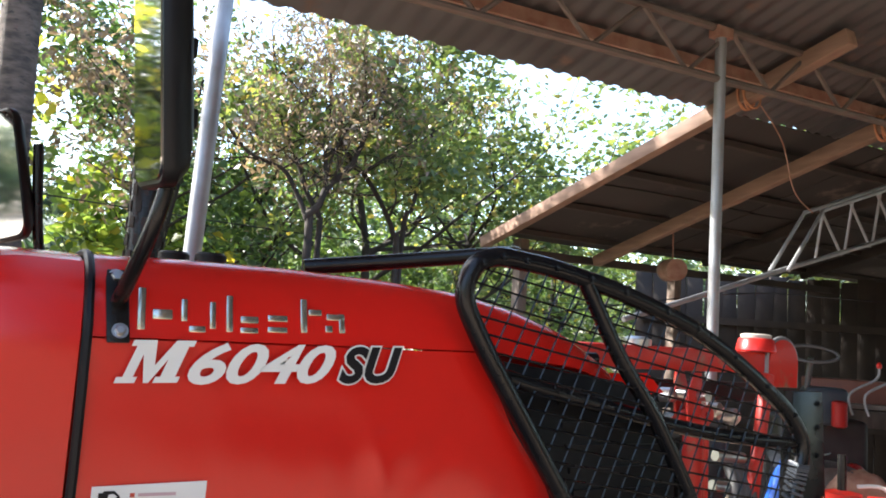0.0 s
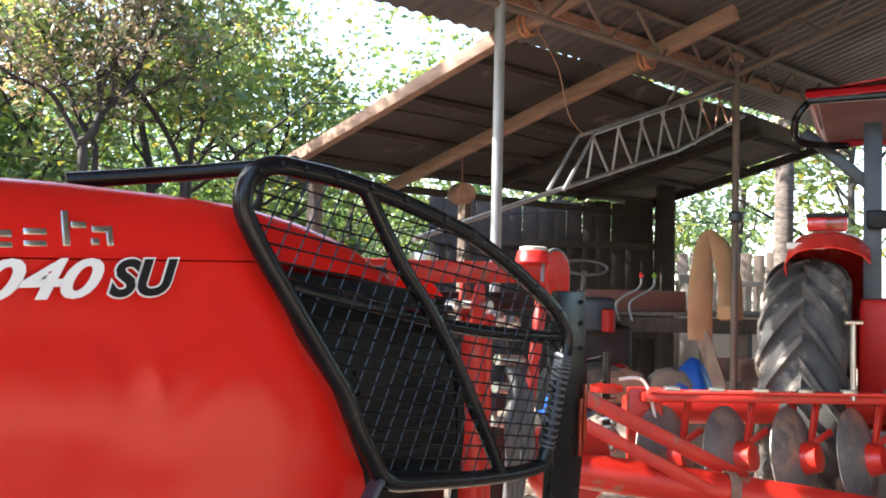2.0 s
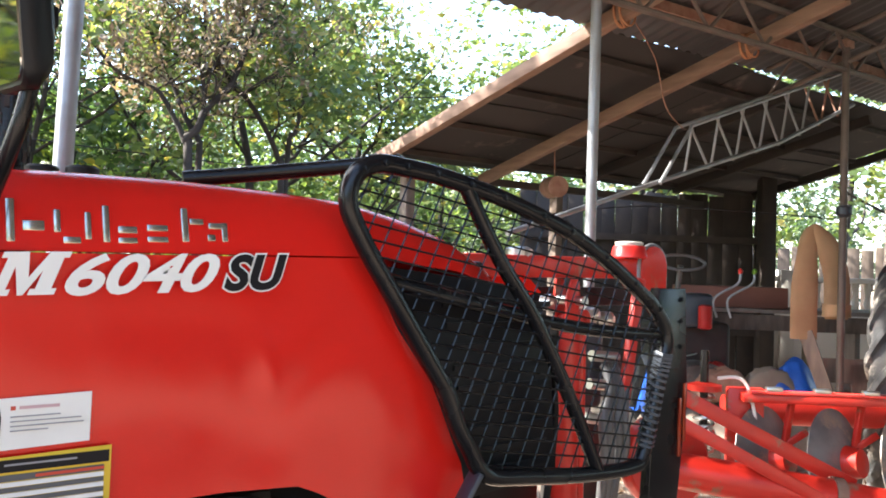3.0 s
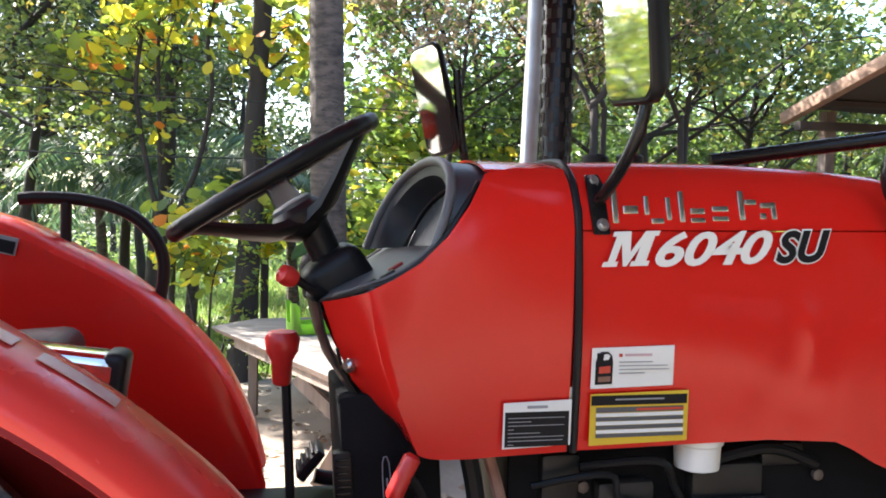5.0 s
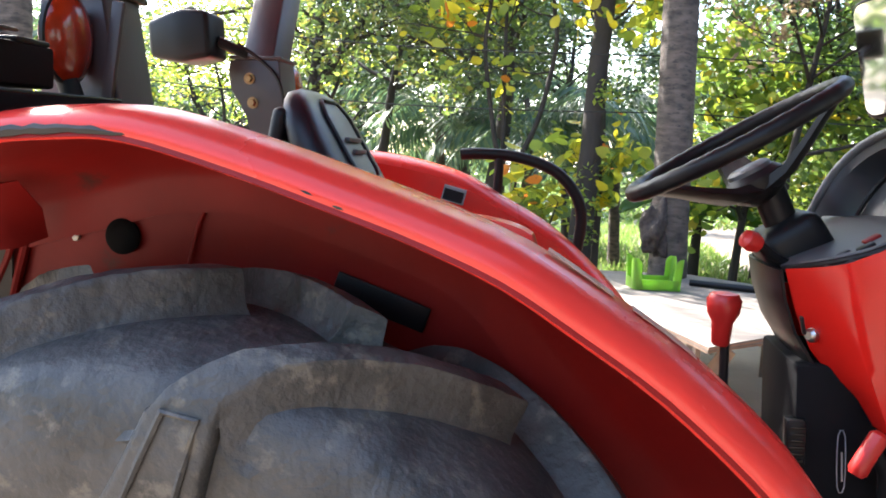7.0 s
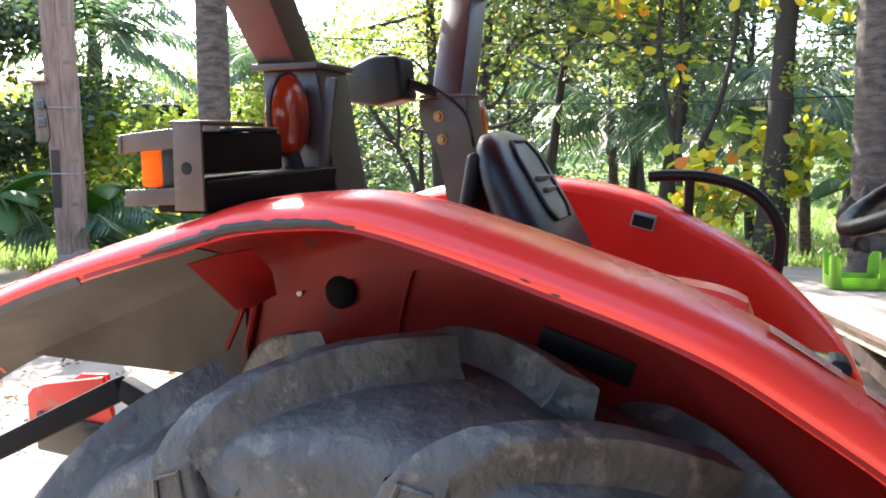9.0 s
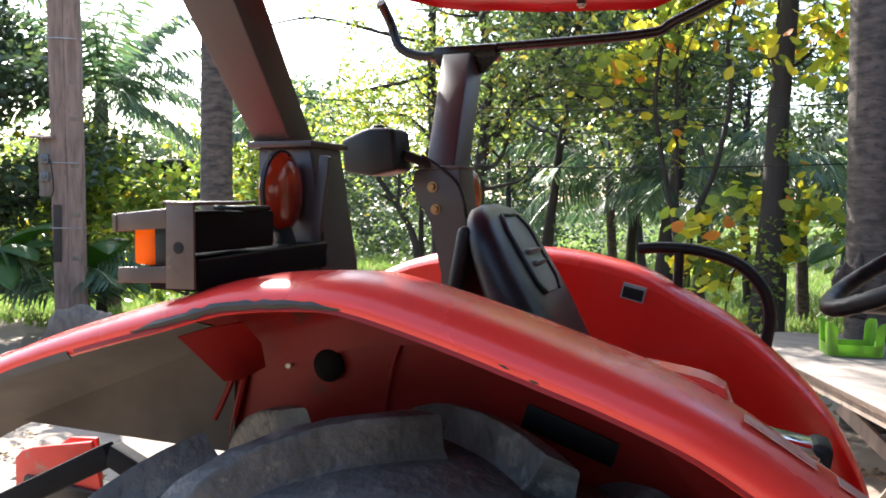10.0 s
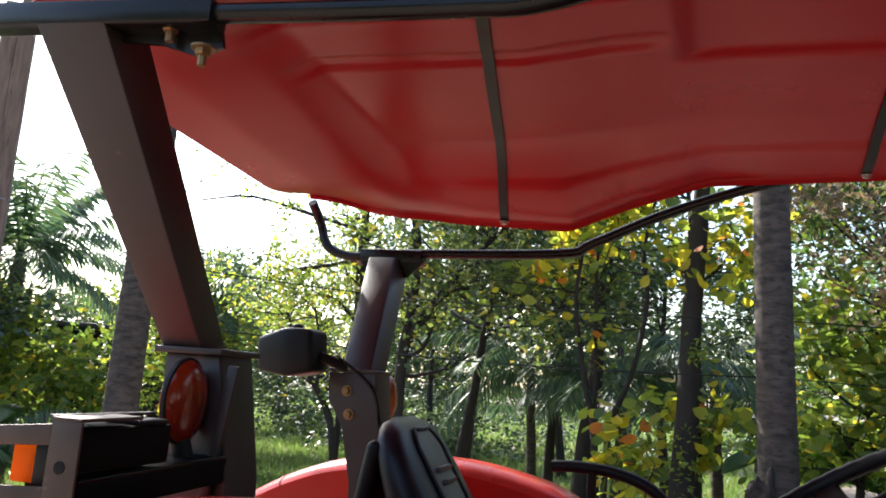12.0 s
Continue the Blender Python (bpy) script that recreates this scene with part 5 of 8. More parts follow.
rows = []
for x in [-0.93 + 0.02 * i for i in range(99)]:
    hw = 0.745 - 0.14 * smooth_step(-0.75, -0.95, x) - 0.10 * smooth_step(0.85, 1.05, x)
    rows.append([(x, hw * (k / 60), canopy_z(x, hw * k / 60) - (0.02 if abs(k) == 60 else 0)) for k in range(-60, 61)])
canopy = part("canopy", skin(mesh(), rows, 0.006), CANOPY, tractor, "red fibreglass canopy with dark webbing", 60)
for x0, x1 in ((-0.196, -0.150), (0.655, 0.10)):
    bm = mesh()
    ys = [-0.71 + 0.071 * k for k in range(21)]
    skin(bm, [[(x0 + x1 * y + w, y, canopy_z(x0 + x1 * y, y) - 0.012) for y in ys] for w in (-0.013, 0.013)], 0.003)
    strap = part("canopy_strap", bm, BLACK, tractor, "black webbing strap")
    for y in (-0.70, 0.70):
        bolt_at(strap, (x0 + x1 * y, y, canopy_z(x0 + x1 * y, y) - 0.016), (0, 0, -1), 0.010, STEEL)
for s in (-1, 1):
    up, Y = (0.13, 0.72) if s < 0 else (0.0, 0.76)
    rear = [(-0.965, s * (Y - 0.06), 2.31), (-0.955, s * Y, 2.25), (-0.92, s * Y, 2.17), (-0.83, s * Y, 2.138), (-0.69, s * Y, 2.150), (-0.14, s * Y, 2.165), (-0.03, s * Y, 2.20), (0.22, s * Y, 2.31), (0.56, s * (Y - 0.01), 2.41), (0.95, s * (Y - 0.06), 2.44)]
    if s < 0:
        rear = [(-1.05, -0.70, 2.38), (-1.02, -0.72, 2.315), (-0.92, -0.72, 2.292), (-0.68, -0.72, 2.282), (-0.45, -0.72, 2.270), (-0.087, -0.72, 2.257), (0.06, -0.72, 2.262), (0.30, -0.72, 2.33), (0.56, -0.71, 2.41), (0.95, -0.66, 2.44)]
        up = 0.0
    part("canopy_tube", tube(mesh(), curve([(x, y, z + up) for x, y, z in rear], 5), 0.016, 12), BLACK_PAINT, tractor, "black canopy tube")
    if s < 0:
        clamp = part("canopy_clamp", beam(mesh(), (-0.90, -0.72, 2.287), (-0.452, -0.72, 2.267), 0.05, 0.040, 0.006), BLACK_PAINT, tractor)
        part("clamp_plate", plate(mesh(), [(-0.66, 2.27), (-0.46, 2.26), (-0.452, 2.225), (-0.50, 2.215), (-0.56, 2.235), (-0.64, 2.245)], "y", -0.70, 0.008), BLACK_PAINT, clamp)
        for x, z in ((-0.538, 2.262), (-0.476, 2.220)):
            bolt_at(clamp, (x, -0.715, z), (0, 0, -1), 0.013, BRASS)
            part("bolt_shank", tube(mesh(), [(x, -0.715, z - 0.012), (x, -0.715, z - 0.03)], 0.007, 8), BRASS, clamp)
        continue
    clamp = part("canopy_clamp", box(mesh(), (-0.685, s * Y, 2.140 + up), (0.215, 0.05, 0.045), (0, 0, 0), 0.006), BLACK_PAINT, tractor)
    part("clamp_plate", plate(mesh(), [(-0.79, 2.13 + up), (-0.56, 2.13 + up), (-0.62, 2.07 + up), (-0.76, 2.07 + up)], "y", s * (Y - 0.02) - 0.004, 0.008), BLACK_PAINT, clamp)
    for x in (-0.79, -0.585):
        bolt_at(clamp, (x, s * (Y - 0.0), 2.123 + up), (0, 0, -1), 0.013, BRASS if s < 0 else RUST)

# lamp guard of bent tube and wire mesh over the nose
GY = -0.300
frame_pts = [(1.672, 1.600), (1.673, 1.638), (1.694, 1.671), (1.738, 1.687), (1.79, 1.685), (1.861, 1.679), (1.948, 1.665), (2.04, 1.647), (2.157, 1.616), (2.248, 1.587), (2.367, 1.533), (2.474, 1.473), (2.570, 1.410), (2.620, 1.340),
             (2.600, 1.257), (2.542, 1.063), (2.49, 1.026), (2.302, 1.032), (2.123, 1.052), (2.041, 1.064), (2.002, 1.088), (1.978, 1.128), (1.947, 1.175), (1.914, 1.245), (1.873, 1.304), (1.817, 1.382), (1.763, 1.457), (1.725, 1.509), (1.693, 1.559)]


def guard_y(x):
    return GY


guard = part("lamp_cage", tube(mesh(), curve([(x, guard_y(x), z) for x, z in frame_pts], 5, True), 0.0185, 12, True), BLACK_PAINT, tractor, "black tube cage with wire mesh")
part("cage_bar", tube(mesh(), curve([(1.947, GY, 1.660), (2.043, GY, 1.518), (2.146, GY, 1.397), (2.259, GY, 1.228), (2.371, GY, 1.035)], 5), 0.0165, 10), BLACK_PAINT, guard)
part("cage_bar", tube(mesh(), curve([(1.76, GY + 0.012, 1.471), (1.868, GY + 0.012, 1.447), (2.046, GY + 0.014, 1.413), (2.199, GY + 0.014, 1.383), (2.392, GY + 0.012, 1.358), (2.64, GY + 0.01, 1.342)], 5), 0.0155, 10), BLACK_PAINT, guard)
poly = [(p.x, p.z) for p in curve([(x, 0, z) for x, z in frame_pts], 4, True)]


def inside_spans(a, b):
    """Where the line from a to b runs inside the cage's outline."""
    cuts = []
    (ax, az), (bx, bz) = a, b
    for (px, pz), (qx, qz) in zip(poly, poly[1:] + poly[:1]):
        d = (bx - ax) * (qz - pz) - (bz - az) * (qx - px)
        if abs(d) < 1e-9:
            continue
        t = ((px - ax) * (qz - pz) - (pz - az) * (qx - px)) / d
        u = ((px - ax) * (bz - az) - (pz - az) * (bx - ax)) / d
        if 0 <= u < 1:
            cuts.append(t)
    cuts.sort()
    return list(zip(cuts[::2], cuts[1::2]))


for ang, step, off in ((-9, 0.0285, 0.0), (66, 0.040, 0.006)):
    d = Vector((math.cos(radians(ang)), 0, math.sin(radians(ang))))
    nrm = Vector((-d.z, 0, d.x))
    c0 = Vector((2.15, 0, 1.36))
    for k in range(-26, 27):
        c = c0 + nrm * (k * step)
        a, b = c - d * 1.2, c + d * 1.2
        for t0, t1 in inside_spans((a.x, a.z), (b.x, b.z)):
            p, q = a.lerp(b, t0), a.lerp(b, t1)
            if (q - p).length < 0.03:
                continue
            pts = [p.lerp(q, w) for w in (0, 0.33, 0.66, 1)]
            bm = tube(mesh(), [(r.x, guard_y(r.x) - 0.008 + off + 0.003 * math.sin(7 * r.x + k), r.z) for r in pts], 0.0022, 4)
            part("mesh_wire", bm, BLACK_PAINT, guard)
for i, (x, z) in enumerate(frame_pts[2:13]):
    bolt_at(guard, (x, guard_y(x) - 0.018, z), (0, -1, 0), 0.005, BLACK_PAINT)
part("cage_strut", beam(mesh(), (2.0, -0.30, 1.08), (1.93, -0.28, 0.95), 0.05, 0.012, 0.003), BLUE_GREY, tractor, "blue-grey cage strut")
part("bonnet_bar", tube(mesh(), curve([(1.48, 0.02, 1.655), (1.70, -0.04, 1.69), (1.86, -0.14, 1.715), (1.80, -0.26, 1.70)], 6), 0.0165, 10), BLACK_PAINT, tractor, "black bar across the bonnet")
part("bonnet_bar", tube(mesh(), [(2.02, 0.28, 1.50), (2.50, 0.30, 1.50)], 0.02, 10), BLACK_PAINT, tractor)
fp = mesh()
plate(fp, [(2.70, 1.46), (2.82, 1.46), (2.84, 1.15), (2.78, 0.70), (2.66, 0.70), (2.69, 1.1)], "y", -0.215, 0.03, 0.004)
fp_ob = part("front_plate", fp, BLACK_PAINT, tractor, "black front bracket plate")
for z in (1.43, 1.37, 1.30):
    bolt_at(fp_ob, (2.80, -0.216, z), (0, -1, 0), 0.005, BLACK_PAINT)
for dx in (0, 0.02):
    part("plate_marker", box(mesh(), (2.795 + dx, -0.222, 1.08 + dx * 2), (0.012, 0.006, 0.16), (0, 0, 0), 0.002), AMBER, fp_ob)
wound = curve([(x, guard_y(x), z) for x, z in ((2.612, 1.30), (2.600, 1.257), (2.572, 1.165), (2.545, 1.075))], 30)
part("wound_wire", tube(mesh(), [p + Vector((0.021 * math.cos(k * 1.25), 0.021 * math.sin(k * 1.25), 0.004 * math.sin(k * 1.25))) for k, p in enumerate(wound)], 0.0045, 5), BLUE_GREY, guard, "blue-grey wire wound round the cage tube")


# ---- ground ----
def ground_sheet():
    xs = np.unique(np.r_[-400, -200, -100, -60, -40, np.arange(-30, 30.1, 0.6), 40, 60, 100, 200, 400])
    ys = np.unique(np.r_[-400, -200, -100, -60, -40, np.arange(-20, 45.1, 0.6), 60, 100, 200, 400])
    v = [(x, y, ground_z(x, y) + 0.03 * noise.noise(Vector((x * 0.5, y * 0.5, 0))) + 0.012 * noise.noise(Vector((x * 2.1, y * 2.1, 3)))) for y in ys for x in xs]
    w = len(xs)
    f = [(j * w + i, j * w + i + 1, (j + 1) * w + i + 1, (j + 1) * w + i) for j in range(len(ys) - 1) for i in range(w - 1)]
    me = bpy.data.meshes.new("ground")
    me.from_pydata(v, [], f)
    return tagged(link_mesh("ground", me, SOIL, None), "pale bare soil with leaf litter and grassy patches", "ground", "", "structure")


ground_sheet()

# ---- open shed: the tall corrugated roof ----
EAVE = lambda x: 2.757 + 0.036 * x
roof = thing("shed_roof", (5, 0, 2.8), "grey corrugated iron roof on steel trusses", "roof", "", "structure")


def corrugated(name, x0, x1, low, high, mat, parent, pitch=0.11, amp=0.006, label=""):
    """Ribbed sheet whose ribs climb from the line low(x) to the line high(x)."""
    n = int((x1 - x0) / pitch) * 4
    a, b = [], []
    for i in range(n + 1):
        x = x0 + (x1 - x0) * i / n
        h = amp * (1 if i % 4 in (0, 1) else -1) * (1 if i % 2 == 0 else 0.9)
        a.append(Vector(low(x)) + Vector((0, 0, h)))
        b.append(Vector(high(x)) + Vector((0, 0, h)))
    return part(name, skin(mesh(), [a, [p.lerp(q, 0.5) for p, q in zip(a, b)], b], 0.002), mat, parent, label, 60)


RIDGE_Y = -4.6
# unseen wall added to cut the light on the tractor's near flank
wall = thing("added_wall_back", (7, -10.4, 1), "plain weathered board wall added unseen at the back of the shed", "wall", "", "structure")
part("wall_sheet", box(mesh(), (6.5, -10.4, 1.4), (13.0, 0.06, 3.2), (0, 0, 0), 0.01), OLD_WOOD, wall)
corrugated("roof_sheet", 1.2, 14.0, lambda x: (x, 1.55, EAVE(x)), lambda x: (x, RIDGE_Y, EAVE(x) + 1.75), SHEET_IRON, roof)
corrugated("roof_sheet", 1.2, 14.0, lambda x: (x, RIDGE_Y - 0.02, EAVE(x) + 1.75), lambda x: (x, -10.5, EAVE(x) + 0.1), SHEET_IRON, roof)
bm = mesh()
for k in range(5):
    t = 0.06 + 0.21 * k
    y, dz = 1.55 + (RIDGE_Y - 1.55) * t, 1.75 * t - 0.045
    part("purlin", beam(mesh(), (1.2, y, EAVE(1.2) + dz), (14, y, EAVE(14) + dz), 0.04, 0.06), DARK_WOOD if k % 2 else RUST, roof)


def lattice(name, a, b, depth, parent, mat, bays, r=0.014, up=(0, 0, 1), cords=((0, 0), (0, 1))):
    """A flat lattice girder of round bar from a to b."""
    a, b, up = Vector(a), Vector(b), Vector(up)
    t = part(name, tube(mesh(), [a, b], r * 1.3, 8), mat, parent)
    part("chord", tube(mesh(), [a + up * depth, b + up * depth], r * 1.3, 8), mat, t)
    for k in range(bays):
        p, q = a.lerp(b, k / bays), a.lerp(b, (k + 0.5) / bays) + up * depth
        s_ = a.lerp(b, (k + 1) / bays)
        part("web", tube(mesh(), [p, q], r * 0.8, 6), mat, t)
        part("web", tube(mesh(), [q, s_], r * 0.8, 6), mat, t)
    return t


lattice("girder", (1.3, 0.95, EAVE(1.3) - 0.10), (13.5, 0.95, EAVE(13.5) - 0.10), 0.24, roof, DARK_STEEL, 22)
lattice("girder", (1.3, -1.6, EAVE(1.3) + 0.60), (13.5, -1.6, EAVE(13.5) + 0.60), 0.24, roof, DARK_STEEL, 22)
for x in (6.17, 9.6):
    lattice("truss", (x, 1.5, EAVE(x) - 0.20), (x, RIDGE_Y, EAVE(x) + 1.50), 0.20, roof, DARK_STEEL, 16)

# posts
def shed_post(x, y, r, mat, top, label):
    z = ground_z(x, y)
    ob = thing("shed_post", (x, y, z), label, "post", "posts of the shed")
    part("pipe", tube(mesh(), [(x, y, z - 0.02), (x, y, top)], r, 16), mat, ob)
    part("foot_plate", box(mesh(), (x, y, z + 0.006), (0.16, 0.16, 0.012), (0, 0, 0), 0.003), RUST, ob)
    part("head_plate", box(mesh(), (x, y, top - 0.01), (0.10, 0.06, 0.05), (0, 0, 0), 0.003), RUST, ob)
    return ob


shed_post(3.73, 0.95, 0.0255, GALV, 3.02, "grey galvanised pipe post under the lean-to roof")
p2 = shed_post(6.17, 0.95, 0.024, DARK_STEEL, 3.06, "rusty pipe post with a small lamp box")
part("lamp_box", lathe(mesh(), [(0.025, 1.91), (0.05, 1.93), (0.05, 1.975), (0.025, 1.99)], pose(6.16, 0.94, 0), 14), BLUE_GREY, p2)
shed_post(9.6, 0.95, 0.04, RUST, 3.0, "rusty pipe post at the far bay")
shed_post(8.0, -5.0, 0.05, RUST, 4.6, "rusty pipe post under the ridge")
lean = thing("corner_post", (1.60, 1.81, ground_z(1.6, 1.8)), "bluish galvanised pipe post at the shed corner", "post", "posts of the shed")
part("pipe", tube(mesh(), [(1.60, 1.81, ground_z(1.6, 1.81) - 0.02), (1.676, 1.81, 2.95)], 0.037, 16), GALV, lean)

# ---- lean-to roof with raw rafters ----
lt = thing("lean_to_roof", (6, 2.5, 2.4), "dark sheet lean-to roof on sawn timber rafters", "roof", "", "structure")
def lean_z(y, x=4.35):
    return 2.350 + (3.62 - y) * 0.2470 + 0.012 * (x - 4.35)


for i in range(6):
    for j in range(2):
        x0, x1 = 4.335 + 0.85 * i, 4.335 + 0.85 * (i + 1) + 0.05
        y0, y1 = (3.75, 2.64) if j == 0 else (2.72, 1.55)
        lift = 0.062 + 0.012 * j + 0.006 * (i % 2)
        rows = [[(x, y, lean_z(y, x) + lift + 0.010 * math.sin(3 * x + 2 * y)) for y in np.linspace(y0, y1, 5)] for x in np.linspace(x0, x1, 5)]
        part("roof_panel", skin(mesh(), rows, 0.008), FIBRE, lt, "dark weathered sheet")
for y in (3.55, 2.98, 2.38, 1.80):
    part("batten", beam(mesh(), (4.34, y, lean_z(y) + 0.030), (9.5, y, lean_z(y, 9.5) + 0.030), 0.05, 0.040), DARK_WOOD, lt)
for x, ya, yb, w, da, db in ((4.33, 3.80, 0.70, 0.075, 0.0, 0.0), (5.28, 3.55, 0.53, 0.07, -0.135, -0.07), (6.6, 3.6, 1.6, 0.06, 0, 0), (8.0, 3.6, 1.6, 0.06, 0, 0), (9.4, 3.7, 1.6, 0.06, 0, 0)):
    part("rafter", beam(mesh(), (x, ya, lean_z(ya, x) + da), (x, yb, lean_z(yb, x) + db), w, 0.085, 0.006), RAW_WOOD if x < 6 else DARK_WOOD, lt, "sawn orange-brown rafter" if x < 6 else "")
for x, y, dz in ((4.34, 1.29, 0.0), (5.28, 1.11, -0.085)):
    z = lean_z(y, x) + dz
    tie = tagged(part("rope_tie", tube(mesh(), [(x + 0.055 * math.cos(a), y + 0.03 * math.sin(a * 0.37) + 0.01 * math.sin(a), z + 0.075 * math.sin(a)) for a in np.linspace(0, 25, 90)], 0.006, 6), ROPE), "orange-brown rope tied round a rafter", "rope", "rope ties")
for x in (4.6, 6.3, 8.9):
    ob = thing("timber_post", (x, 3.6, ground_z(x, 3.6)), "grey timber post under the lean-to eave", "post", "timber posts")
    part("timber", box(mesh(), (x, 3.66, (ground_z(x, 3.6) + lean_z(3.6, x)) / 2), (0.09, 0.09, lean_z(3.6, x) - ground_z(x, 3.6)), (0, 0, 3), 0.008), OLD_WOOD, ob)
part("eave_beam", beam(mesh(), (4.3, 3.6, lean_z(3.6) - 0.12), (9.6, 3.6, lean_z(3.6, 9.6) - 0.12), 0.07, 0.06), DARK_WOOD, lt)
# loose lattice girder laid under the roofs
gd = thing("loose_girder", (5.5, 1.4, 2.3), "grey welded lattice girder propped under the roof", "girder")
A = [Vector((4.05, 1.40, 1.81)), Vector((4.76, 1.40, 2.03)), Vector((6.17, 1.40, 2.45)), Vector((7.25, 1.40, 2.88))]
B = [Vector((4.76, 1.40, 2.03)), Vector((5.06, 1.40, 2.41)), Vector((7.04, 1.40, 3.10))]
part("chord", tube(mesh(), [Vector((3.62, 1.4, 1.68))] + A, 0.014, 8), GALV, gd)
part("chord", tube(mesh(), [p + Vector((0, 0.06, 0)) for p in B], 0.012, 8), GALV, gd)
part("chord", tube(mesh(), [p - Vector((0, 0.06, 0)) for p in B], 0.012, 8), GALV, gd)
for k in range(15):
    t = k / 14
    x = 5.06 + 1.95 * t
    lo = Vector((x + (0.13 if k % 2 else 0.02), 1.40, interp(x + 0.06, (4.76, 6.17, 7.25), (2.03, 2.45, 2.88))))
    hi = Vector((x, 1.40 + (0.06 if k % 2 else -0.06), interp(x, (5.06, 7.04), (2.41, 3.10))))
    part("web", tube(mesh(), [lo, hi], 0.009, 6), GALV if k < 11 else RUST, gd)
wire = tagged(part("hanging_wire", tube(mesh(), curve([(4.45, 1.3, 2.9), (4.7, 1.35, 2.75), (4.85, 1.38, 2.5), (5.05, 1.4, 2.40)], 6), 0.004, 5), RUST), "thin rusty wire hanging from the rafter", "wire")
tagged(part("slack_cable", tube(mesh(), curve([(3.6, 2.0, 1.70), (5.0, 1.9, 1.93), (5.2, 1.2, 1.90), (6.16, 0.97, 1.90)], 6), 0.004, 5), BLACK), "thin slack cable along the shed", "cable")
drum = thing("hanging_drum", (5.57, 2.98, 2.18), "round dark drum hung under the lean-to eave", "drum")
part("drum_body", lathe(mesh(), [(0.03, -0.09), (0.085, -0.085), (0.085, 0.085), (0.03, 0.09)], look((5.57, 2.98, 2.18), (4.6, 0.6, 2.1)), 24), RUST, drum)
part("drum_ring", lathe(mesh(), [(0.05, 0.086), (0.09, 0.086), (0.09, 0.10), (0.05, 0.10)], look((5.57, 2.98, 2.18), (4.6, 0.6, 2.1)) , 24, True), OLD_WOOD, drum)
part("hanger", tube(mesh(), [(5.57, 2.98, 2.25), (5.57, 2.99, 2.60)], 0.006, 6), RUST, drum)

# back wall of boards
wallb = thing("wall_boards", (8.2, 4.2, 0.3), "near-black board wall at the back of the lean-to", "wall", "", "structure")
rng = random.Random(4)
a, b = Vector((6.9, 4.75, 0)), Vector((9.1, 3.15, 0))
n = 16
for k in range(n):
    p = a.lerp(b, (k + 0.5) / n)
    w = (b - a).length / n - rng.uniform(-0.01, 0.006)
    top = 2.42 - rng.uniform(0, 0.06)
    z0 = ground_z(p.x, p.y)
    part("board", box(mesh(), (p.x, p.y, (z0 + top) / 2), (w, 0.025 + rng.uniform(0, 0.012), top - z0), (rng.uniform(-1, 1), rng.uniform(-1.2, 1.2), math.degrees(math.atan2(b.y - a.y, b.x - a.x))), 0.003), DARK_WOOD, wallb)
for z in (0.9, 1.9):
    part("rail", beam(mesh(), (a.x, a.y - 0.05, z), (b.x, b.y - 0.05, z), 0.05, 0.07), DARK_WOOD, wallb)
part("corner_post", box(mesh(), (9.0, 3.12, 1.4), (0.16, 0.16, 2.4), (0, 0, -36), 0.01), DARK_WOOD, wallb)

# plank platform
pf = thing("plank_platform", (7.0, 2.1, ground_z(7, 2)), "grey plank platform on timber legs", "platform")
for k in range(7):
    c = Vector((6.95, 1.95, 1.24)) + Vector((0.66, 0.70, 0)) * (0.11 * k - 0.2)
    part("plank", beam(mesh(), c + Vector((-0.65, 0.62, 0)), c + Vector((0.75, -0.70, 0)), 0.105, 0.03, 0.003), OLD_WOOD if k else PLYWOOD, pf)
part("edge_beam", beam(mesh(), (6.2, 2.40, 1.15), (7.45, 1.2, 1.15), 0.05, 0.12, 0.004), OLD_WOOD, pf)
for x, y in ((6.3, 2.35), (7.3, 1.4), (6.9, 2.9), (7.8, 2.0)):
    part("leg", box(mesh(), (x, y, (ground_z(x, y) + 1.2) / 2), (0.09, 0.09, 1.2 - ground_z(x, y)), (0, 0, 0), 0.006), OLD_WOOD, pf)
chest = tagged(part("brown_chest", box(mesh(), (6.85, 2.2, 1.34), (0.85, 0.34, 0.17), (0, 0, -43), 0.01), material("brown_painted_board", (0.20, 0.075, 0.05), 0.6, color2=(0.13, 0.05, 0.035))), "brown painted wooden chest lying on the platform", "chest")

# small machine with a bare steering wheel
sm = thing("walking_tractor", (6.05, 2.1, ground_z(6, 2)), "small grey tractor with a bare steering wheel", "tractor")
part("steering_wheel", tube(mesh(), [(5.94 + 0.17 * math.cos(t) * 0.75, 2.02 - 0.17 * math.cos(t) * 0.66 + 0.03 * math.sin(t), 1.595 + 0.055 * math.sin(t)) for t in np.linspace(0, 2 * math.pi, 33)[:-1]], 0.012, 8, True), GREY_DASH, sm)
part("column", tube(mesh(), [(5.96, 2.04, 1.57), (6.05, 2.15, 1.2)], 0.02, 10), GREY_DASH, sm)
part("body", box(mesh(), (6.12, 2.05, 1.24), (0.28, 0.24, 0.26), (0, 0, -40), 0.04, 3), BLUE_GREY, sm)
part("engine", box(mesh(), (6.25, 2.2, 0.85), (0.6, 0.4, 0.6), (0, 0, -40), 0.04, 3), DIRTY_ENGINE, sm)
part("tank", lathe(mesh(), [(0.03, -0.09), (0.05, -0.08), (0.05, 0.08), (0.03, 0.09)], pose(6.02, 1.86, 1.20, 0, 0, 0), 20), WALL_RED, sm)
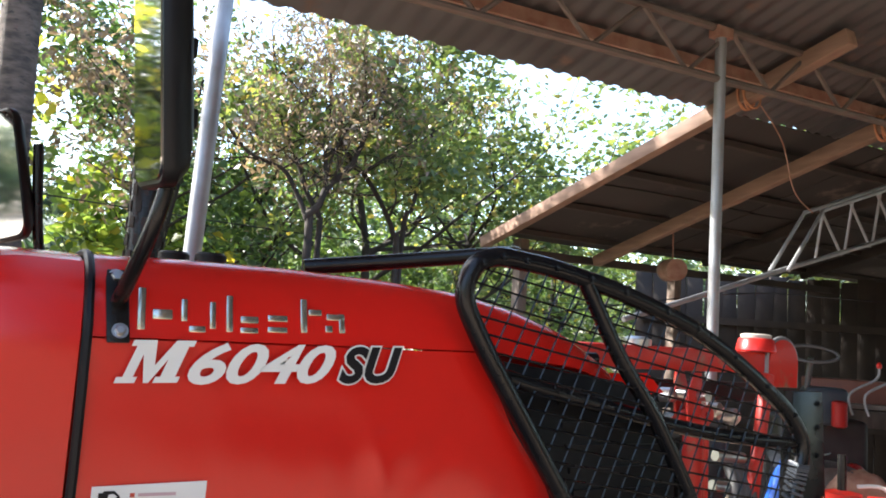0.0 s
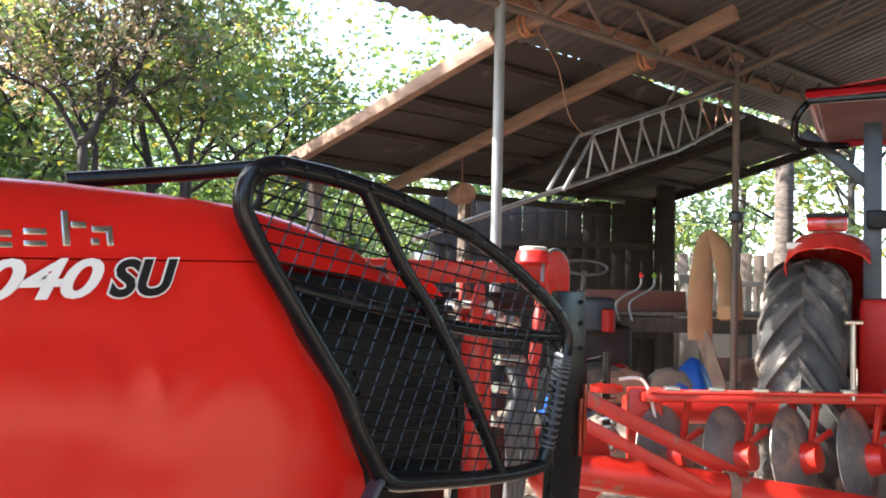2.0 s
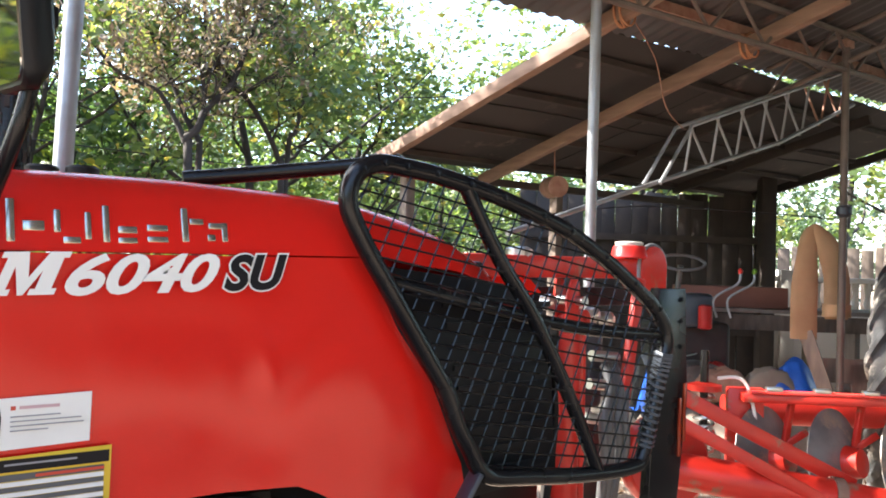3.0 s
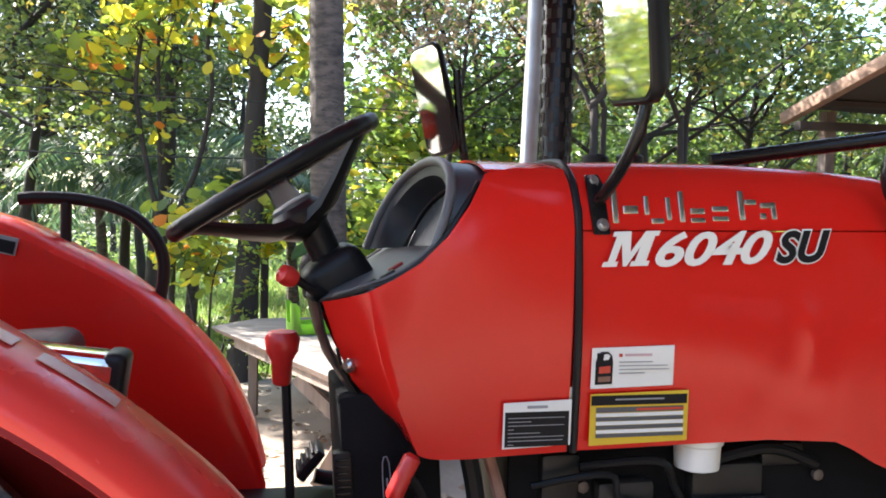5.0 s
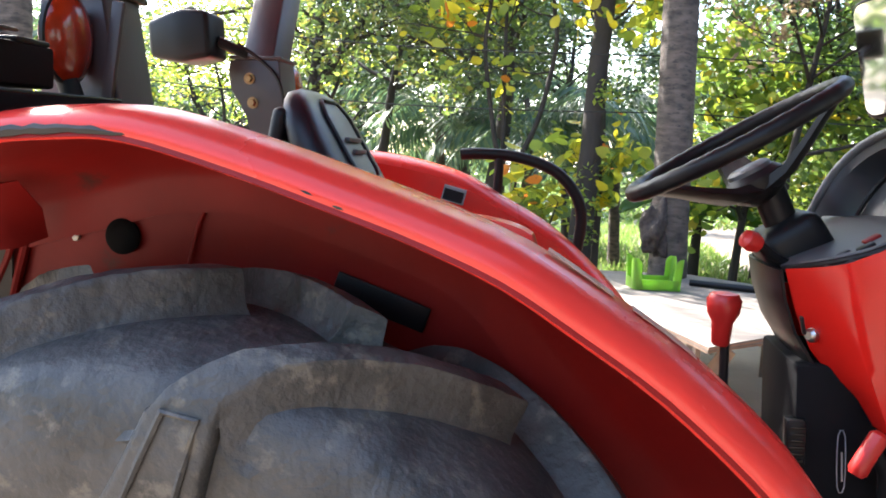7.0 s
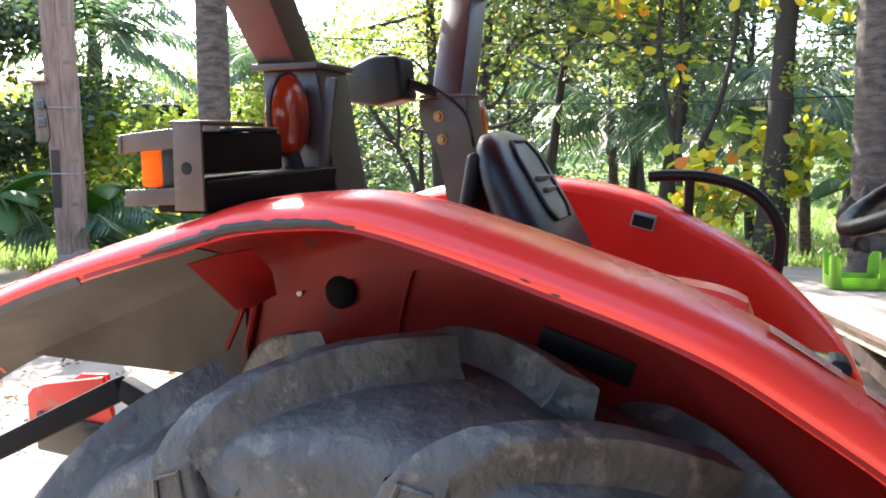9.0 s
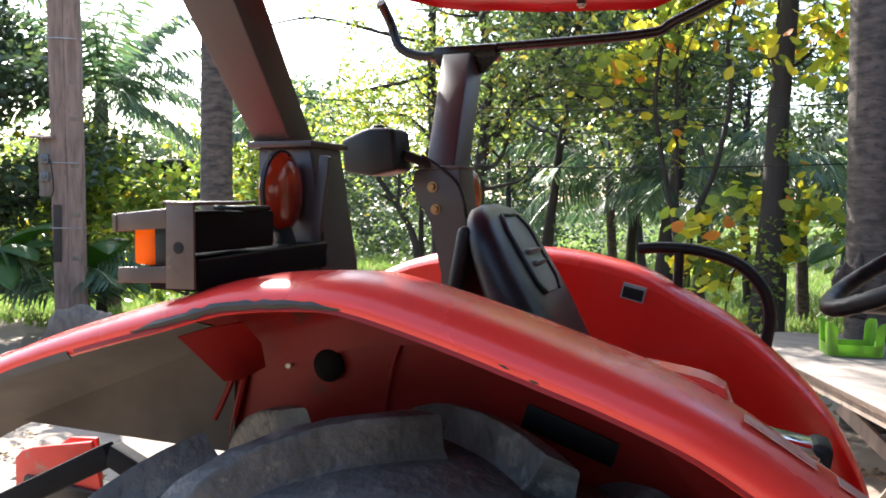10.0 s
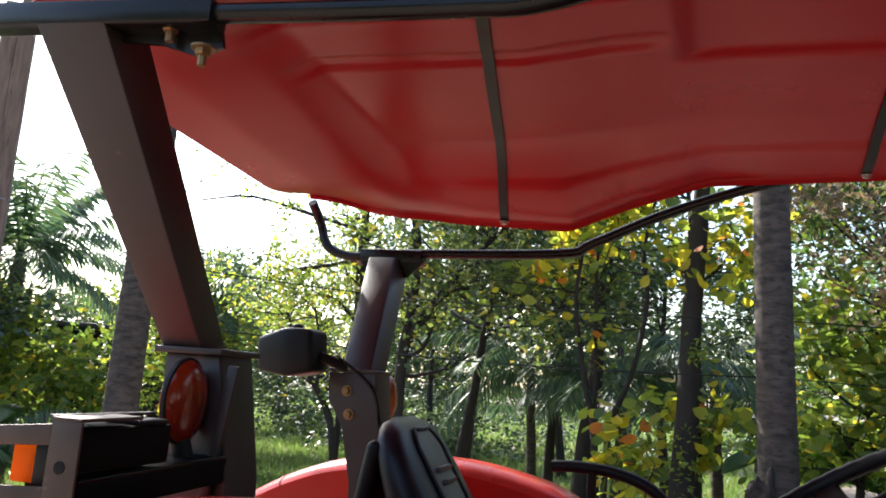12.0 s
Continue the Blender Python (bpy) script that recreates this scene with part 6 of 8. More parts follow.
for dx in (0.0, 0.07):
    lv = part("lever", tube(mesh(), curve([(6.12 + dx, 1.83 - dx, 1.2), (6.10 + dx, 1.84 - dx, 1.34), (6.22 + dx, 1.73 - dx, 1.45), (6.24 + dx, 1.72 - dx, 1.53)], 5), 0.009, 8), GALV, sm)
    part("lever_knob", lathe(mesh(), [(0.004, 0), (0.016, 0.008), (0.018, 0.03), (0.006, 0.045)], pose(6.24 + dx, 1.72 - dx, 1.52), 12), RED_PLASTIC if dx == 0 else GREEN_PLASTIC, lv)
for s in (-1, 1):
    part("wheel", lathe(mesh(), [(0.1, -0.08), (0.33, -0.1), (0.36, -0.06), (0.36, 0.06), (0.33, 0.1), (0.1, 0.08)], pose(6.25 + 0.23 * s, 2.2 + 0.27 * s, ground_z(6.2, 2.2) + 0.36, 90, 0, 139), 28), RUBBER, sm)

# folded canvas hose on a stake
ch = thing("canvas_hose", (6.2, 1.1, ground_z(6.2, 1.1)), "tan canvas hose draped over a timber stake", "hose")
def flat_hose(bm, pts, widths, side=Vector((0.73, -0.68, 0)), t=0.018):
    pts = [Vector(p) for p in pts]
    rings = []
    nrm = Vector((-0.68, -0.73, 0))
    for p, w in zip(pts, widths):
        rings.append([bm.verts.new(p + side * (w * math.cos(a)) + nrm * (t * math.sin(a))) for a in [2 * math.pi * k / 12 for k in range(12)]])
    for p, q in zip(rings, rings[1:]):
        for j in range(12):
            bm.faces.new((p[j], p[(j + 1) % 12], q[(j + 1) % 12], q[j]))
    bm.faces.new(rings[0]); bm.faces.new(rings[-1])
    return bm
side = Vector((0.73, -0.68, 0))
c0 = Vector((6.16, 1.13, 0))
part("hose_fold", flat_hose(mesh(), curve([c0 - side * 0.06 + Vector((0, 0, 1.10)), c0 - side * 0.06 + Vector((0, 0, 1.45)), c0 - side * 0.035 + Vector((0, 0, 1.78)), c0 + Vector((0, 0, 1.87))], 4), [0.088] * 5 + [0.082, 0.07, 0.066, 0.06, 0.05, 0.04, 0.03, 0.015]), CANVAS_HOSE, ch, "", 60)
part("hose_fold", flat_hose(mesh(), curve([c0 + Vector((0, 0, 1.87)), c0 + side * 0.08 + Vector((0, 0, 1.74)), c0 + side * 0.145 + Vector((0, 0, 1.52)), c0 + side * 0.15 + Vector((0, 0, 1.24))], 4), [0.015, 0.04, 0.06, 0.075, 0.08, 0.085, 0.085, 0.085, 0.085, 0.085, 0.085, 0.08, 0.075], side, 0.030), CANVAS_HOSE, ch, "", 60)
part("hose_band", lathe(mesh(), [(0.088, 1.255), (0.092, 1.26), (0.088, 1.28), (0.092, 1.30), (0.088, 1.32), (0.09, 1.34)], pose(*(c0 + side * 0.15)), 20), CANVAS_HOSE, ch)
part("stake", beam(mesh(), c0 + side * 0.15 + Vector((0, 0.05, ground_z(6.2, 1.1))), c0 + side * 0.15 + Vector((0, 0.05, 1.6)), 0.06, 0.05), RUST, ch)
part("prop_board", beam(mesh(), c0 - side * 0.05 + Vector((0, 0, 1.15)), c0 + side * 0.15 + Vector((-0.05, -0.2, ground_z(6, 1))), 0.02, 0.09), OLD_WOOD, ch)
part("base_board", beam(mesh(), c0 + side * 0.02 + Vector((0, 0, 0.9)), c0 + side * 0.42 + Vector((0, 0, 0.9)), 0.03, 0.16), OLD_WOOD, ch)
part("base_board", beam(mesh(), c0 + side * 0.30 + Vector((0, 0, 0.95)), c0 + side * 0.42 + Vector((0, 0, ground_z(6.4, 0.9))), 0.03, 0.14), OLD_WOOD, ch)


# heap of sacks and a tarpaulin behind the plough
def lump(name, c, size, mat, seed, label, category, squash=0.8, parent=None):
    bm = mesh()
    bmesh.ops.create_icosphere(bm, subdivisions=4, radius=1)
    for v in bm.verts:
        p = v.co.copy()
        d = 0.45 * noise.noise(p * 1.6 + Vector((seed, 0, 0))) - 0.34 * abs(noise.noise(p * 2.6 + Vector((0, seed, 0)))) - 0.16 * abs(noise.noise(p * 6 + Vector((0, 0, seed))))
        p *= 1 + d
        v.co = Vector((c[0] + p.x * size[0], c[1] + p.y * size[1], c[2] + max(p.z, -squash) * size[2]))
    if parent:
        return part(name, bm, mat, parent, label, 180)
    return tagged(part(name, bm, mat, None, "", 180), label, category)


def sack(name, c, size, turn, mat, seed, label, category="sack"):
    """A slumped, pillow-shaped bag with folds that run in from its corners."""
    bm, n, rows = mesh(), 22, []
    m = pose(*c, 0, 0, turn)
    for side in (1, -1):
        rows = []
        for i in range(n + 1):
            u = 2 * i / n - 1
            row = []
            for j in range(n + 1):
                v = 2 * j / n - 1
                fat = max(0.0, (1 - u ** 4) * (1 - v ** 4)) ** 0.55
                fold = 0.16 * noise.noise(Vector((u * 2.2 + seed, v * 2.2, side))) - 0.20 * abs(noise.noise(Vector((u * 4 - v * 2, v * 4 + seed, side * 2))))
                pinch = 1 - 0.10 * (1 - abs(u)) ** 2 * abs(v) ** 3
                h = fat * (1 + fold) if side > 0 else -0.45 * fat
                sag = -0.35 * (u * u + 0.6 * v * v)
                row.append(m @ Vector((u * size[0] * (1 - 0.06 * v * v), v * size[1] * pinch, (h + sag) * size[2])))
            rows.append(row)
        skin(bm, rows)
    bmesh.ops.remove_doubles(bm, verts=bm.verts, dist=0.0005)
    return tagged(part(name, bm, mat, None, "", 180), label, category, "heap of sacks")


def sheet_over(name, c, size, turn, mat, seed, label, base):
    """A crumpled sheet thrown over a heap: sharp folds, ragged hem hanging to the base height."""
    m, rows, n = pose(c[0], c[1], 0, 0, 0, turn), [], 34
    for i in range(n + 1):
        u = 2 * i / n - 1
        row = []
        for j in range(n + 1):
            v = 2 * j / n - 1
            r = min(1.0, math.hypot(u, v) / (1.02 + 0.16 * noise.noise(Vector((u * 2, v * 2, seed)))))
            top = (1 - r ** 2.2) * (1 + 0.35 * noise.noise(Vector((u * 1.6 + seed, v * 1.6, 0))))
            fold = 0.14 * (1 - abs(noise.noise(Vector((u * 3.1 + v, v * 3.1 - u + seed, 1))) * 2)) + 0.05 * noise.noise(Vector((u * 9, v * 9, seed)))
            w = 1 + 0.10 * noise.noise(Vector((math.atan2(v, u) * 2.5, seed, 0)))
            row.append(m @ Vector((u * size[0] * w, v * size[1] * w, base + (c[2] - base) * max(top, 0) + size[2] * fold)))
        rows.append(row)
    return tagged(part(name, skin(mesh(), rows, 0.004), mat, None, "", 50), label, "tarpaulin", "heap of sacks")


sheet_over("tarpaulin", (6.51, 1.47, 0.862), (0.27, 0.21, 0.16), -38, BLUE_TARP, 3.3, "crumpled blue tarpaulin on the heap of sacks", 0.56)
sheet_over("tarpaulin", (5.744, 2.05, 0.874), (0.14, 0.15, 0.14), -20, BLUE_TARP, 9.1, "crumpled blue tarpaulin on the heap", 0.50)
for c, sz, turn, sd, m, text in (((6.289, 1.69, 0.282), (0.42, 0.30, 0.34), 20, 1.2, SACK, "brown woven sack in a slumped heap"), ((6.753, 1.342, 0.247), (0.45, 0.32, 0.36), -50, 5.5, SACK, "brown woven sack under the tarpaulin"),
                                 ((5.906, 2.003, 0.247), (0.38, 0.28, 0.32), 60, 7.1, SACK, "brown woven sack in a slumped heap"), ((6.092, 1.771, 0.688), (0.22, 0.13, 0.16), -30, 11.3, RUST, "small rust-brown bundle lying on the sacks"),
                                 ((6.37, 1.539, 0.711), (0.20, 0.11, 0.15), -45, 12.7, SACK, "small tan bundle lying on the sacks"), ((6.185, 1.887, 0.734), (0.17, 0.10, 0.14), 5, 16.9, WALL_RED, "dusty dark red cloth on the sacks"), ((7.275, 0.936, 0.247), (0.3, 0.25, 0.3), 10, 15.2, SACK, "brown woven sack beside the tractor")):
    sack("sack", c, sz, turn, m, sd, text)
pail = thing("pail", (6.034, 2.235, 0.572), "dented grey metal pail lying on the heap", "pail")
pm = pose(6.034, 2.235, 0.839, 62, 0, 40)
part("pail_body", lathe(mesh(), [(0.10, -0.13), (0.105, -0.13), (0.155, 0.12), (0.162, 0.125), (0.158, 0.13), (0.148, 0.12), (0.095, -0.12), (0.01, -0.12), (0.01, -0.13)], pm, 24, True), GREY_DASH, pail)
part("pail_handle", tube(mesh(), [pm @ Vector((0.16 * math.cos(a), -0.05 * math.sin(a), 0.12 + 0.14 * math.sin(a))) for a in np.linspace(0, math.pi, 15)], 0.005, 6), STEEL, pail)

# ---- disc plough in front of the tractor ----
pl = thing("disc_plough", (4.3, 0.3, ground_z(4.3, 0.3)), "red disc plough with earth-polished discs", "plough")
R_ = Vector((0.735, -0.678, 0))
F_ = Vector((0.678, 0.735, 0))
P0 = Vector((4.15, 0.40, 0.0))
part("top_beam", beam(mesh(), P0 + R_ * -0.02 + Vector((0, 0, 0.975)), P0 + R_ * 1.5 + Vector((0, 0, 0.985)), 0.10, 0.04, 0.006), RED_IRON, pl)
part("top_flange", beam(mesh(), P0 - F_ * 0.06 + Vector((0, 0, 1.005)), P0 - F_ * 0.06 + R_ * 1.5 + Vector((0, 0, 1.012)), 0.05, 0.012, 0.002), RED_WORN, pl)
for k in range(7):
    c = P0 - F_ * 0.07 + R_ * (0.10 + 0.2 * k) + Vector((0, 0, 1.02))
    part("clamp_bolt", box(mesh(), tuple(c), (0.07, 0.03, 0.02), (0, 0, -43), 0.004), STEEL, pl)
part("rear_tube", tube(mesh(), [P0 + F_ * 0.35 + R_ * 0.0 + Vector((0, 0, 0.86)), P0 + F_ * 0.35 + R_ * 1.6 + Vector((0, 0, 0.88))], 0.07, 16), RED_IRON, pl)
part("main_tube", tube(mesh(), [Vector((3.55, 0.42, 0.74)), Vector((4.02, -0.02, 0.66)), Vector((4.55, -0.52, 0.56)), Vector((5.2, -1.1, 0.46))], 0.072, 20), RED_IRON, pl, "thick red plough beam tube")
part("tube_collar", lathe(mesh(), [(0.074, -0.02), (0.081, -0.02), (0.081, 0.02), (0.074, 0.02)], look((4.05, -0.05, 0.655), (4.55, -0.52, 0.56)), 24, True), RUST, pl)
part("mast_plate", lathe(mesh(), [(0.02, -0.05), (0.17, -0.05), (0.19, -0.02), (0.19, 0.02), (0.17, 0.05), (0.02, 0.05)], look((3.66, 0.46, 0.74), (2.6, -1.5, 1.2)), 24), RED_IRON, pl)
part("brace", beam(mesh(), (3.62, 0.38, 1.03), (4.20, -0.05, 0.68), 0.02, 0.06, 0.004), RED_IRON, pl)
part("brace", beam(mesh(), (3.55, 0.30, 0.93), (4.05, -0.12, 0.60), 0.02, 0.05, 0.004), RED_IRON, pl)
part("hitch_clevis", box(mesh(), (3.86, -0.22, 0.53), (0.12, 0.05, 0.09), (0, 0, -43), 0.012), RED_IRON, pl)
for dx in (0.0, 0.10):
    bolt_at(pl, (3.84 + dx, -0.26 - dx * 0.9, 0.53), (-0.6, -0.7, 0.2), 0.024, RUST)
for k in range(6):
    c = P0 + R_ * (0.105 + 0.298 * k) + Vector((0, 0, 0.70)) + F_ * 0.02
    m = look(c, c + R_ * 0.74 - F_ * 0.80 + Vector((0, 0, 0.20)))
    r = 0.235
    prof = [(0.02, -0.052), (0.08, -0.050), (0.14, -0.037), (0.20, -0.015), (r, 0.004), (r, 0.008), (0.20, -0.009), (0.14, -0.031), (0.08, -0.044), (0.02, -0.046)]
    d_ = part("disc", lathe(mesh(), prof, m, 36, True), DISC_STEEL, pl, "earth-marked steel disc")
    part("disc_hub", lathe(mesh(), [(0.02, -0.12), (0.06, -0.11), (0.075, -0.05), (0.03, -0.045)], m, 18), RED_IRON, d_)
    part("shank", beam(mesh(), c + F_ * 0.02 + R_ * 0.11 + Vector((0, 0, 0.27)), c + R_ * 0.07 + Vector((0, 0, 0.04)), 0.022, 0.03, 0.004), RED_IRON, pl)
    part("scraper", beam(mesh(), c + R_ * 0.07 + Vector((0, 0, 0.06)), c + R_ * 0.17 + Vector((0, 0, 0.13)), 0.012, 0.03, 0.003), RED_IRON, pl)
part("depth_screw", tube(mesh(), [P0 + R_ * 0.93 - F_ * 0.05 + Vector((0, 0, 0.98)), P0 + R_ * 0.93 - F_ * 0.05 + Vector((0, 0, 1.33))], 0.013, 10), STEEL, pl)
part("screw_handle", tube(mesh(), [P0 + R_ * 0.89 - F_ * 0.05 + Vector((0, 0, 1.33)), P0 + R_ * 0.97 - F_ * 0.05 + Vector((0, 0, 1.33))], 0.012, 8), STEEL, pl)
sp0 = Vector((4.02, 0.52, 0.0))
part("coil_spring", tube(mesh(), [sp0 + Vector((0.04 * math.cos(a), 0.04 * math.sin(a), 0.70 + 0.0062 * a)) for a in np.linspace(0, 44, 160)], 0.008, 6), STEEL, pl)
part("spring_rod", tube(mesh(), [sp0 + Vector((0, 0, 0.55)), sp0 + Vector((0, 0, 1.17))], 0.018, 10), BLACK_PAINT, pl)
part("spring_cap", lathe(mesh(), [(0.02, 0.99), (0.075, 0.995), (0.075, 1.02), (0.03, 1.03)], pose(*sp0), 20), RED_IRON, pl)
part("post_plate", box(mesh(), (4.18, 0.42, 0.80), (0.16, 0.04, 0.42), (0, 0, -43), 0.008), RED_IRON, pl)
part("pale_hose", tube(mesh(), curve([(4.06, 0.48, 1.05), (4.14, 0.40, 1.04), (4.18, 0.36, 0.85), (4.2, 0.33, 0.6)], 6), 0.008, 6), WHITE_DECAL, pl)
for k in range(2):
    part("stand_leg", tube(mesh(), [P0 + R_ * (0.1 + 1.2 * k) + F_ * 0.2 + Vector((0, 0, 0.9)), P0 + R_ * (0.1 + 1.2 * k) + F_ * 0.2 + Vector((0, 0, ground_z(4.3, 0.3)))], 0.03, 10), RED_IRON, pl)

# ---- red loader frame with hydraulic rams, between the nose and the plough ----
ld = thing("loader_frame", (3.3, 0.7, ground_z(3.3, 0.7)), "red steel loader frame with hydraulic rams and hoses", "loader")
part("cross_beam", beam(mesh(), (2.45, 0.58, 1.507), (3.66, 0.58, 1.520), 0.06, 0.082, 0.006), RED_IRON, ld)
dome = [(3.667 + 0.083 * math.cos(a), 1.532 + 0.083 * math.sin(a)) for a in np.linspace(0, math.pi, 15)]
part("rounded_plate", plate(mesh(), dome + [(3.584, 1.43), (3.750, 1.43)], "y", 0.535, 0.012, 0.004), RED_IRON, ld)
part("plate_edge", tube(mesh(), [(3.755, 0.55, 1.43)] + [(3.667 + 0.087 * math.cos(a), 0.55, 1.532 + 0.087 * math.sin(a)) for a in np.linspace(0, math.pi, 15)] + [(3.580, 0.55, 1.43)], 0.010, 8), GALV, ld)
rm = part("ram", tube(mesh(), [(3.165, 0.55, ground_z(3.2, 0.5)), (3.163, 0.55, 1.27)], 0.055, 20), RED_IRON, ld)
part("ram_gland", lathe(mesh(), [(0.02, 1.26), (0.062, 1.265), (0.062, 1.30), (0.03, 1.33), (0.02, 1.335)], pose(3.163, 0.55, 0), 20), RED_IRON, rm)
for dx in (-0.05, 0.05):
    part("clevis_cheek", plate(mesh(), [(3.163 + dx * 0.5 - 0.03, 1.30), (3.163 + dx * 0.5 + 0.03, 1.30), (3.163 + dx * 0.4 + 0.035, 1.40), (3.163 + dx * 0.2 + 0.02, 1.47), (3.163 + dx * 0.2 - 0.02, 1.47), (3.163 + dx * 0.4 - 0.035, 1.40)], "y", 0.55 + dx, 0.014, 0.004), RED_IRON, rm)
part("clevis_pin", tube(mesh(), [(3.163, 0.46, 1.39), (3.163, 0.64, 1.39)], 0.018, 12), STEEL, rm)
part("upright", tube(mesh(), [(3.262, 0.55, ground_z(3.3, 0.5)), (3.245, 0.55, 1.30)], 0.019, 12), RED_IRON, ld)
part("upright_eye", lathe(mesh(), [(0.012, -0.02), (0.034, -0.02), (0.034, 0.02), (0.012, 0.02)], pose(3.24, 0.55, 1.32, 90, 0, 0), 16, True), RED_IRON, ld)
part("slanted_bar", beam(mesh(), (3.325, 0.53, ground_z(3.4, 0.5)), (3.565, 0.53, 1.48), 0.03, 0.050, 0.006), RED_IRON, ld)
part("black_panel", box(mesh(), (3.30, 0.66, 1.40), (0.85, 0.02, 0.075), (0, 0, 0), 0.006), BLACK, ld)
part("black_panel", box(mesh(), (2.88, 0.62, 0.95), (0.42, 0.03, 0.85), (0, 0, 0), 0.01), BLACK, ld)
part("oil_tank", box(mesh(), (3.40, 0.74, 1.12), (0.22, 0.16, 0.36), (0, 0, -20), 0.03, 3), BLUE_GREY, ld, "dark grey oil tank")
part("valve_body", box(mesh(), (3.40, 0.70, 0.72), (0.26, 0.14, 0.34), (0, 0, -20), 0.02, 3), DIRTY_ENGINE, ld)
for x, z, w in ((3.33, 1.17, 0.14), (3.32, 1.06, 0.11), (3.30, 0.93, 0.07)):
    part("hose_fitting", tube(mesh(), [(x, 0.57, z), (x + w, 0.56, z - 0.012)], 0.022, 12), STEEL, ld, "silver hose fitting")
for x, z in ((3.10, 1.38), (3.35, 1.33), (3.44, 1.31), (3.25, 1.36)):
    part("cap_nut", lathe(mesh(), [(0.012, -0.03), (0.03, -0.025), (0.032, 0.015), (0.015, 0.03)], pose(x, 0.59, z, 90, 0, 20), 12), STEEL, ld)
for x0, x1, x2 in ((3.47, 3.36, 3.38), (3.50, 3.41, 3.42), (3.44, 3.33, 3.35), (3.53, 3.45, 3.40)):
    part("hydraulic_hose", tube(mesh(), curve([(x0, 0.60, 1.12), (x0 - 0.03, 0.54, 1.05), (x1, 0.50, 0.93), (x1 + 0.01, 0.50, 0.80), (x2, 0.52, 0.62), (x2, 0.55, 0.4)], 6), 0.020, 10), HOSE_GREY, ld)
part("hydraulic_hose", tube(mesh(), curve([(3.02, 0.58, 1.33), (3.0, 0.52, 1.2), (3.06, 0.5, 1.0), (3.04, 0.52, 0.6)], 6), 0.014, 8), BLACK, ld)
part("silver_cap", lathe(mesh(), [(0.05, 1.54), (0.05, 1.575), (0.03, 1.585)], pose(2.95, 0.60, 0), 16), STEEL, ld)
can = thing("red_can", (3.56, 0.58, 1.561), "red plastic can with a pale lid on the loader beam", "can")
part("can_body", lathe(mesh(), [(0.072, 1.565), (0.076, 1.57), (0.066, 1.612), (0.060, 1.617), (0.05, 1.618)], pose(3.555, 0.58, -0.004), 24), RED_PLASTIC, can)
part("can_lid", lathe(mesh(), [(0.056, 1.617), (0.058, 1.630), (0.045, 1.634)], pose(3.555, 0.58, -0.004), 24), CONCRETE, can)

# ---- second tractor beyond the plough, seen from behind ----
G2 = ground_z(5.6, 0.2)
t2 = thing("tractor", (5.7, 0.3, G2), "red farm tractor with dusty tyres and red canopy under the shed", "tractor")
M2 = pose(5.63, 0.25, G2, 0, 0, -72)
def at2(x, y, z):
    return tuple(M2 @ Vector((x, y, z)))
tyre_thing("rear_tyre", M2 @ pose(0.0, 0.0, 0.76, 0, 90, 0), 0.76, 0.40, 20, 0.045, RUBBER_DUSTY, t2, RED_DARK, "dusty rear tyre with worn lugs")
tyre_thing("rear_tyre", M2 @ pose(1.30, 0.0, 0.76, 0, 90, 0), 0.76, 0.40, 20, 0.045, RUBBER_DUSTY, t2, RED_DARK)
for x0 in (0.06, 1.24):
    rows = []
    for k in range(15):
        a = radians(118 - 8 * k)
        row = []
        for u, d in ((-0.155, -0.08), (-0.165, -0.03), (-0.15, 0.02), (-0.10, 0.065), (-0.02, 0.09), (0.08, 0.095), (0.16, 0.075), (0.22, 0.04), (0.25, 0.0)):
            rr = 0.84 + d
            row.append(at2(x0 + u, -rr * 0.92 * math.cos(math.pi - a), 0.74 + rr * max(math.sin(a), -0.3)))
        rows.append(row)
    part("mudguard", skin(mesh(), rows, 0.006), RED_WORN, t2, "", 60)
lm = part("tail_lamp", box(mesh(), at2(0.10, -0.16, 1.70), (0.20, 0.07, 0.075), (0, 0, -72), 0.008), RED_LENS, t2, "tail lamp with red and amber lenses")
part("lamp_cap", box(mesh(), at2(0.10, -0.155, 1.748), (0.215, 0.085, 0.025), (0, 0, -72), 0.005), BLACK, lm)
part("lamp_amber", box(mesh(), at2(0.14, -0.197, 1.70), (0.09, 0.012, 0.06), (0, 0, -72), 0.003), AMBER, lm)
part("reflector_strip", box(mesh(), at2(0.0, -0.30, 1.575), (0.19, 0.012, 0.035), (-25, 0, -72), 0.002), WHITE_DECAL, t2, "pale reflector strip")
part("body", box(mesh(), at2(0.65, 0.2, 0.95), (0.8, 0.8, 0.7), (0, 0, -72), 0.04), RED_DARK, t2)
part("seat", box(mesh(), at2(0.65, 0.0, 1.45), (0.45, 0.12, 0.5), (0, 0, -72), 0.04, 3), VINYL, t2)
for x in (0.32, 0.98):
    part("roll_bar_post", beam(mesh(), at2(x, -0.1, 0.9), at2(x, -0.15, 2.25), 0.09, 0.07, 0.006), BLUE_GREY, t2)
part("roll_bar_brace", beam(mesh(), at2(-0.02, -0.15, 2.22), at2(0.34, -0.12, 1.88), 0.05, 0.06, 0.006), BLUE_GREY, t2)
part("work_lamp", box(mesh(), at2(0.34, -0.2, 1.72), (0.10, 0.08, 0.10), (0, 0, -72), 0.012), BLACK, t2)
rows = []
for i in range(9):
    y = -0.55 + 0.2 * i
    rows.append([at2(0.03 + 0.16 * k, y, 2.33 + 0.085 * math.sin(math.pi * k / 9) ** 0.5 + 0.03 * math.sin(math.pi * i / 8)) for k in range(10)])
part("canopy", skin(mesh(), rows, 0.008), CANOPY, t2, "", 60)
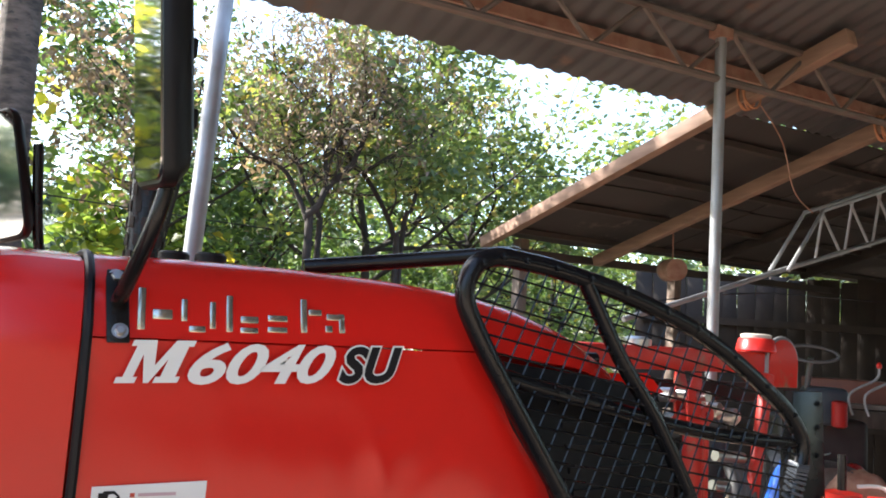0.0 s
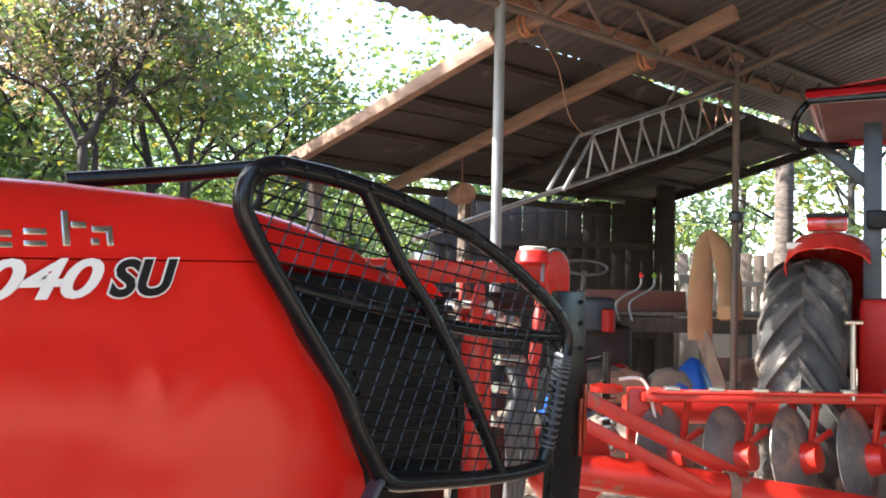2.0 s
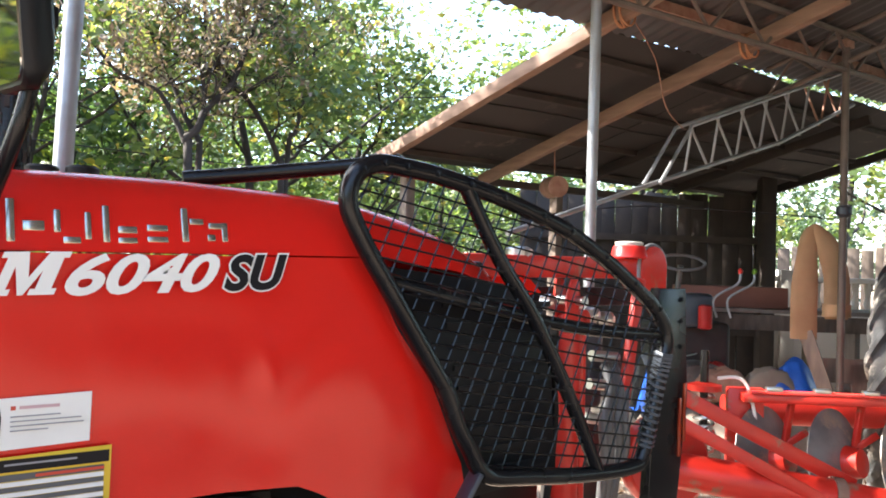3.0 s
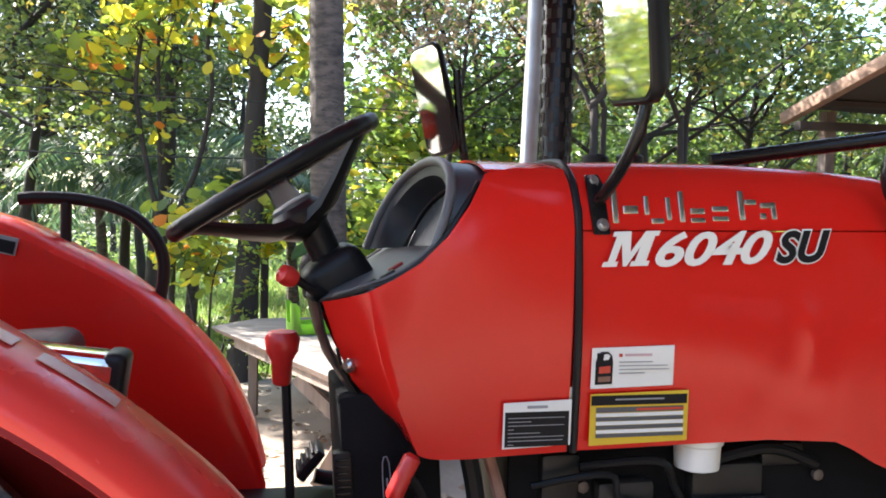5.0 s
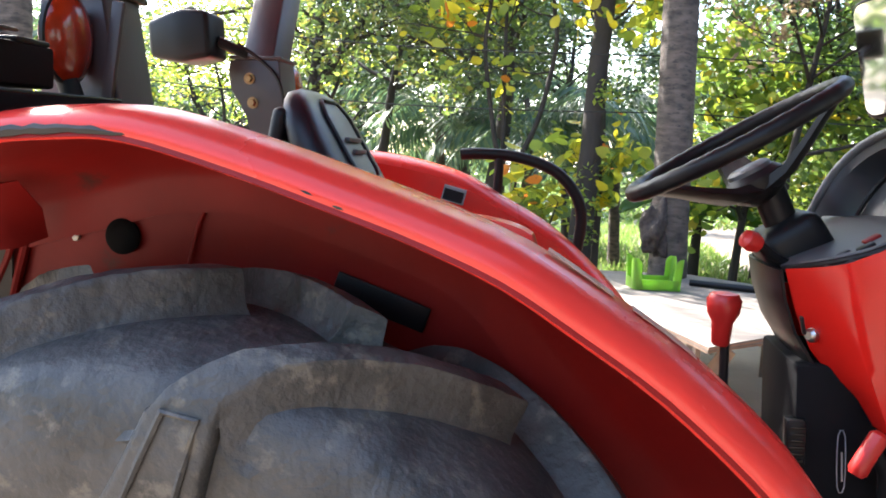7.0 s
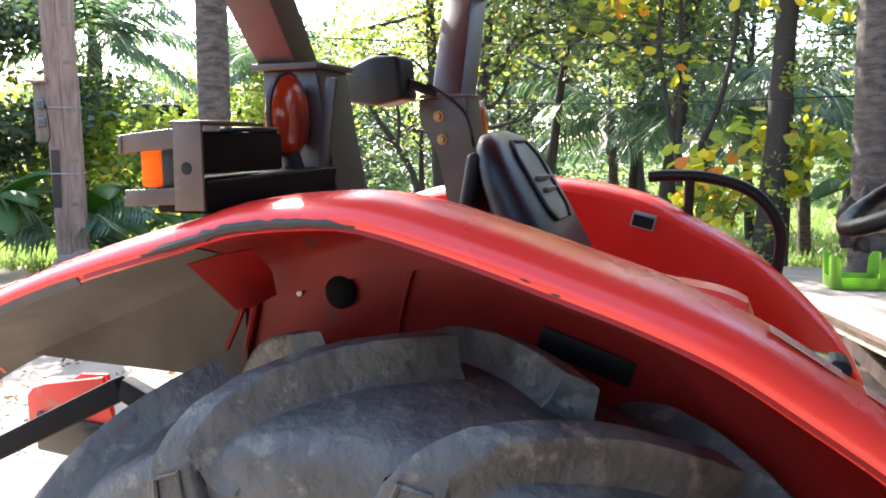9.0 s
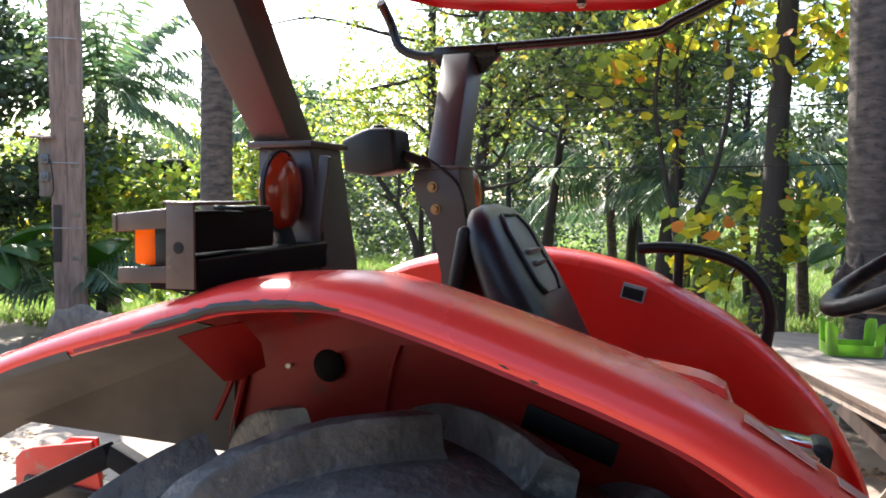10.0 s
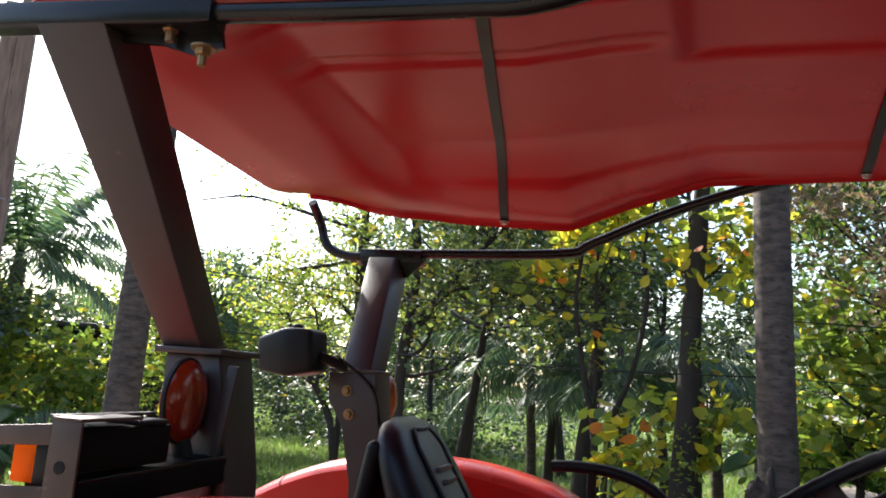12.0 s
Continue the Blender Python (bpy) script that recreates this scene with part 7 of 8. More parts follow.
# sheet added below the canopy, its darker red standing for the shade there
part("canopy_lining", skin(mesh(), [[at2(0.06 + 0.153 * k, -0.50 + 0.19 * i, 2.345 + 0.012 * (k % 2)) for k in range(10)] for i in range(9)], 0.006), LINING, t2, "ribbed underside, its red darkened for shade")
part("canopy_rim", tube(mesh(), [at2(0.03, -0.56, 2.345), at2(1.47, -0.56, 2.345), at2(1.47, 1.05, 2.345), at2(0.03, 1.05, 2.345)], 0.03, 8, True), CANOPY, t2)
part("canopy_tube", tube(mesh(), curve([at2(0.02, -0.5, 2.31), at2(-0.04, -0.5, 2.22), at2(-0.02, -0.35, 2.13), at2(0.2, -0.2, 2.12)], 5), 0.02, 8), BLACK_PAINT, t2)
part("canopy_tube", tube(mesh(), [at2(0.02, -0.55, 2.31), at2(1.46, -0.55, 2.31)], 0.02, 8), BLACK_PAINT, t2)

# ---- balustrade and fence beyond the shed ----
bl = thing("balustrade", (9.8, 2.6, 0.3), "pale concrete balustrade behind the shed", "balustrade", "", "structure")
a, b = Vector((8.7, 3.9, 0)), Vector((11.0, 1.9, 0))
for z, h in ((1.50, 0.06), (1.16, 0.05)):
    part("rail", beam(mesh(), a + Vector((0, 0, z)), b + Vector((0, 0, z)), 0.09, h, 0.008), CONCRETE, bl)
base = None
for k in range(22):
    p = a.lerp(b, (k + 0.5) / 22)
    part("baluster", lathe(mesh(), [(0.03, 1.18), (0.045, 1.24), (0.022, 1.33), (0.04, 1.42), (0.03, 1.47)], pose(p.x, p.y, 0), 10), CONCRETE, bl)
part("plinth", beam(mesh(), a + Vector((0, 0, 0.65)), b + Vector((0, 0, 0.65)), 0.10, 1.0), CONCRETE, bl)
for t in (0.0, 0.36, 0.75, 1.0):
    p = a.lerp(b, t)
    part("pier", box(mesh(), (p.x, p.y, 0.85), (0.16, 0.16, 1.5), (0, 0, -41), 0.01), CONCRETE, bl)
fn = thing("board_fence", (11.5, 4, 0.3), "grey vertical board fence", "fence", "", "structure")
for k in range(24):
    p = Vector((10.2, 5.6, 0)).lerp(Vector((13.2, 2.6, 0)), k / 23)
    part("board", box(mesh(), (p.x, p.y, 1.15), (0.16, 0.02, 1.6 + 0.05 * math.sin(k * 2.3)), (0, 0, -45), 0.003), OLD_WOOD, fn)

# ---- plywood table with a green basket ----
tb = thing("table", (1.0, 3.9, ground_z(1, 3.9)), "weathered plywood table on crossed timber legs", "table")
for k, dz in enumerate((0.0, -0.0105, -0.021, -0.0315)):
    part("board", plate(mesh(), [(0.10 + 0.01 * k, 4.72), (0.96, 2.50 + 0.01 * k), (1.29, 2.84), (1.95, 3.45), (2.0, 4.75), (1.25, 5.28), (0.42, 5.15)], "z", 0.609 + dz, 0.009, 0.002), PLYWOOD if k % 2 == 0 else RAW_WOOD, tb)
gz = ground_z(1, 3.5)
for x, y in ((0.92, 2.75), (1.70, 3.45), (1.75, 4.6), (0.42, 4.7)):
    part("leg", box(mesh(), (x, y, (gz + 0.58) / 2), (0.07, 0.05, 0.58 - gz), (0, 0, -12), 0.004), OLD_WOOD, tb)
part("brace", beam(mesh(), (1.12, 2.80, 0.55), (0.80, 2.86, gz + 0.05), 0.03, 0.08), OLD_WOOD, tb)
part("brace", beam(mesh(), (0.70, 3.30, 0.50), (1.25, 2.90, gz + 0.10), 0.03, 0.08), OLD_WOOD, tb)
part("apron", beam(mesh(), (0.30, 4.40, 0.545), (0.94, 2.70, 0.545), 0.03, 0.07), OLD_WOOD, tb)
bk = thing("basket", (0.85, 4.36, 0.62), "bright green open plastic basket on the plywood table", "basket")
part("basket_floor", box(mesh(), (0.85, 4.36, 0.625), (0.34, 0.24, 0.008), (0, 0, 10), 0.002), GREEN_PLASTIC, bk)
M3 = pose(0.85, 4.36, 0.62, 0, 0, 10)
for x, y, w, d in ((0, -0.12, 0.30, 0.007), (0, 0.12, 0.30, 0.007), (-0.17, 0, 0.007, 0.20), (0.17, 0, 0.007, 0.20)):
    part("basket_wall", box(mesh(), tuple(M3 @ Vector((x * 1.02, y * 1.02, 0.040))), (w, d, 0.078), (0, 0, 10), 0.003), GREEN_PLASTIC, bk)
for sx in (-1, 1):
    for sy in (-1, 1):
        rows = []
        for k in range(13):
            z = 0.004 + 0.228 * k / 12
            g = 1 + 0.07 * k / 12
            w = 0.058 * min(1.0, (12.6 - k) / 2.2) ** 0.5 if k > 5 else 0.058 + 0.012 * (1 - k / 5) ** 2
            line = [(-w, 0), (-w * 0.5, 0), (-0.016, 0), (-0.006, 0.006), (0, 0.016), (0, w * 0.5), (0, w)]
            rows.append([M3 @ Vector((sx * (0.172 * g + u), sy * (0.122 * g - v), z)) for u, v in line])
        part("basket_corner", skin(mesh(), rows, 0.005), GREEN_PLASTIC, bk, "tall rounded corner tab", 60)
tagged(part("rod", tube(mesh(), [(1.15, 4.62, 0.645), (1.75, 4.45, 0.645)], 0.025, 10), BLACK), "dark rod lying at the edge of the table", "rod")


# ---- trees ----
def leaf_cloud(name, centres, spread, count, size, mat, parent, seed, droop=0.25, narrow=0.5, flat=0.5, clump=0.01, sprig=9):
    """Many single leaves on small sprigs gathered round the given centres, as one mesh."""
    r = np.random.default_rng(seed)
    c = np.array(centres, float)
    load = r.random(len(c)) ** clump + 0.03
    many = max(1, count // sprig)
    pick = r.choice(len(c), many, p=load / load.sum())
    hub = c[pick] + r.normal(0, 1, (many, 3)) * np.array(spread) * r.uniform(0.4, 1.0, (many, 1))
    lie = r.normal(0, 1, (many, 3))
    own = r.integers(0, many, count)
    reach = min(size * 1.1, 0.30)
    p = hub[own] + r.normal(0, 1, (count, 3)) * np.minimum(reach, np.maximum(np.array(spread), 0.004)) * 0.8
    d = lie[own] * 0.7 + r.normal(0, 0.8, (count, 3))
    d[:, 2] = d[:, 2] * flat - droop
    d /= np.linalg.norm(d, axis=1)[:, None]
    s = np.cross(d, r.normal(0, 1, (count, 3)))
    s /= np.linalg.norm(s, axis=1)[:, None]
    up = np.cross(s, d)
    L = size * r.uniform(0.6, 1.35, (count, 1))
    w = L * narrow * r.uniform(0.8, 1.2, (count, 1)) * 0.5
    if size >= 0.12 and narrow > 0.55:
        # broad leaves: a rounded blade, widest past its middle
        v = np.stack([p, p + d * L * 0.30 + s * w * 0.75 + up * L * 0.05, p + d * L * 0.68 + s * w + up * L * 0.05, p + d * L * 0.92 + s * w * 0.5, p + d * L * 1.0 - up * L * 0.06,
                      p + d * L * 0.92 - s * w * 0.5, p + d * L * 0.68 - s * w + up * L * 0.05, p + d * L * 0.30 - s * w * 0.75 + up * L * 0.05], 1)
    else:
        v = np.stack([p, p + d * L * 0.45 + s * w + up * L * 0.06, p + d * L - up * L * 0.08, p + d * L * 0.45 - s * w + up * L * 0.06], 1)
    k = v.shape[1]
    me = bpy.data.meshes.new(name)
    me.vertices.add(k * count)
    me.vertices.foreach_set("co", v.ravel())
    me.loops.add(k * count)
    me.loops.foreach_set("vertex_index", np.arange(k * count))
    me.polygons.add(count)
    me.polygons.foreach_set("loop_start", np.arange(0, k * count, k))
    me.update(calc_edges=True)
    return link_mesh(name, me, mat, parent, "", 180)


def limb(rng, bm, a, d, length, r0, level, tips, bend=0.25, kids=(3, 3), rise=0.15):
    """A wandering, tapered limb; its ends are gathered in tips."""
    pts, p, d = [Vector(a)], Vector(a), Vector(d).normalized()
    n = 5
    for k in range(n):
        d = (d + Vector((rng.gauss(0, bend), rng.gauss(0, bend), rng.gauss(0, bend) * 0.6 + rise * 0.4))).normalized()
        p = p + d * (length / n)
        pts.append(p.copy())
    rs = [r0 * (1 - 0.62 * k / n) for k in range(n + 1)]
    sm = curve(pts, 2)
    tube(bm, sm, [float(v) for v in np.interp(np.linspace(0, n, len(sm)), range(n + 1), rs)], 7 if r0 > 0.02 else 5)
    if level <= 0:
        tips.extend(pts[2:])
        return
    tips.append(pts[-1])
    for k in range(kids[min(level, len(kids)) - 1]):
        i = rng.randint(2, n)
        nd = (d + Vector((rng.gauss(0, 0.8), rng.gauss(0, 0.8), rng.gauss(0.1, 0.5)))).normalized()
        limb(rng, bm, pts[i], nd, length * rng.uniform(0.5, 0.75), rs[i] * rng.uniform(0.5, 0.75), level - 1, tips, bend, kids, rise)


def tree(base, height, r, seed, leaves, size, count, label, forks=((0.45, 3),), level=2, lean=(0, 0), mat=None, spread=0.28, name="tree", narrow=0.5, stems=1, length=0.5, droop=0.25, bare=False):
    rng = random.Random(seed)
    z = ground_z(base[0], base[1]) - 0.05
    ob = thing(name, (base[0], base[1], z), label, "tree", "trees of the grove")
    bm, tips = mesh(), []
    for st in range(stems):
        p, d = Vector((base[0] + rng.gauss(0, 0.12) * (stems > 1), base[1] + rng.gauss(0, 0.12) * (stems > 1), z)), Vector((lean[0] + rng.gauss(0, 0.16) * (stems > 1), lean[1] + rng.gauss(0, 0.16) * (stems > 1), 1)).normalized()
        pts = [p.copy()]
        n = 8
        for k in range(n):
            d = (d + Vector((rng.gauss(0, 0.05), rng.gauss(0, 0.05), 0.04))).normalized()
            p = p + d * height * 0.85 / n
            pts.append(p.copy())
        rs = [r * (1.25 if k == 0 else 1 - 0.75 * k / n) for k in range(n + 1)]
        tube(bm, pts, rs, 10)
        for at, many in forks:
            for k in range(many):
                t = min(at + rng.uniform(-0.08, 0.12) + (1 - at) * k / max(many, 1) * 0.7, 0.98)
                i = min(int(t * n), n - 1)
                q = pts[i].lerp(pts[i + 1], t * n - i)
                a = rng.uniform(0, 2 * math.pi)
                limb(rng, bm, q, (math.cos(a), math.sin(a), rng.uniform(0.2, 0.9)), height * length * rng.uniform(0.6, 1.0), rs[i] * rng.uniform(0.4, 0.65), level - 1, tips, 0.2)
        tips.append(pts[-1])
    part("trunk", bm, mat or BARK, ob, "", 60)
    if leaves:
        leaf_cloud("crown", tips, (spread, spread, spread * 0.8), count, size, LEAF[leaves], ob, seed, droop, narrow, 0.5, 2.2)
    return ob


def fork_tree(base, seed, stems, leaves, size, count, label, twigs=9, start=0.45, reach=(0.5, 1.1), spread=0.16, narrow=0.55, rise=(0.0, 0.8), droop=0.3, level=1):
    """A tree whose main stems run as given; twigs and leaves grow from their upper parts."""
    rng = random.Random(seed)
    z = ground_z(*base) - 0.05
    ob = thing("tree", (base[0], base[1], z), label, "tree", "trees of the grove")
    bm, tips = mesh(), []
    for pts, r in stems:
        pts = [Vector(p) if len(p) == 3 else Vector((p[0], p[1], z)) for p in pts]
        sm = curve(pts, 4)
        n = len(sm)
        tube(bm, sm, [r * (1 - 0.6 * k / n) * (1 + 0.12 * noise.noise(Vector((k * 0.6, seed, r * 90)))) for k in range(n)], 9)
        for k in range(twigs):
            i = rng.randint(int(n * start), n - 1)
            a = rng.uniform(0, 2 * math.pi)
            limb(rng, bm, sm[i], (math.cos(a), math.sin(a), rng.uniform(*rise)), rng.uniform(*reach), r * (1 - 0.6 * i / n) * 0.5, level, tips, 0.3)
    part("trunk", bm, BARK, ob, "", 60)
    leaf_cloud("crown", tips, (spread, spread, spread * 1.2), count, size, LEAF[leaves], ob, seed, droop, narrow, 0.5, 2.6)
    return ob


def frond(bm_v, bm_f, base, d, length, rng, drop=0.9, leaflet=0.42, rows=26, width=0.03):
    """A feathered palm leaf: a drooping stalk with leaflets on both sides."""
    p, d = Vector(base), Vector(d).normalized()
    flat = Vector((d.x, d.y, 0)).normalized()
    side = Vector((-flat.y, flat.x, 0))
    step = length / rows
    for k in range(rows):
        t = k / rows
        d = (d + Vector((0, 0, -drop * 0.055 * (0.5 + t)))).normalized()
        q = p + d * step
        up = side.cross(d)
        for s in (-1, 1):
            if t < 0.12:
                break
            ll = leaflet * math.sin(math.pi * (0.12 + 0.86 * t)) ** 0.6 * rng.uniform(0.85, 1.1)
            e = (side * s * 0.9 + d * 0.65 - Vector((0, 0, 0.35 + 0.5 * rng.random())) + up * 0.1).normalized()
            i = len(bm_v)
            bm_v += [p, p + e * ll * 0.5 + d * width, p + e * ll + Vector((0, 0, -0.1 * ll)), p + e * ll * 0.5 - d * width * 0.4]
            bm_f.append((i, i + 1, i + 2, i + 3))
        i = len(bm_v)
        w = 0.022 * (1 - t) + 0.005
        bm_v += [p - side * w, p + side * w, q + side * w * 0.9, q - side * w * 0.9]
        bm_f.append((i, i + 1, i + 2, i + 3))
        p = q


def palm(base, height, r, seed, label, lean=(0.0, 0.0), fronds=16, length=2.6, swell=1.25, young=False, leaflet=0.5, upright=1.0):
    rng = random.Random(seed)
    x, y = base
    z = ground_z(x, y) - 0.05
    ob = thing("palm_tree", (x, y, z), label, "palm", "palms of the grove")
    top = Vector((x + lean[0] * height, y + lean[1] * height, z + height))
    pts, rs = [], []
    n = int(height / 0.045)
    for k in range(n + 1):
        t = k / n
        pts.append(Vector((x, y, z)).lerp(top, t) + Vector((0.06 * math.sin(2.2 * t + seed), 0.05 * math.sin(1.7 * t + seed), 0)))
        rs.append(r * (1 + (swell - 1) * math.exp(-t * height / 0.5)) * (1 - 0.18 * t) * (1.025 if k % 2 else 0.985) * (1 + 0.02 * noise.noise(Vector((k * 0.5, seed, 0)))))
    part("trunk", tube(mesh(), pts, rs, 20), PALM_BARK, ob, "", 180)
    top = pts[-1]
    for k in range(fronds):
        v, f = [], []
        a = 2.4 * k + rng.uniform(-0.3, 0.3)
        e = rng.uniform(-0.1, upright) if not young else rng.uniform(0.5, 1.6)
        frond(v, f, top, (math.cos(a), math.sin(a), e), length * rng.uniform(0.8, 1.1), rng, 0.9 if not young else 0.8, leaflet, 30, 0.03 * leaflet / 0.42)
        me = bpy.data.meshes.new("frond")
        me.from_pydata(v, [], f)
        link_mesh("frond", me, LEAF["palm"], ob, "", 180)
    return ob


# the two coconut palms beside the yard, and more in the distance
yard_palm = palm((1.05, 5.1), 7.5, 0.152, 3, "grey ringed coconut palm trunk beside the table", (-0.015, 0.0), 14, 3.0)
lump("root_mass", (0.905, 4.99, 1.00), (0.115, 0.12, 0.25), HUSK, 33, "fibrous brown root mass on the trunk", "", 0.9, yard_palm)
palm((-4.45, 4.55), 7.0, 0.155, 5, "grey ringed coconut palm trunk at the yard's edge", (-0.01, 0.0), 22, 3.6, 1.25, False, 0.8)
palm((11.1, 2.65), 8.0, 0.12, 8, "slim pale coconut palm beyond the shed", (0.01, 0.0), 14, 2.8)
palm((-9.2, 8.0), 3.35, 0.13, 9, "coconut palm with drooping fronds", (0.0, 0.0), 34, 2.3, 1.2, False, 0.55, 2.6)
palm((-8.3, 11.2), 3.2, 0.11, 11, "small palm with hanging fronds across the yard", (0.0, 0.0), 14, 1.5, 1.2, False, 0.5)
palm((-13.5, 7.0), 5.0, 0.14, 10, "coconut palm with drooping fronds", (0.02, 0.0), 20, 3.6, 1.2, False, 0.7)
palm((-0.5, 9.9), 2.15, 0.08, 12, "young palm with drooping fronds under the trees", (0, 0), 18, 1.9, 1.2, False, 0.55)
palm((-1.9, 10.9), 2.25, 0.08, 14, "young palm with drooping fronds under the trees", (0, 0), 16, 2.0, 1.2, False, 0.55)
palm((0.9, 11.4), 2.6, 0.09, 15, "young palm with drooping fronds under the trees", (0, 0), 14, 2.2, 1.2, False, 0.6)
palm((-7.5, 5.6), 0.5, 0.1, 16, "low young palm by the timber pole", (0, 0), 9, 1.8, 1.2, True, 0.5)

# trees: x, y, height, radius, leaves
tree((0.28, 6.3), 8.5, 0.135, 21, "bright", 0.10, 2600, "dark straight trunk wound with creepers", ((0.55, 3), (0.7, 4)), 2, (0.02, 0), spread=0.24, length=0.26)
tagged(leaf_cloud("creeper", [(0.28 + 0.012 * k, 6.2, 0.1 + 0.11 * k) for k in range(22)], (0.10, 0.12, 0.1), 380, 0.07, LEAF["bright"], None, 90), "green creeper climbing a dark trunk", "creeper", "", "stuff")
# slender almond stems that lean apart, with broad leaves in loose tiers
fork_tree((-0.48, 6.95), 23, [
    ([(-0.50, 7.0), (-0.56, 7.0, 1.24), (-0.65, 7.0, 1.70), (-0.76, 7.0, 2.30), (-0.81, 7.0, 2.79), (-0.74, 7.0, 3.5), (-0.82, 7.1, 4.3)], 0.036),
    ([(-0.46, 7.05), (-0.56, 7.05, 1.5), (-0.59, 7.05, 2.46), (-0.60, 7.05, 3.32), (-0.52, 7.0, 4.4)], 0.030),
    ([(-0.44, 6.85), (-0.41, 6.8, 1.23), (-0.32, 6.8, 1.60), (-0.20, 6.8, 1.90), (-0.105, 6.8, 2.32), (-0.05, 6.8, 2.76), (-0.10, 6.8, 3.24), (0.05, 6.8, 4.0)], 0.038),
], "almond", 0.155, 760, "slender almond stems with broad green, yellow and red leaves", 10, 0.62, (0.4, 1.1), 0.15, 0.62, (-0.1, 0.35))
fork_tree((0.48, 6.9), 22, [
    ([(0.49, 6.9), (0.48, 6.9, 1.7), (0.42, 6.9, 2.42), (0.33, 6.9, 3.04), (0.36, 6.9, 3.6), (0.25, 6.9, 4.5)], 0.045),
    ([(0.36, 6.9, 2.9), (0.62, 6.85, 3.05), (0.85, 6.8, 3.4)], 0.022),
], "almond", 0.15, 420, "slim grey tree with yellowing broad leaves", 11, 0.45, (0.4, 0.9), 0.15, 0.62, (-0.1, 0.4))
fork_tree((-0.05, 6.55), 95, [
    ([(-0.05, 6.55), (-0.02, 6.5, 0.7), (0.08, 6.45, 1.1)], 0.014), ([(-0.1, 6.6), (-0.25, 6.55, 0.8), (-0.34, 6.5, 1.2)], 0.014), ([(0.0, 6.6), (0.3, 6.6, 0.9), (0.5, 6.5, 1.5)], 0.014),
], "almond", 0.15, 380, "low almond shrub with yellow and orange leaves", 7, 0.55, (0.3, 0.6), 0.10, 0.65, (0.2, 0.9))
# forked tree whose main branch slants over the yard
fork_tree((-3.12, 8.0), 24, [
    ([(-3.15, 8.0), (-3.10, 8.0, 1.0), (-3.09, 8.0, 2.0), (-3.02, 8.0, 2.63), (-2.98, 8.0, 3.25), (-3.1, 8.0, 4.2), (-3.0, 8.1, 5.2)], 0.085),
    ([(-3.10, 8.0, 1.9), (-3.0, 8.0, 2.28), (-2.69, 8.0, 2.75), (-2.43, 8.0, 3.09), (-2.09, 8.0, 3.47), (-1.6, 7.9, 4.0), (-1.2, 7.9, 4.7)], 0.060),
    ([(-2.6, 8.0, 2.85), (-2.1, 7.8, 2.9), (-1.6, 7.6, 2.8), (-1.2, 7.5, 2.6)], 0.026),
], "mid", 0.095, 6000, "forked tree with a slanting branch and fresh leaves", 17, 0.30, (0.6, 1.3), 0.20, 0.55, (-0.35, 0.5))
tree((-2.7, 9.5), 6.2, 0.09, 25, "deep", 0.10, 7500, "dense dark-leaved tree in the grove", ((0.54, 6), (0.70, 7)), 2, spread=0.26, length=0.34)
tree((-0.89, 9.0), 6.4, 0.15, 51, "dark", 0.10, 2200, "tall dark trunk deep in the grove", ((0.58, 5), (0.72, 5)), 2, spread=0.30, length=0.26)
# straight trunk with bare side branches beyond the roll bar, and the slanting one beside it
fork_tree((-3.82, 8.4), 26, [
    ([(-3.80, 8.4), (-3.81, 8.4, 0.95), (-3.83, 8.4, 1.4), (-3.90, 8.4, 2.73), (-3.93, 8.4, 3.48), (-3.9, 8.4, 5.0)], 0.105),
    ([(-3.92, 8.4, 3.3), (-4.44, 8.4, 3.20), (-5.0, 8.4, 3.11), (-5.4, 8.4, 2.95)], 0.032),
    ([(-3.92, 8.4, 3.7), (-4.48, 8.1, 3.82), (-5.45, 8.0, 4.08), (-6.26, 8.0, 4.03)], 0.028),
    ([(-3.90, 8.4, 2.4), (-4.3, 8.5, 2.75), (-4.8, 8.6, 2.8)], 0.024),
], "bright", 0.075, 1900, "straight dark trunk with half-bare side branches", 9, 0.35, (0.4, 0.9), 0.16, 0.5, (-0.2, 0.5))
fork_tree((-4.05, 8.4), 27, [
    ([(-4.05, 8.4), (-4.13, 8.4, 0.95), (-4.44, 8.4, 1.55), (-4.75, 8.4, 1.96), (-5.0, 8.5, 2.5)], 0.060),
    ([(-4.42, 8.4, 1.5), (-4.40, 8.4, 2.0), (-4.55, 8.4, 2.6)], 0.030),
], "bright", 0.07, 2600, "slanting young tree with fine light leaves", 11, 0.5, (0.4, 0.9), 0.18, 0.45, (0.0, 0.8))
tree((-5.4, 11.5), 4.4, 0.07, 28, "bright", 0.085, 3600, "light green tree with fine leaves", ((0.45, 4), (0.62, 5)), 2, spread=0.32)
tree((-1.7, 11.6), 5.6, 0.10, 59, "deep", 0.11, 5200, "tall dark-leaved tree in the grove", ((0.46, 6), (0.64, 7)), 2, spread=0.34, length=0.34)
tree((0.2, 13.0), 5.4, 0.10, 50, "deep", 0.12, 4800, "tall dark-leaved tree in the grove", ((0.40, 6), (0.60, 7)), 2, spread=0.36, length=0.34)
tree((-3.3, 12.4), 6.0, 0.11, 52, "deep", 0.12, 5200, "tall dark-leaved tree in the grove", ((0.52, 6), (0.68, 6)), 2, spread=0.36, length=0.32)
tree((2.1, 8.0), 3.6, 0.06, 53, "bright", 0.14, 1700, "broad-leaved tree behind the tractor", ((0.35, 4), (0.55, 4)), 2, spread=0.24, narrow=0.6, length=0.3)
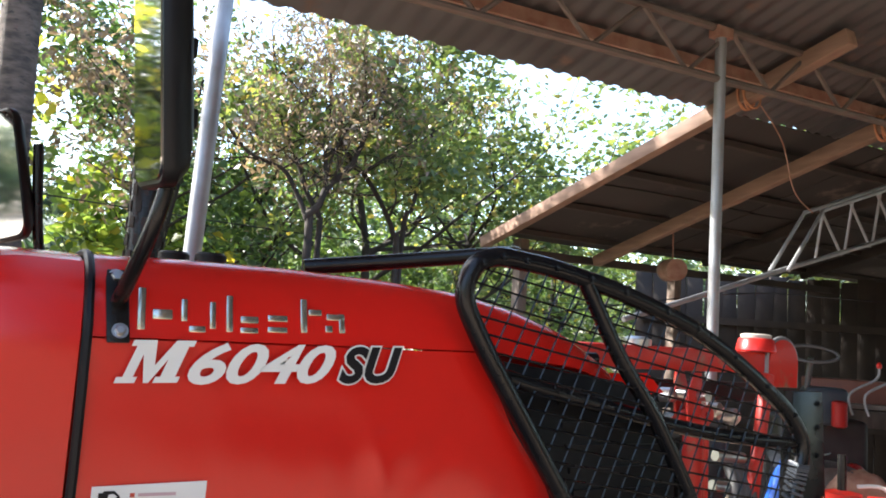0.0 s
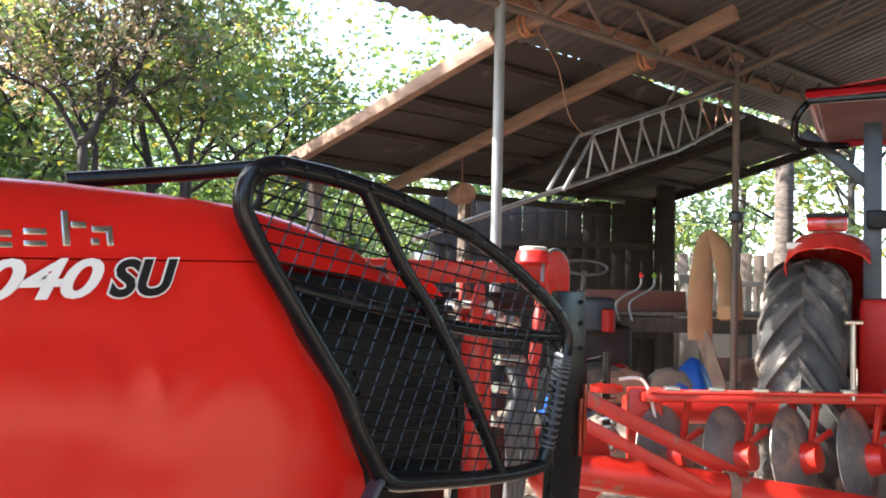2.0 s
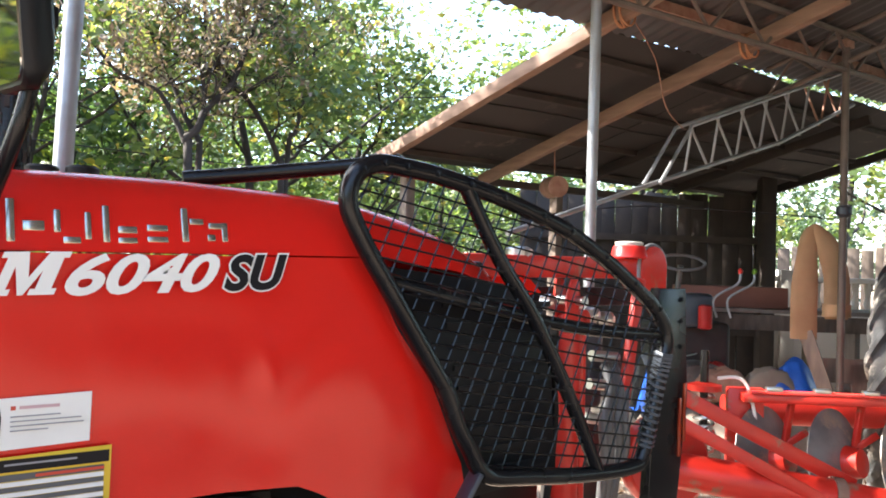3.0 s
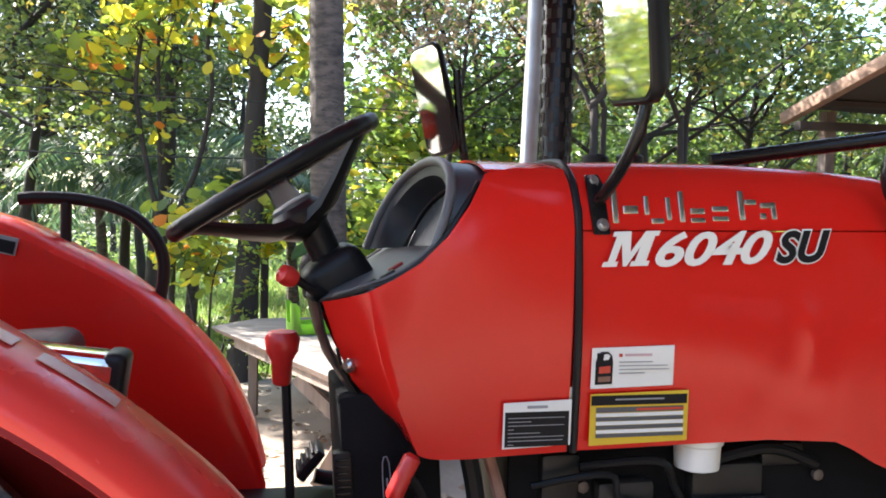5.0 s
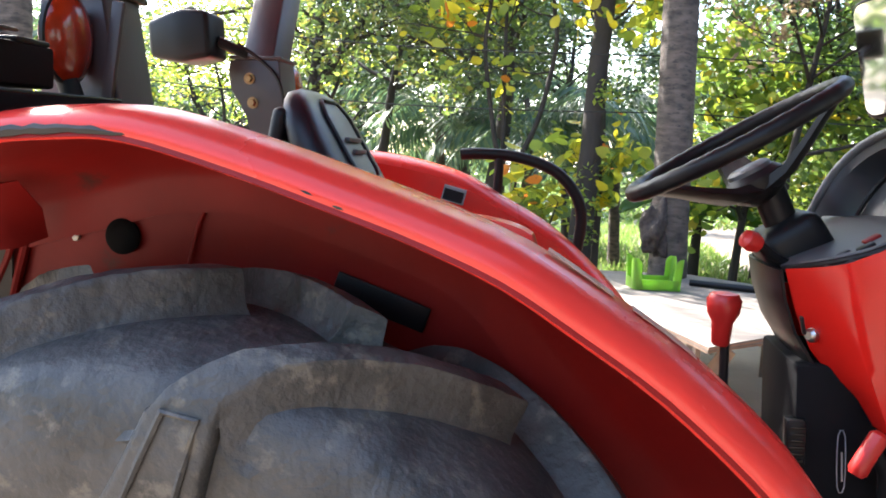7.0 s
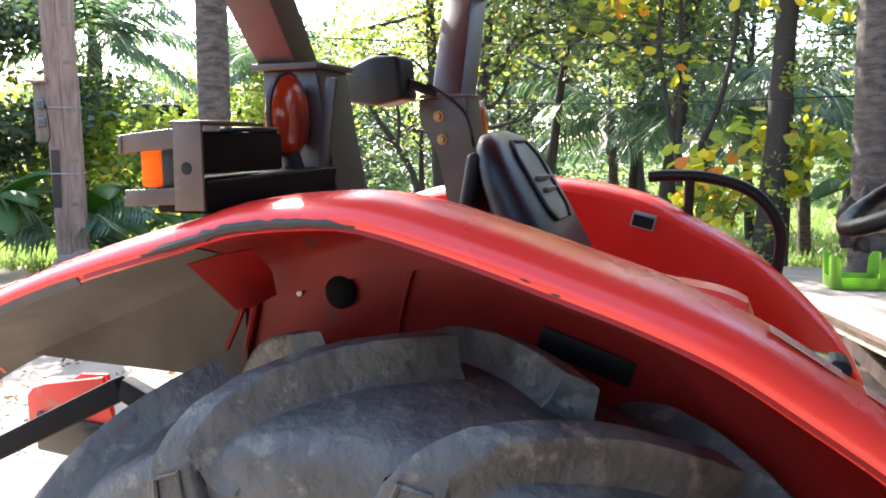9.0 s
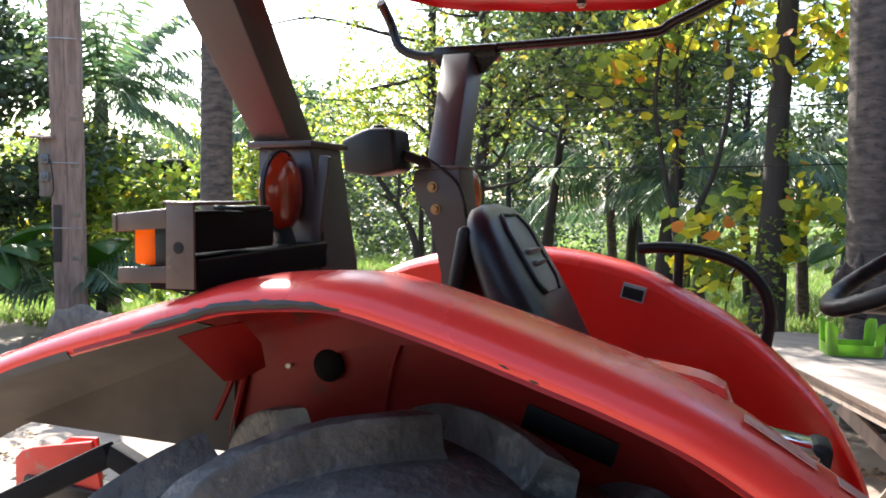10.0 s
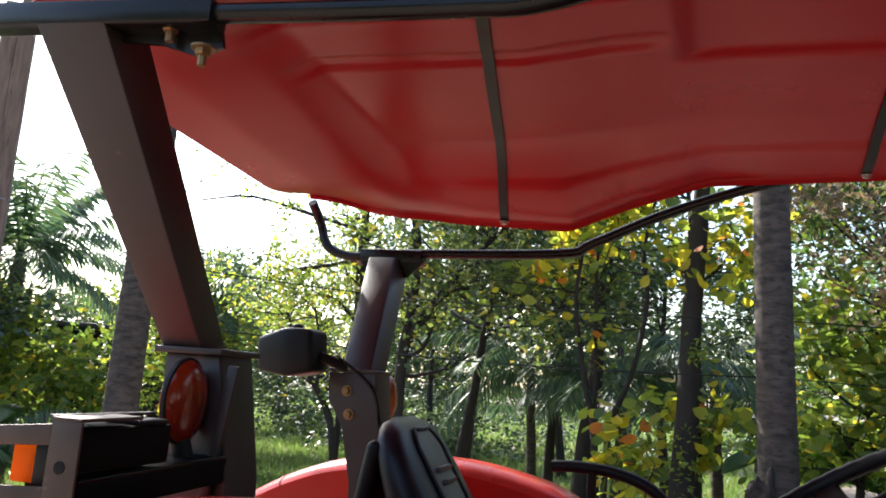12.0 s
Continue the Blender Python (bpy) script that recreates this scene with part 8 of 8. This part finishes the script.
fork_tree((3.35, 5.0), 29, [
    ([(3.30, 5.0), (3.30, 5.0, 2.30), (3.27, 5.0, 2.49), (3.35, 4.95, 2.59), (3.42, 4.95, 2.77), (3.59, 4.9, 2.96), (3.65, 4.9, 3.09), (3.76, 4.85, 3.45), (3.95, 4.8, 4.1)], 0.042),
    ([(3.27, 5.0, 2.47), (3.21, 5.05, 2.64), (3.08, 5.1, 2.87), (2.95, 5.1, 2.92), (2.72, 5.15, 3.02), (2.45, 5.2, 3.35)], 0.027),
    ([(3.43, 5.1), (3.43, 5.1, 2.25), (3.42, 5.1, 2.52), (3.30, 5.1, 2.70), (3.21, 5.15, 2.96), (3.02, 5.2, 3.4), (2.9, 5.2, 4.0)], 0.032),
    ([(3.36, 4.97, 2.62), (3.42, 5.0, 2.82), (3.38, 5.0, 3.22), (3.40, 5.0, 3.6), (3.34, 5.1, 4.3)], 0.026),
], "dry", 0.06, 8000, "half-bare forked tree with dry hanging brown leaves", droop=1.0, narrow=0.3)
fork_tree((4.25, 5.3), 41, [
    ([(4.32, 5.3), (4.30, 5.3, 2.25), (4.26, 5.3, 2.48), (4.13, 5.25, 2.68), (3.90, 5.2, 2.95), (3.70, 5.2, 3.12), (3.4, 5.1, 3.5)], 0.034),
    ([(4.35, 5.35), (4.38, 5.35, 2.45), (4.46, 5.35, 2.75), (4.54, 5.35, 3.12), (4.66, 5.35, 3.75), (4.7, 5.4, 4.5)], 0.03),
], "mid", 0.09, 5200, "slim green tree with spreading stems")
tree((2.3, 6.6), 5.0, 0.055, 30, "dry", 0.075, 3800, "half-bare tree with hanging brown leaves", ((0.4, 4), (0.6, 4)), 2, spread=0.24, droop=0.6)
tree((4.6, 6.6), 5.0, 0.085, 31, "mid", 0.095, 7500, "leafy green tree behind the lean-to", ((0.25, 5), (0.5, 6)), 2, spread=0.27)
tree((6.3, 7.4), 4.8, 0.09, 32, "mid", 0.10, 8000, "leafy green tree behind the lean-to", ((0.25, 5), (0.5, 6)), 2, spread=0.31)
tree((3.6, 9.0), 4.8, 0.09, 33, "dark", 0.12, 6500, "dark-leaved tree in the grove", ((0.25, 5), (0.5, 6)), 2, spread=0.33)
tree((8.6, 8.6), 4.6, 0.09, 34, "mid", 0.12, 6500, "leafy tree behind the shed", ((0.2, 5), (0.5, 6)), 2, spread=0.45)
tree((11.5, 6.5), 5.0, 0.09, 35, "mid", 0.15, 5600, "leafy tree beyond the fence", ((0.2, 5), (0.5, 6)), 2, spread=0.45)
tree((14.0, 3.0), 6.0, 0.09, 36, "mid", 0.14, 7500, "leafy tree beyond the fence", ((0.2, 5), (0.5, 6)), 2, spread=0.45)
tree((15.5, 5.5), 7.0, 0.09, 37, "dark", 0.14, 7500, "dark-leaved tree beyond the fence", ((0.2, 5), (0.5, 6)), 2, spread=0.45)
tree((-9.15, 5.7), 5.6, 0.14, 38, "deep", 0.12, 26000, "dense dark shade tree by the timber pole", ((0.16, 6), (0.34, 7), (0.55, 6)), 2, spread=0.30, length=0.24)
tree((-11.8, 5.6), 7.0, 0.14, 54, "deep", 0.13, 9000, "dense dark shade tree by the timber pole", ((0.2, 6), (0.45, 7)), 2, spread=0.34, length=0.3)
tree((-8.75, 7.1), 2.6, 0.05, 57, "bright", 0.13, 2600, "broad-leaved shrub below the palm", ((0.3, 5), (0.5, 6)), 2, spread=0.26, length=0.34, narrow=0.6)
tree((-7.4, 7.6), 2.2, 0.04, 58, "bright", 0.12, 1500, "broad-leaved shrub below the palm", ((0.3, 4), (0.55, 5)), 2, spread=0.26, length=0.34, narrow=0.6)
tree((-12.5, 10.5), 3.0, 0.06, 39, "bright", 0.13, 4200, "light green tree across the yard", ((0.2, 5), (0.45, 6)), 2, spread=0.42)
tree((-8.6, 11.5), 3.2, 0.06, 55, "bright", 0.12, 4200, "light green tree across the yard", ((0.3, 5), (0.5, 6)), 2, spread=0.36)
tree((-8.7, 13.2), 4.9, 0.10, 56, "palm", 0.10, 6500, "grey-green tree across the grass", ((0.40, 5), (0.58, 6)), 2, spread=0.30, length=0.26)
for k, (x, y, h) in enumerate(((-10.4, 17.0, 4.4), (-5.9, 19.0, 5.0), (-2.0, 16.0, 5.6), (2.4, 21.0, 5.4), (4.5, 14.0, 4.4), (-8.6, 24.0, 6.4), (-4.4, 26.0, 7.0), (-15.5, 22.0, 5.4), (7.5, 17.0, 5.0), (-1.0, 24.0, 7.0))):
    tree((x, y), h, 0.11, 60 + k, "deep", 0.16, 4200, "dark tree standing on the grass", ((0.50, 5), (0.66, 6)), 2, spread=0.44, length=0.40)

# undergrowth as one mass, and the far wood
r = np.random.default_rng(7)
cs = []
for x in np.arange(2.6, 9.5, 0.3):
    for k in range(3):
        cs.append((x + r.uniform(-0.3, 0.3), 6.6 + r.uniform(-0.9, 1.8), r.uniform(0.1, 1.5)))
ub = tagged(leaf_cloud("undergrowth", cs, (0.3, 0.3, 0.28), 9000, 0.09, LEAF["bright"], None, 5), "tangled green undergrowth below the trees", "undergrowth", "", "stuff")
cs = []
for k in range(560):
    a = r.uniform(radians(20), radians(175))
    d = r.uniform(58, 74)
    cs.append((d * math.cos(a), d * math.sin(a), r.uniform(0, 1) ** 0.9 * (8.5 if a < radians(112) else 5.5)))
tagged(leaf_cloud("far_wood", cs, (2.4, 2.4, 0.9), 110000, 0.52, LEAF["deep"], None, 6), "far dark wood beyond the grass", "wood", "", "stuff")
cs = []
for k in range(120):
    a = r.uniform(radians(30), radians(170))
    d = r.uniform(22, 34)
    cs.append((d * math.cos(a), d * math.sin(a), r.uniform(0, 1) ** 1.6 * 1.0))
tagged(leaf_cloud("far_bushes", cs, (0.8, 0.8, 0.4), 15000, 0.16, LEAF["deep"], None, 8), "dark green bushes across the grass", "bushes", "", "stuff")
# bare earth track that crosses the far grass
rows = [[(x, 47.0 + 5.5 * v + 1.2 * noise.noise(Vector((x * 0.12, v, 3))), ground_z(x, 47.0 + 5.5 * v) + 0.05) for v in (0, 0.25, 0.5, 0.75, 1)] for x in range(-52, 30, 2)]
tagged(part("dirt_track", skin(mesh(), rows, 0.02), SOIL), "pale bare earth track across the grass", "track", "", "structure")

# thickets: tall behind the lean-to, low and dark across the grass
cs = [(r.uniform(3.0, 10.5), r.uniform(8.0, 10.5), r.uniform(0.4, 2.9)) for k in range(300)]
tagged(leaf_cloud("thicket", cs, (0.30, 0.3, 0.26), 15000, 0.12, LEAF["dark"], None, 31, 0.25, 0.5, 0.5, 1.5), "dense dark green thicket behind the lean-to", "thicket", "", "stuff")
cs = [(r.uniform(-9.5, 1.5), r.uniform(15.5, 20.5), r.uniform(0.1, 1) ** 1.4 * 0.8) for k in range(50)]
tagged(leaf_cloud("thicket", cs, (0.4, 0.4, 0.20), 3200, 0.14, LEAF["deep"], None, 32, 0.25, 0.5, 0.5, 1.5), "low dark thicket across the grass", "thicket", "", "stuff")
cs = [(r.uniform(2.5, 17), r.uniform(13, 19), r.uniform(0.3, 1) * (5.4 + 1.2 * noise.noise(Vector((k * 0.7, 2, 5))))) for k in range(330)]
hedge = [(r.uniform(-13, -5.2), r.uniform(20, 24), r.uniform(0.05, 1) * (2.9 + 0.9 * noise.noise(Vector((k * 0.7, 6, 5))))) for k in range(110)]
tagged(leaf_cloud("thicket", hedge, (0.5, 0.5, 0.35), 11000, 0.17, LEAF["deep"], None, 34, 0.25, 0.5, 0.5, 1.5), "dark hedge far across the grass", "thicket", "", "stuff")
tagged(leaf_cloud("sunlit_wood", cs, (0.5, 0.5, 0.42), 30000, 0.17, LEAF["dark"], None, 33, 0.25, 0.5, 0.5, 1.2), "sunlit green wood behind the lean-to", "wood", "", "stuff")
# dense wood added out of view: closes the near side, blocks sky, fills mirrors
cs = [(r.uniform(-30, 2), r.uniform(-24, -19), r.uniform(0, 1) ** 0.9 * 5.0) for k in range(420)] + [(r.uniform(-16, -1), r.uniform(-24, -20), r.uniform(4, 9.5)) for k in range(200)] + [(r.uniform(-30, -21), r.uniform(-18, 2), r.uniform(0, 7.5)) for k in range(240)] + [(r.uniform(14.5, 19), r.uniform(-12, 0), r.uniform(0, 5)) for k in range(160)]
tagged(leaf_cloud("added_near_wood", cs, (0.8, 0.7, 0.6), 24000, 0.5, LEAF["dark"], None, 9), "dense dark wood added out of view on the near side of the yard", "wood", "", "stuff")


def grass(name, n, x0, x1, y0, y1, h, seed, label):
    r = np.random.default_rng(seed)
    x, y = r.uniform(x0, x1, n), r.uniform(y0, y1, n)
    z = np.array([ground_z(a, b) for a, b in zip(x, y)])
    a = r.uniform(0, 2 * np.pi, n)
    hh, w = h * r.uniform(0.5, 1.4, n), 0.012 * (h / 0.1)
    lx, ly = r.normal(0, 0.5, n) * hh, r.normal(0, 0.5, n) * hh
    v = np.stack([np.stack([x - np.cos(a) * w, y - np.sin(a) * w, z], 1), np.stack([x + np.cos(a) * w, y + np.sin(a) * w, z], 1), np.stack([x + lx, y + ly, z + hh], 1)], 1).reshape(-1, 3)
    me = bpy.data.meshes.new(name)
    me.vertices.add(3 * n)
    me.vertices.foreach_set("co", v.ravel())
    me.loops.add(3 * n)
    me.loops.foreach_set("vertex_index", np.arange(3 * n))
    me.polygons.add(n)
    me.polygons.foreach_set("loop_start", np.arange(0, 3 * n, 3))
    me.update(calc_edges=True)
    return tagged(link_mesh(name, me, LEAF["grass"], None, "", 180), label, "grass", "", "stuff")


grass("grass", 60000, -14, 3, 6.2, 20, 0.16, 3, "sunlit green grass under the trees")
grass("grass_edge", 30000, -60, 30, 52.5, 60, 0.5, 14, "rough grass beyond the earth track")
grass("grass_far", 60000, -38, 18, 20, 47, 0.30, 4, "sunlit green grass farther off")

# timber pole with a fuse box
tp = thing("timber_pole", (-6.75, 4.95, GROUND), "weathered split timber pole with a fuse box", "pole")
m = pose(-6.78, 4.92, 0, 0, 0, 35)


def pole_plank(x, y, w, d, lo, hi, seed, lean):
    """A rough-sawn upright whose width and faces wander a little."""
    rows = []
    for k in range(41):
        z = lo + (hi - lo) * k / 40
        j = [0.006 * noise.noise(Vector((z * 1.7, seed, q))) for q in range(4)]
        c = x + lean * (hi - z)
        rows.append([m @ Vector(p) for p in ((c - w / 2 + j[0], y - d / 2, z), (c - w / 2 + 0.012 + j[0], y - d / 2 - 0.010, z), (c + w / 2 - 0.012 + j[1], y - d / 2 - 0.010 + j[2], z), (c + w / 2 + j[1], y - d / 2, z), (c + w / 2 + j[1], y + d / 2, z), (c - w / 2 + j[0], y + d / 2 + j[3], z))])
    return skin(mesh(), [row + row[:1] for row in rows])


part("half_pole", pole_plank(-0.078, 0.004, 0.165, 0.12, GROUND - 0.05, 5.5, 2, 0.004), SPLIT_WOOD, tp, "pinkish split timber with a charred patch")
part("half_pole", pole_plank(0.082, -0.014, 0.16, 0.12, GROUND - 0.05, 5.6, 7, 0.004), SPLIT_WOOD, tp)
part("char_mark", box(mesh(), tuple(m @ Vector((-0.09, -0.0745, 1.22))), (0.085, 0.006, 0.62), (0, 1, 35), 0.002), DARK_WOOD, tp, "blackened patch of the timber")
for z in (0.95, 1.42, 1.95, 2.45, 2.85):
    part("notch_block", box(mesh(), tuple(m @ Vector((0.10, -0.083, z))), (0.085, 0.018, 0.045), (0, 0, 35), 0.004), OLD_WOOD, tp)
for z in (1.28, 1.98, 3.3):
    part("wire_tie", tube(mesh(), [m @ Vector((0.01 + 0.185 * math.cos(a), -0.01 + 0.105 * math.sin(a), z)) for a in np.linspace(0, 2 * math.pi, 25)[:-1]], 0.007, 5, True), GALV, tp)
fb = part("fuse_board", box(mesh(), tuple(m @ Vector((-0.20, -0.05, 1.93))), (0.13, 0.03, 0.62), (0, 0, 35), 0.006), OLD_WOOD, tp, "weathered board with fuses and a little roof")
part("board_roof", box(mesh(), tuple(m @ Vector((-0.21, -0.09, 2.26))), (0.22, 0.16, 0.02), (12, 0, 35), 0.004), SPLIT_WOOD, fb)
for z in (1.83, 2.02):
    part("fuse", box(mesh(), tuple(m @ Vector((-0.20, -0.085, z))), (0.085, 0.06, 0.10), (0, 0, 35), 0.010), HOSE_GREY, fb, "grey porcelain fuse")
    part("fuse_cap", box(mesh(), tuple(m @ Vector((-0.20, -0.12, z))), (0.05, 0.03, 0.05), (0, 0, 35), 0.006), GREY_DASH, fb)
part("fuse_lead", tube(mesh(), curve([m @ Vector(p) for p in ((-0.155, -0.08, 2.02), (-0.13, -0.09, 1.9), (-0.12, -0.085, 1.7), (-0.15, -0.08, 1.6))], 5), 0.006, 6), BLACK, fb)


def banana(base, n, size, seed, label):
    """A clump of broad arching blades round a short stem."""
    rng = random.Random(seed)
    x, y = base
    z = ground_z(x, y)
    ob = thing("banana_plant", (x, y, z), label, "plant", "banana plants")
    part("stem", tube(mesh(), [(x, y, z - 0.02), (x + 0.03, y, z + size * 0.6)], [0.09, 0.05], 10), BARK, ob)
    for k in range(n):
        a = 2.4 * k + rng.uniform(-0.4, 0.4)
        d = Vector((math.cos(a), math.sin(a), rng.uniform(0.9, 2.2))).normalized()
        side = Vector((-math.sin(a), math.cos(a), 0))
        p = Vector((x, y, z + size * rng.uniform(0.35, 0.6)))
        rows, L = [], size * rng.uniform(0.8, 1.2)
        for i in range(11):
            t = i / 10
            w = 0.16 * size * math.sin(math.pi * min(0.08 + 0.92 * t, 1)) ** 0.6 if t > 0.12 else 0.012
            up = side.cross(d)
            rows.append([p - side * w + up * w * 0.3, p - side * w * 0.5 + up * w * 0.1, p, p + side * w * 0.5 + up * w * 0.1, p + side * w + up * w * 0.3])
            d = (d + Vector((0, 0, -0.13 - 0.12 * t))).normalized()
            p = p + d * L / 10
        part("leaf", skin(mesh(), rows, 0.003), LEAF["banana"], ob, "", 180)
    return ob


banana((-8.3, 5.0), 9, 1.5, 3, "broad-leaved banana plant by the timber pole")
banana((-7.6, 6.2), 8, 1.3, 4, "broad-leaved banana plant by the timber pole")
banana((-6.0, 6.3), 7, 1.2, 5, "broad-leaved banana plant at the yard's edge")
banana((1.9, 9.6), 8, 1.9, 6, "bright banana plant behind the palms")
banana((2.9, 10.4), 8, 1.9, 7, "bright banana plant behind the palms")
lump("mound", (-5.95, 4.35, 0.12), (0.50, 0.38, 0.42), OLD_WOOD, 21, "brown mound of dry husks at the foot of the pole", "mound")
r = np.random.default_rng(17)
cs = [(r.uniform(-7, 9), r.uniform(-3, 7), 0) for k in range(900)]
cs = [(x, y, ground_z(x, y) + 0.035) for x, y, _ in cs]
tagged(leaf_cloud("leaf_litter", cs, (0.35, 0.35, 0.006), 11000, 0.05, LEAF["litter"], None, 19, 0.0, 0.5, 0.08), "dry brown leaves strewn on the soil", "leaf litter", "", "stuff")
# thin power cables slung between the palms
for z0, z1, z2 in ((2.62, 2.42, 2.62), (2.10, 1.96, 2.1)):
    pts = []
    for k in range(41):
        x = -4.3 + 12.3 * k / 40
        span = (x + 4.3) / 5.35 if x < 1.05 else (x - 1.05) / 6.95
        z = (z0 + (z1 - z0) * span if x < 1.05 else z1 + (z2 - z1) * span) - 0.10 * math.sin(math.pi * min(span, 1))
        pts.append((x, 4.72 + 0.10 * (x + 4.3), z))
    tagged(part("power_cable", tube(mesh(), pts, 0.006, 5), BLACK), "thin black cable slung between the palms", "cable", "cables between the palms")
# low dark outbuilding across the yard
ob = thing("outbuilding", (-13.4, 13.9, GROUND), "low dark outbuilding across the yard", "building")
part("wall", box(mesh(), (-13.4, 13.9, 0.9), (5.0, 3.0, 2.3), (0, 0, 40), 0.02), DARK_WOOD, ob)
part("roof", box(mesh(), (-13.4, 13.9, 2.15), (5.6, 3.5, 0.10), (-7, 0, 40), 0.02), FIBRE, ob)
part("door", box(mesh(), (-12.45, 12.75, 0.75), (0.9, 0.05, 1.8), (0, 0, 40), 0.01), OLD_WOOD, ob)
